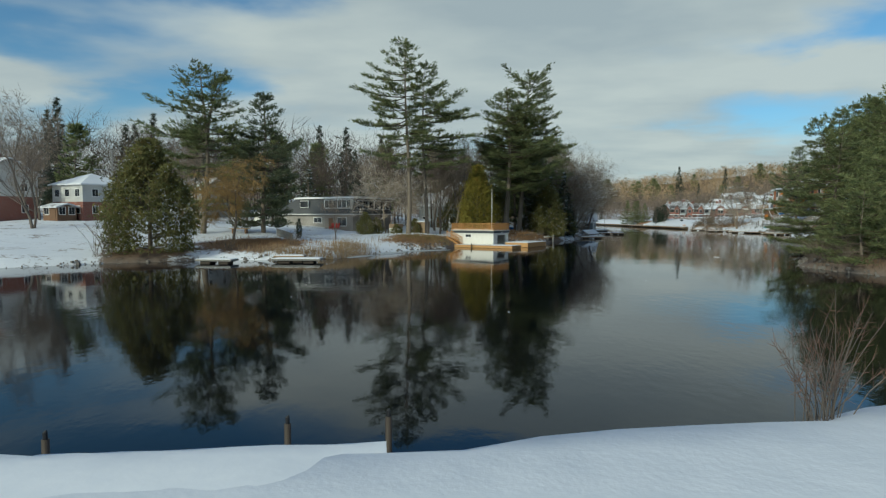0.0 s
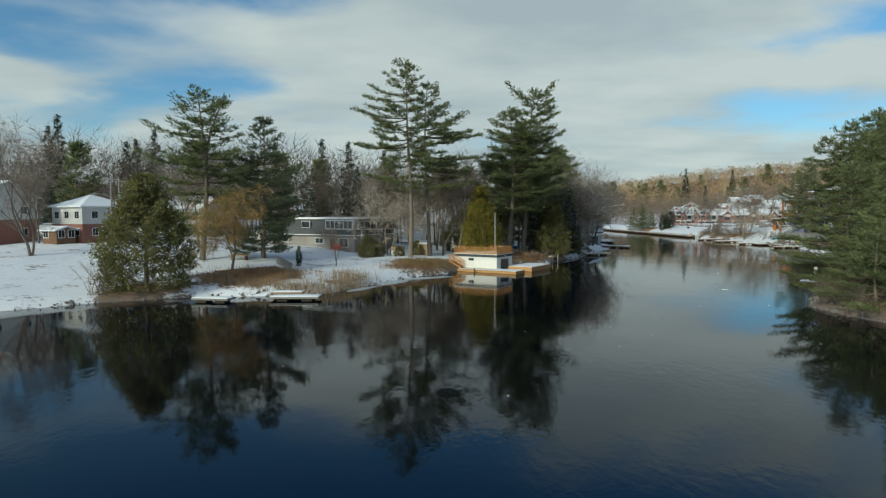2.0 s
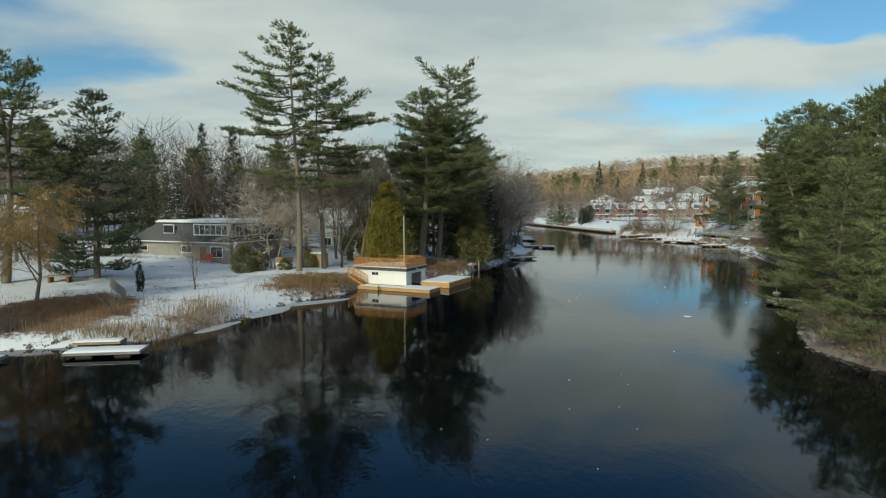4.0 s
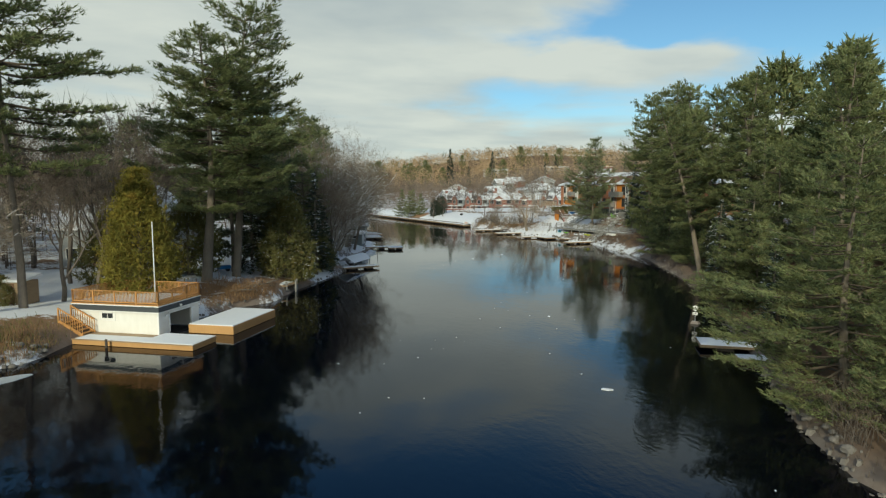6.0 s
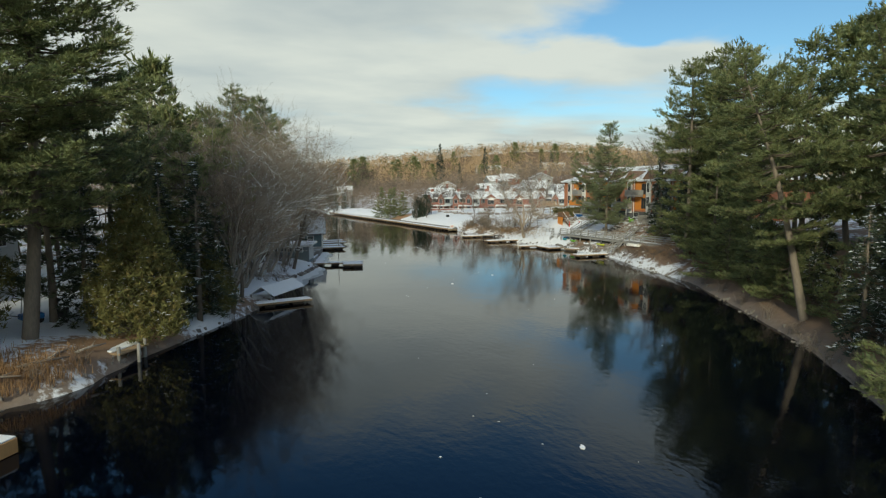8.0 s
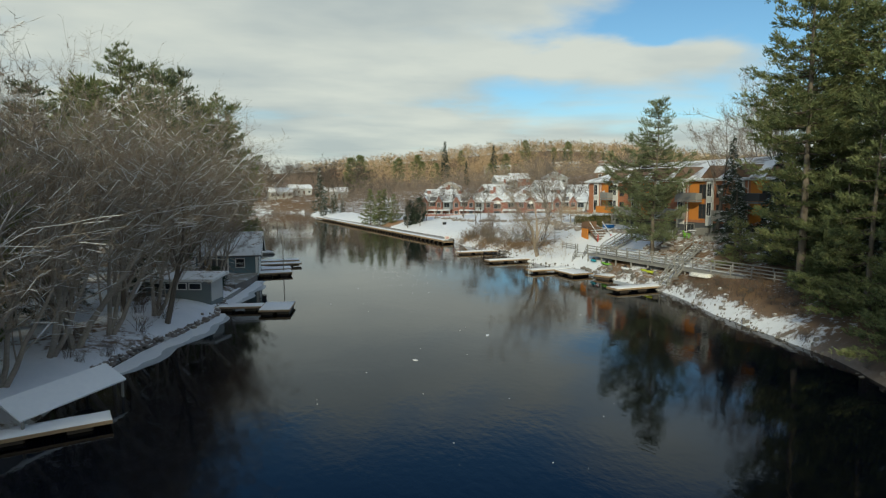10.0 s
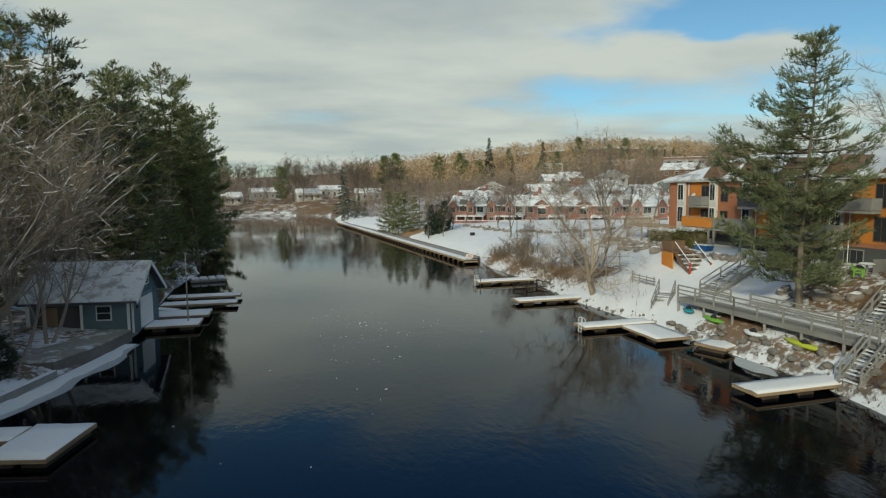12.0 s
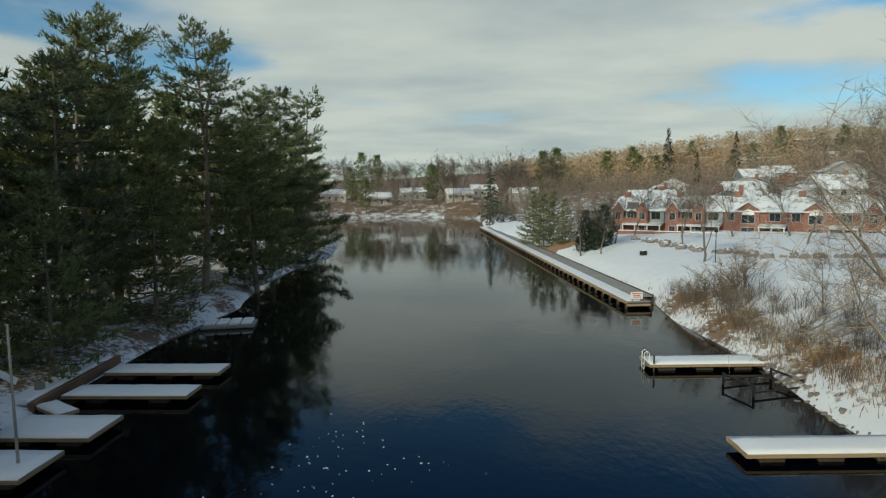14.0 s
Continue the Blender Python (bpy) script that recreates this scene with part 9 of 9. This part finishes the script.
ice_sheet(-2.6, 82.6, 3.6, 1.1, 28, 1)
ice_sheet(-6.6, 77.6, 3.2, 1.3, 62, 2)
ice_sheet(-9.6, 71.0, 2.4, 0.8, 60, 3)
ice_band([(31.0, 133.9, 0.4), (32.0, 136.0, 1.4), (33.6, 140.4, 1.9), (36.0, 145.2, 1.7), (38.2, 150.0, 1.1), (38.8, 152.4, 0.3)], "smooth crescent of snow-dusted shore ice")
ice_band([(39.0, 155.4, 0.3), (39.6, 158.4, 1.3), (40.7, 163.0, 1.6), (42.2, 168.0, 1.5), (43.2, 172.0, 0.8)], "smooth crescent of snow-dusted shore ice")
ice_sheet(84.6, 162.6, 2.8, 1.2, 85, 8)
ice_sheet(83.4, 153.5, 2.0, 0.7, 80, 9)

r = np.random.default_rng(12)
fl = MB()
for cx, cy, sx_, sy_, n in ((24, 74, 8, 10, 12), (38, 92, 7, 9, 10), (52, 122, 7, 12, 16), (57, 150, 6, 12, 12), (60.5, 167, 3.5, 5, 60), (60.4, 177.8, 1.8, 2.4, 50), (62, 172, 4, 4, 40), (30, 82, 3, 3, 8), (10, 52, 10, 12, 24)):
    for i in range(n):
        x, y = cx + r.normal() * sx_, cy + r.normal() * sy_
        if shore_distance(np.array([x]), np.array([y]))[0] > -2:
            continue
        s = 0.02 + 0.055 * r.random() ** 3
        a = r.uniform(0, 6.28)
        fl.slab([(x + s * math.cos(a + k * 1.257) * r.uniform(0.5, 1.3), y + s * math.sin(a + k * 1.257) * r.uniform(0.5, 1.3)) for k in range(5)], 0.004, 0.02)
tagged(new("foam_flecks", mesh_of("foam_flecks", fl.v, fl.f, M["snow"])), "small white flecks of foam and ice on the river", "foam", kind="stuff")
for x, y, s in ((31.3, 69.8, 0.32), (38.5, 88.0, 0.22), (57.8, 136.0, 0.26), (50.5, 131.5, 0.2), (61.0, 174, 0.18)):
    ice_sheet(x, y, s, s * 0.5, r.uniform(0, 180), int(x * 3), "small white floe adrift on the river", "snow")

# ---- near bank: retaining edge and mooring stakes ----
nb = thing("shore_ledge", -0.9, 9.55, 0.0, 5.8, "snow-topped stone ledge along the near bank", "retaining wall")
part("ledge_wall", MB().box(-24, -0.8, -1.2, 0, 0.40, 0.86, 0.05), M["stone"], nb)
rr_ = np.random.default_rng(9)
n = 40
top = [[(-24 + 24 * i / n, y_, z_ + 0.02 * rr_.normal() - (0.05 * max(0, i - n + 3) if y_ < 0.2 else 0.0)) for y_, z_ in ((0.46, 0.86), (0.43, 1.00), (0.28, 1.07), (-0.1, 1.10), (-0.6, 1.09), (-1.2, 1.03))] for i in range(n + 1)]
v = [p_ for row in top for p_ in row]
part("snow_cover", MB().add(v, [(i * 6 + j, (i + 1) * 6 + j, (i + 1) * 6 + j + 1, i * 6 + j + 1) for i in range(n) for j in range(5)] ), M["snow"], nb, "smooth wind-packed snow", True)
part("snow_face", MB().add([(0.003, *p_[1:]) for p_ in top[-1]] + [(0.003, -1.2, 0.3), (0.003, 0.46, 0.3)], [(0, 1, 2, 3, 4, 5, 6, 7)]), M["snow"], nb)
for x, y in ((-6.9, 10.4), (-2.9, 11.2), (-1.05, 11.6)):
    st = thing("mooring_stake", x, y, 0.0, 0, "dark capped mooring stake beside the bank", "stake", "mooring stakes")
    part("stake_post", MB().tube([(0, 0, -1.2), (0, 0, 0.9)], [0.07, 0.065], 8), M["wood_dark"], st, smooth=True)
    part("stake_cap", MB().tube([(0, 0, 0.9), (0, 0, 1.02), (0.02, 0, 1.06)], [0.04, 0.04, 0.01], 8), M["black_metal"], st)
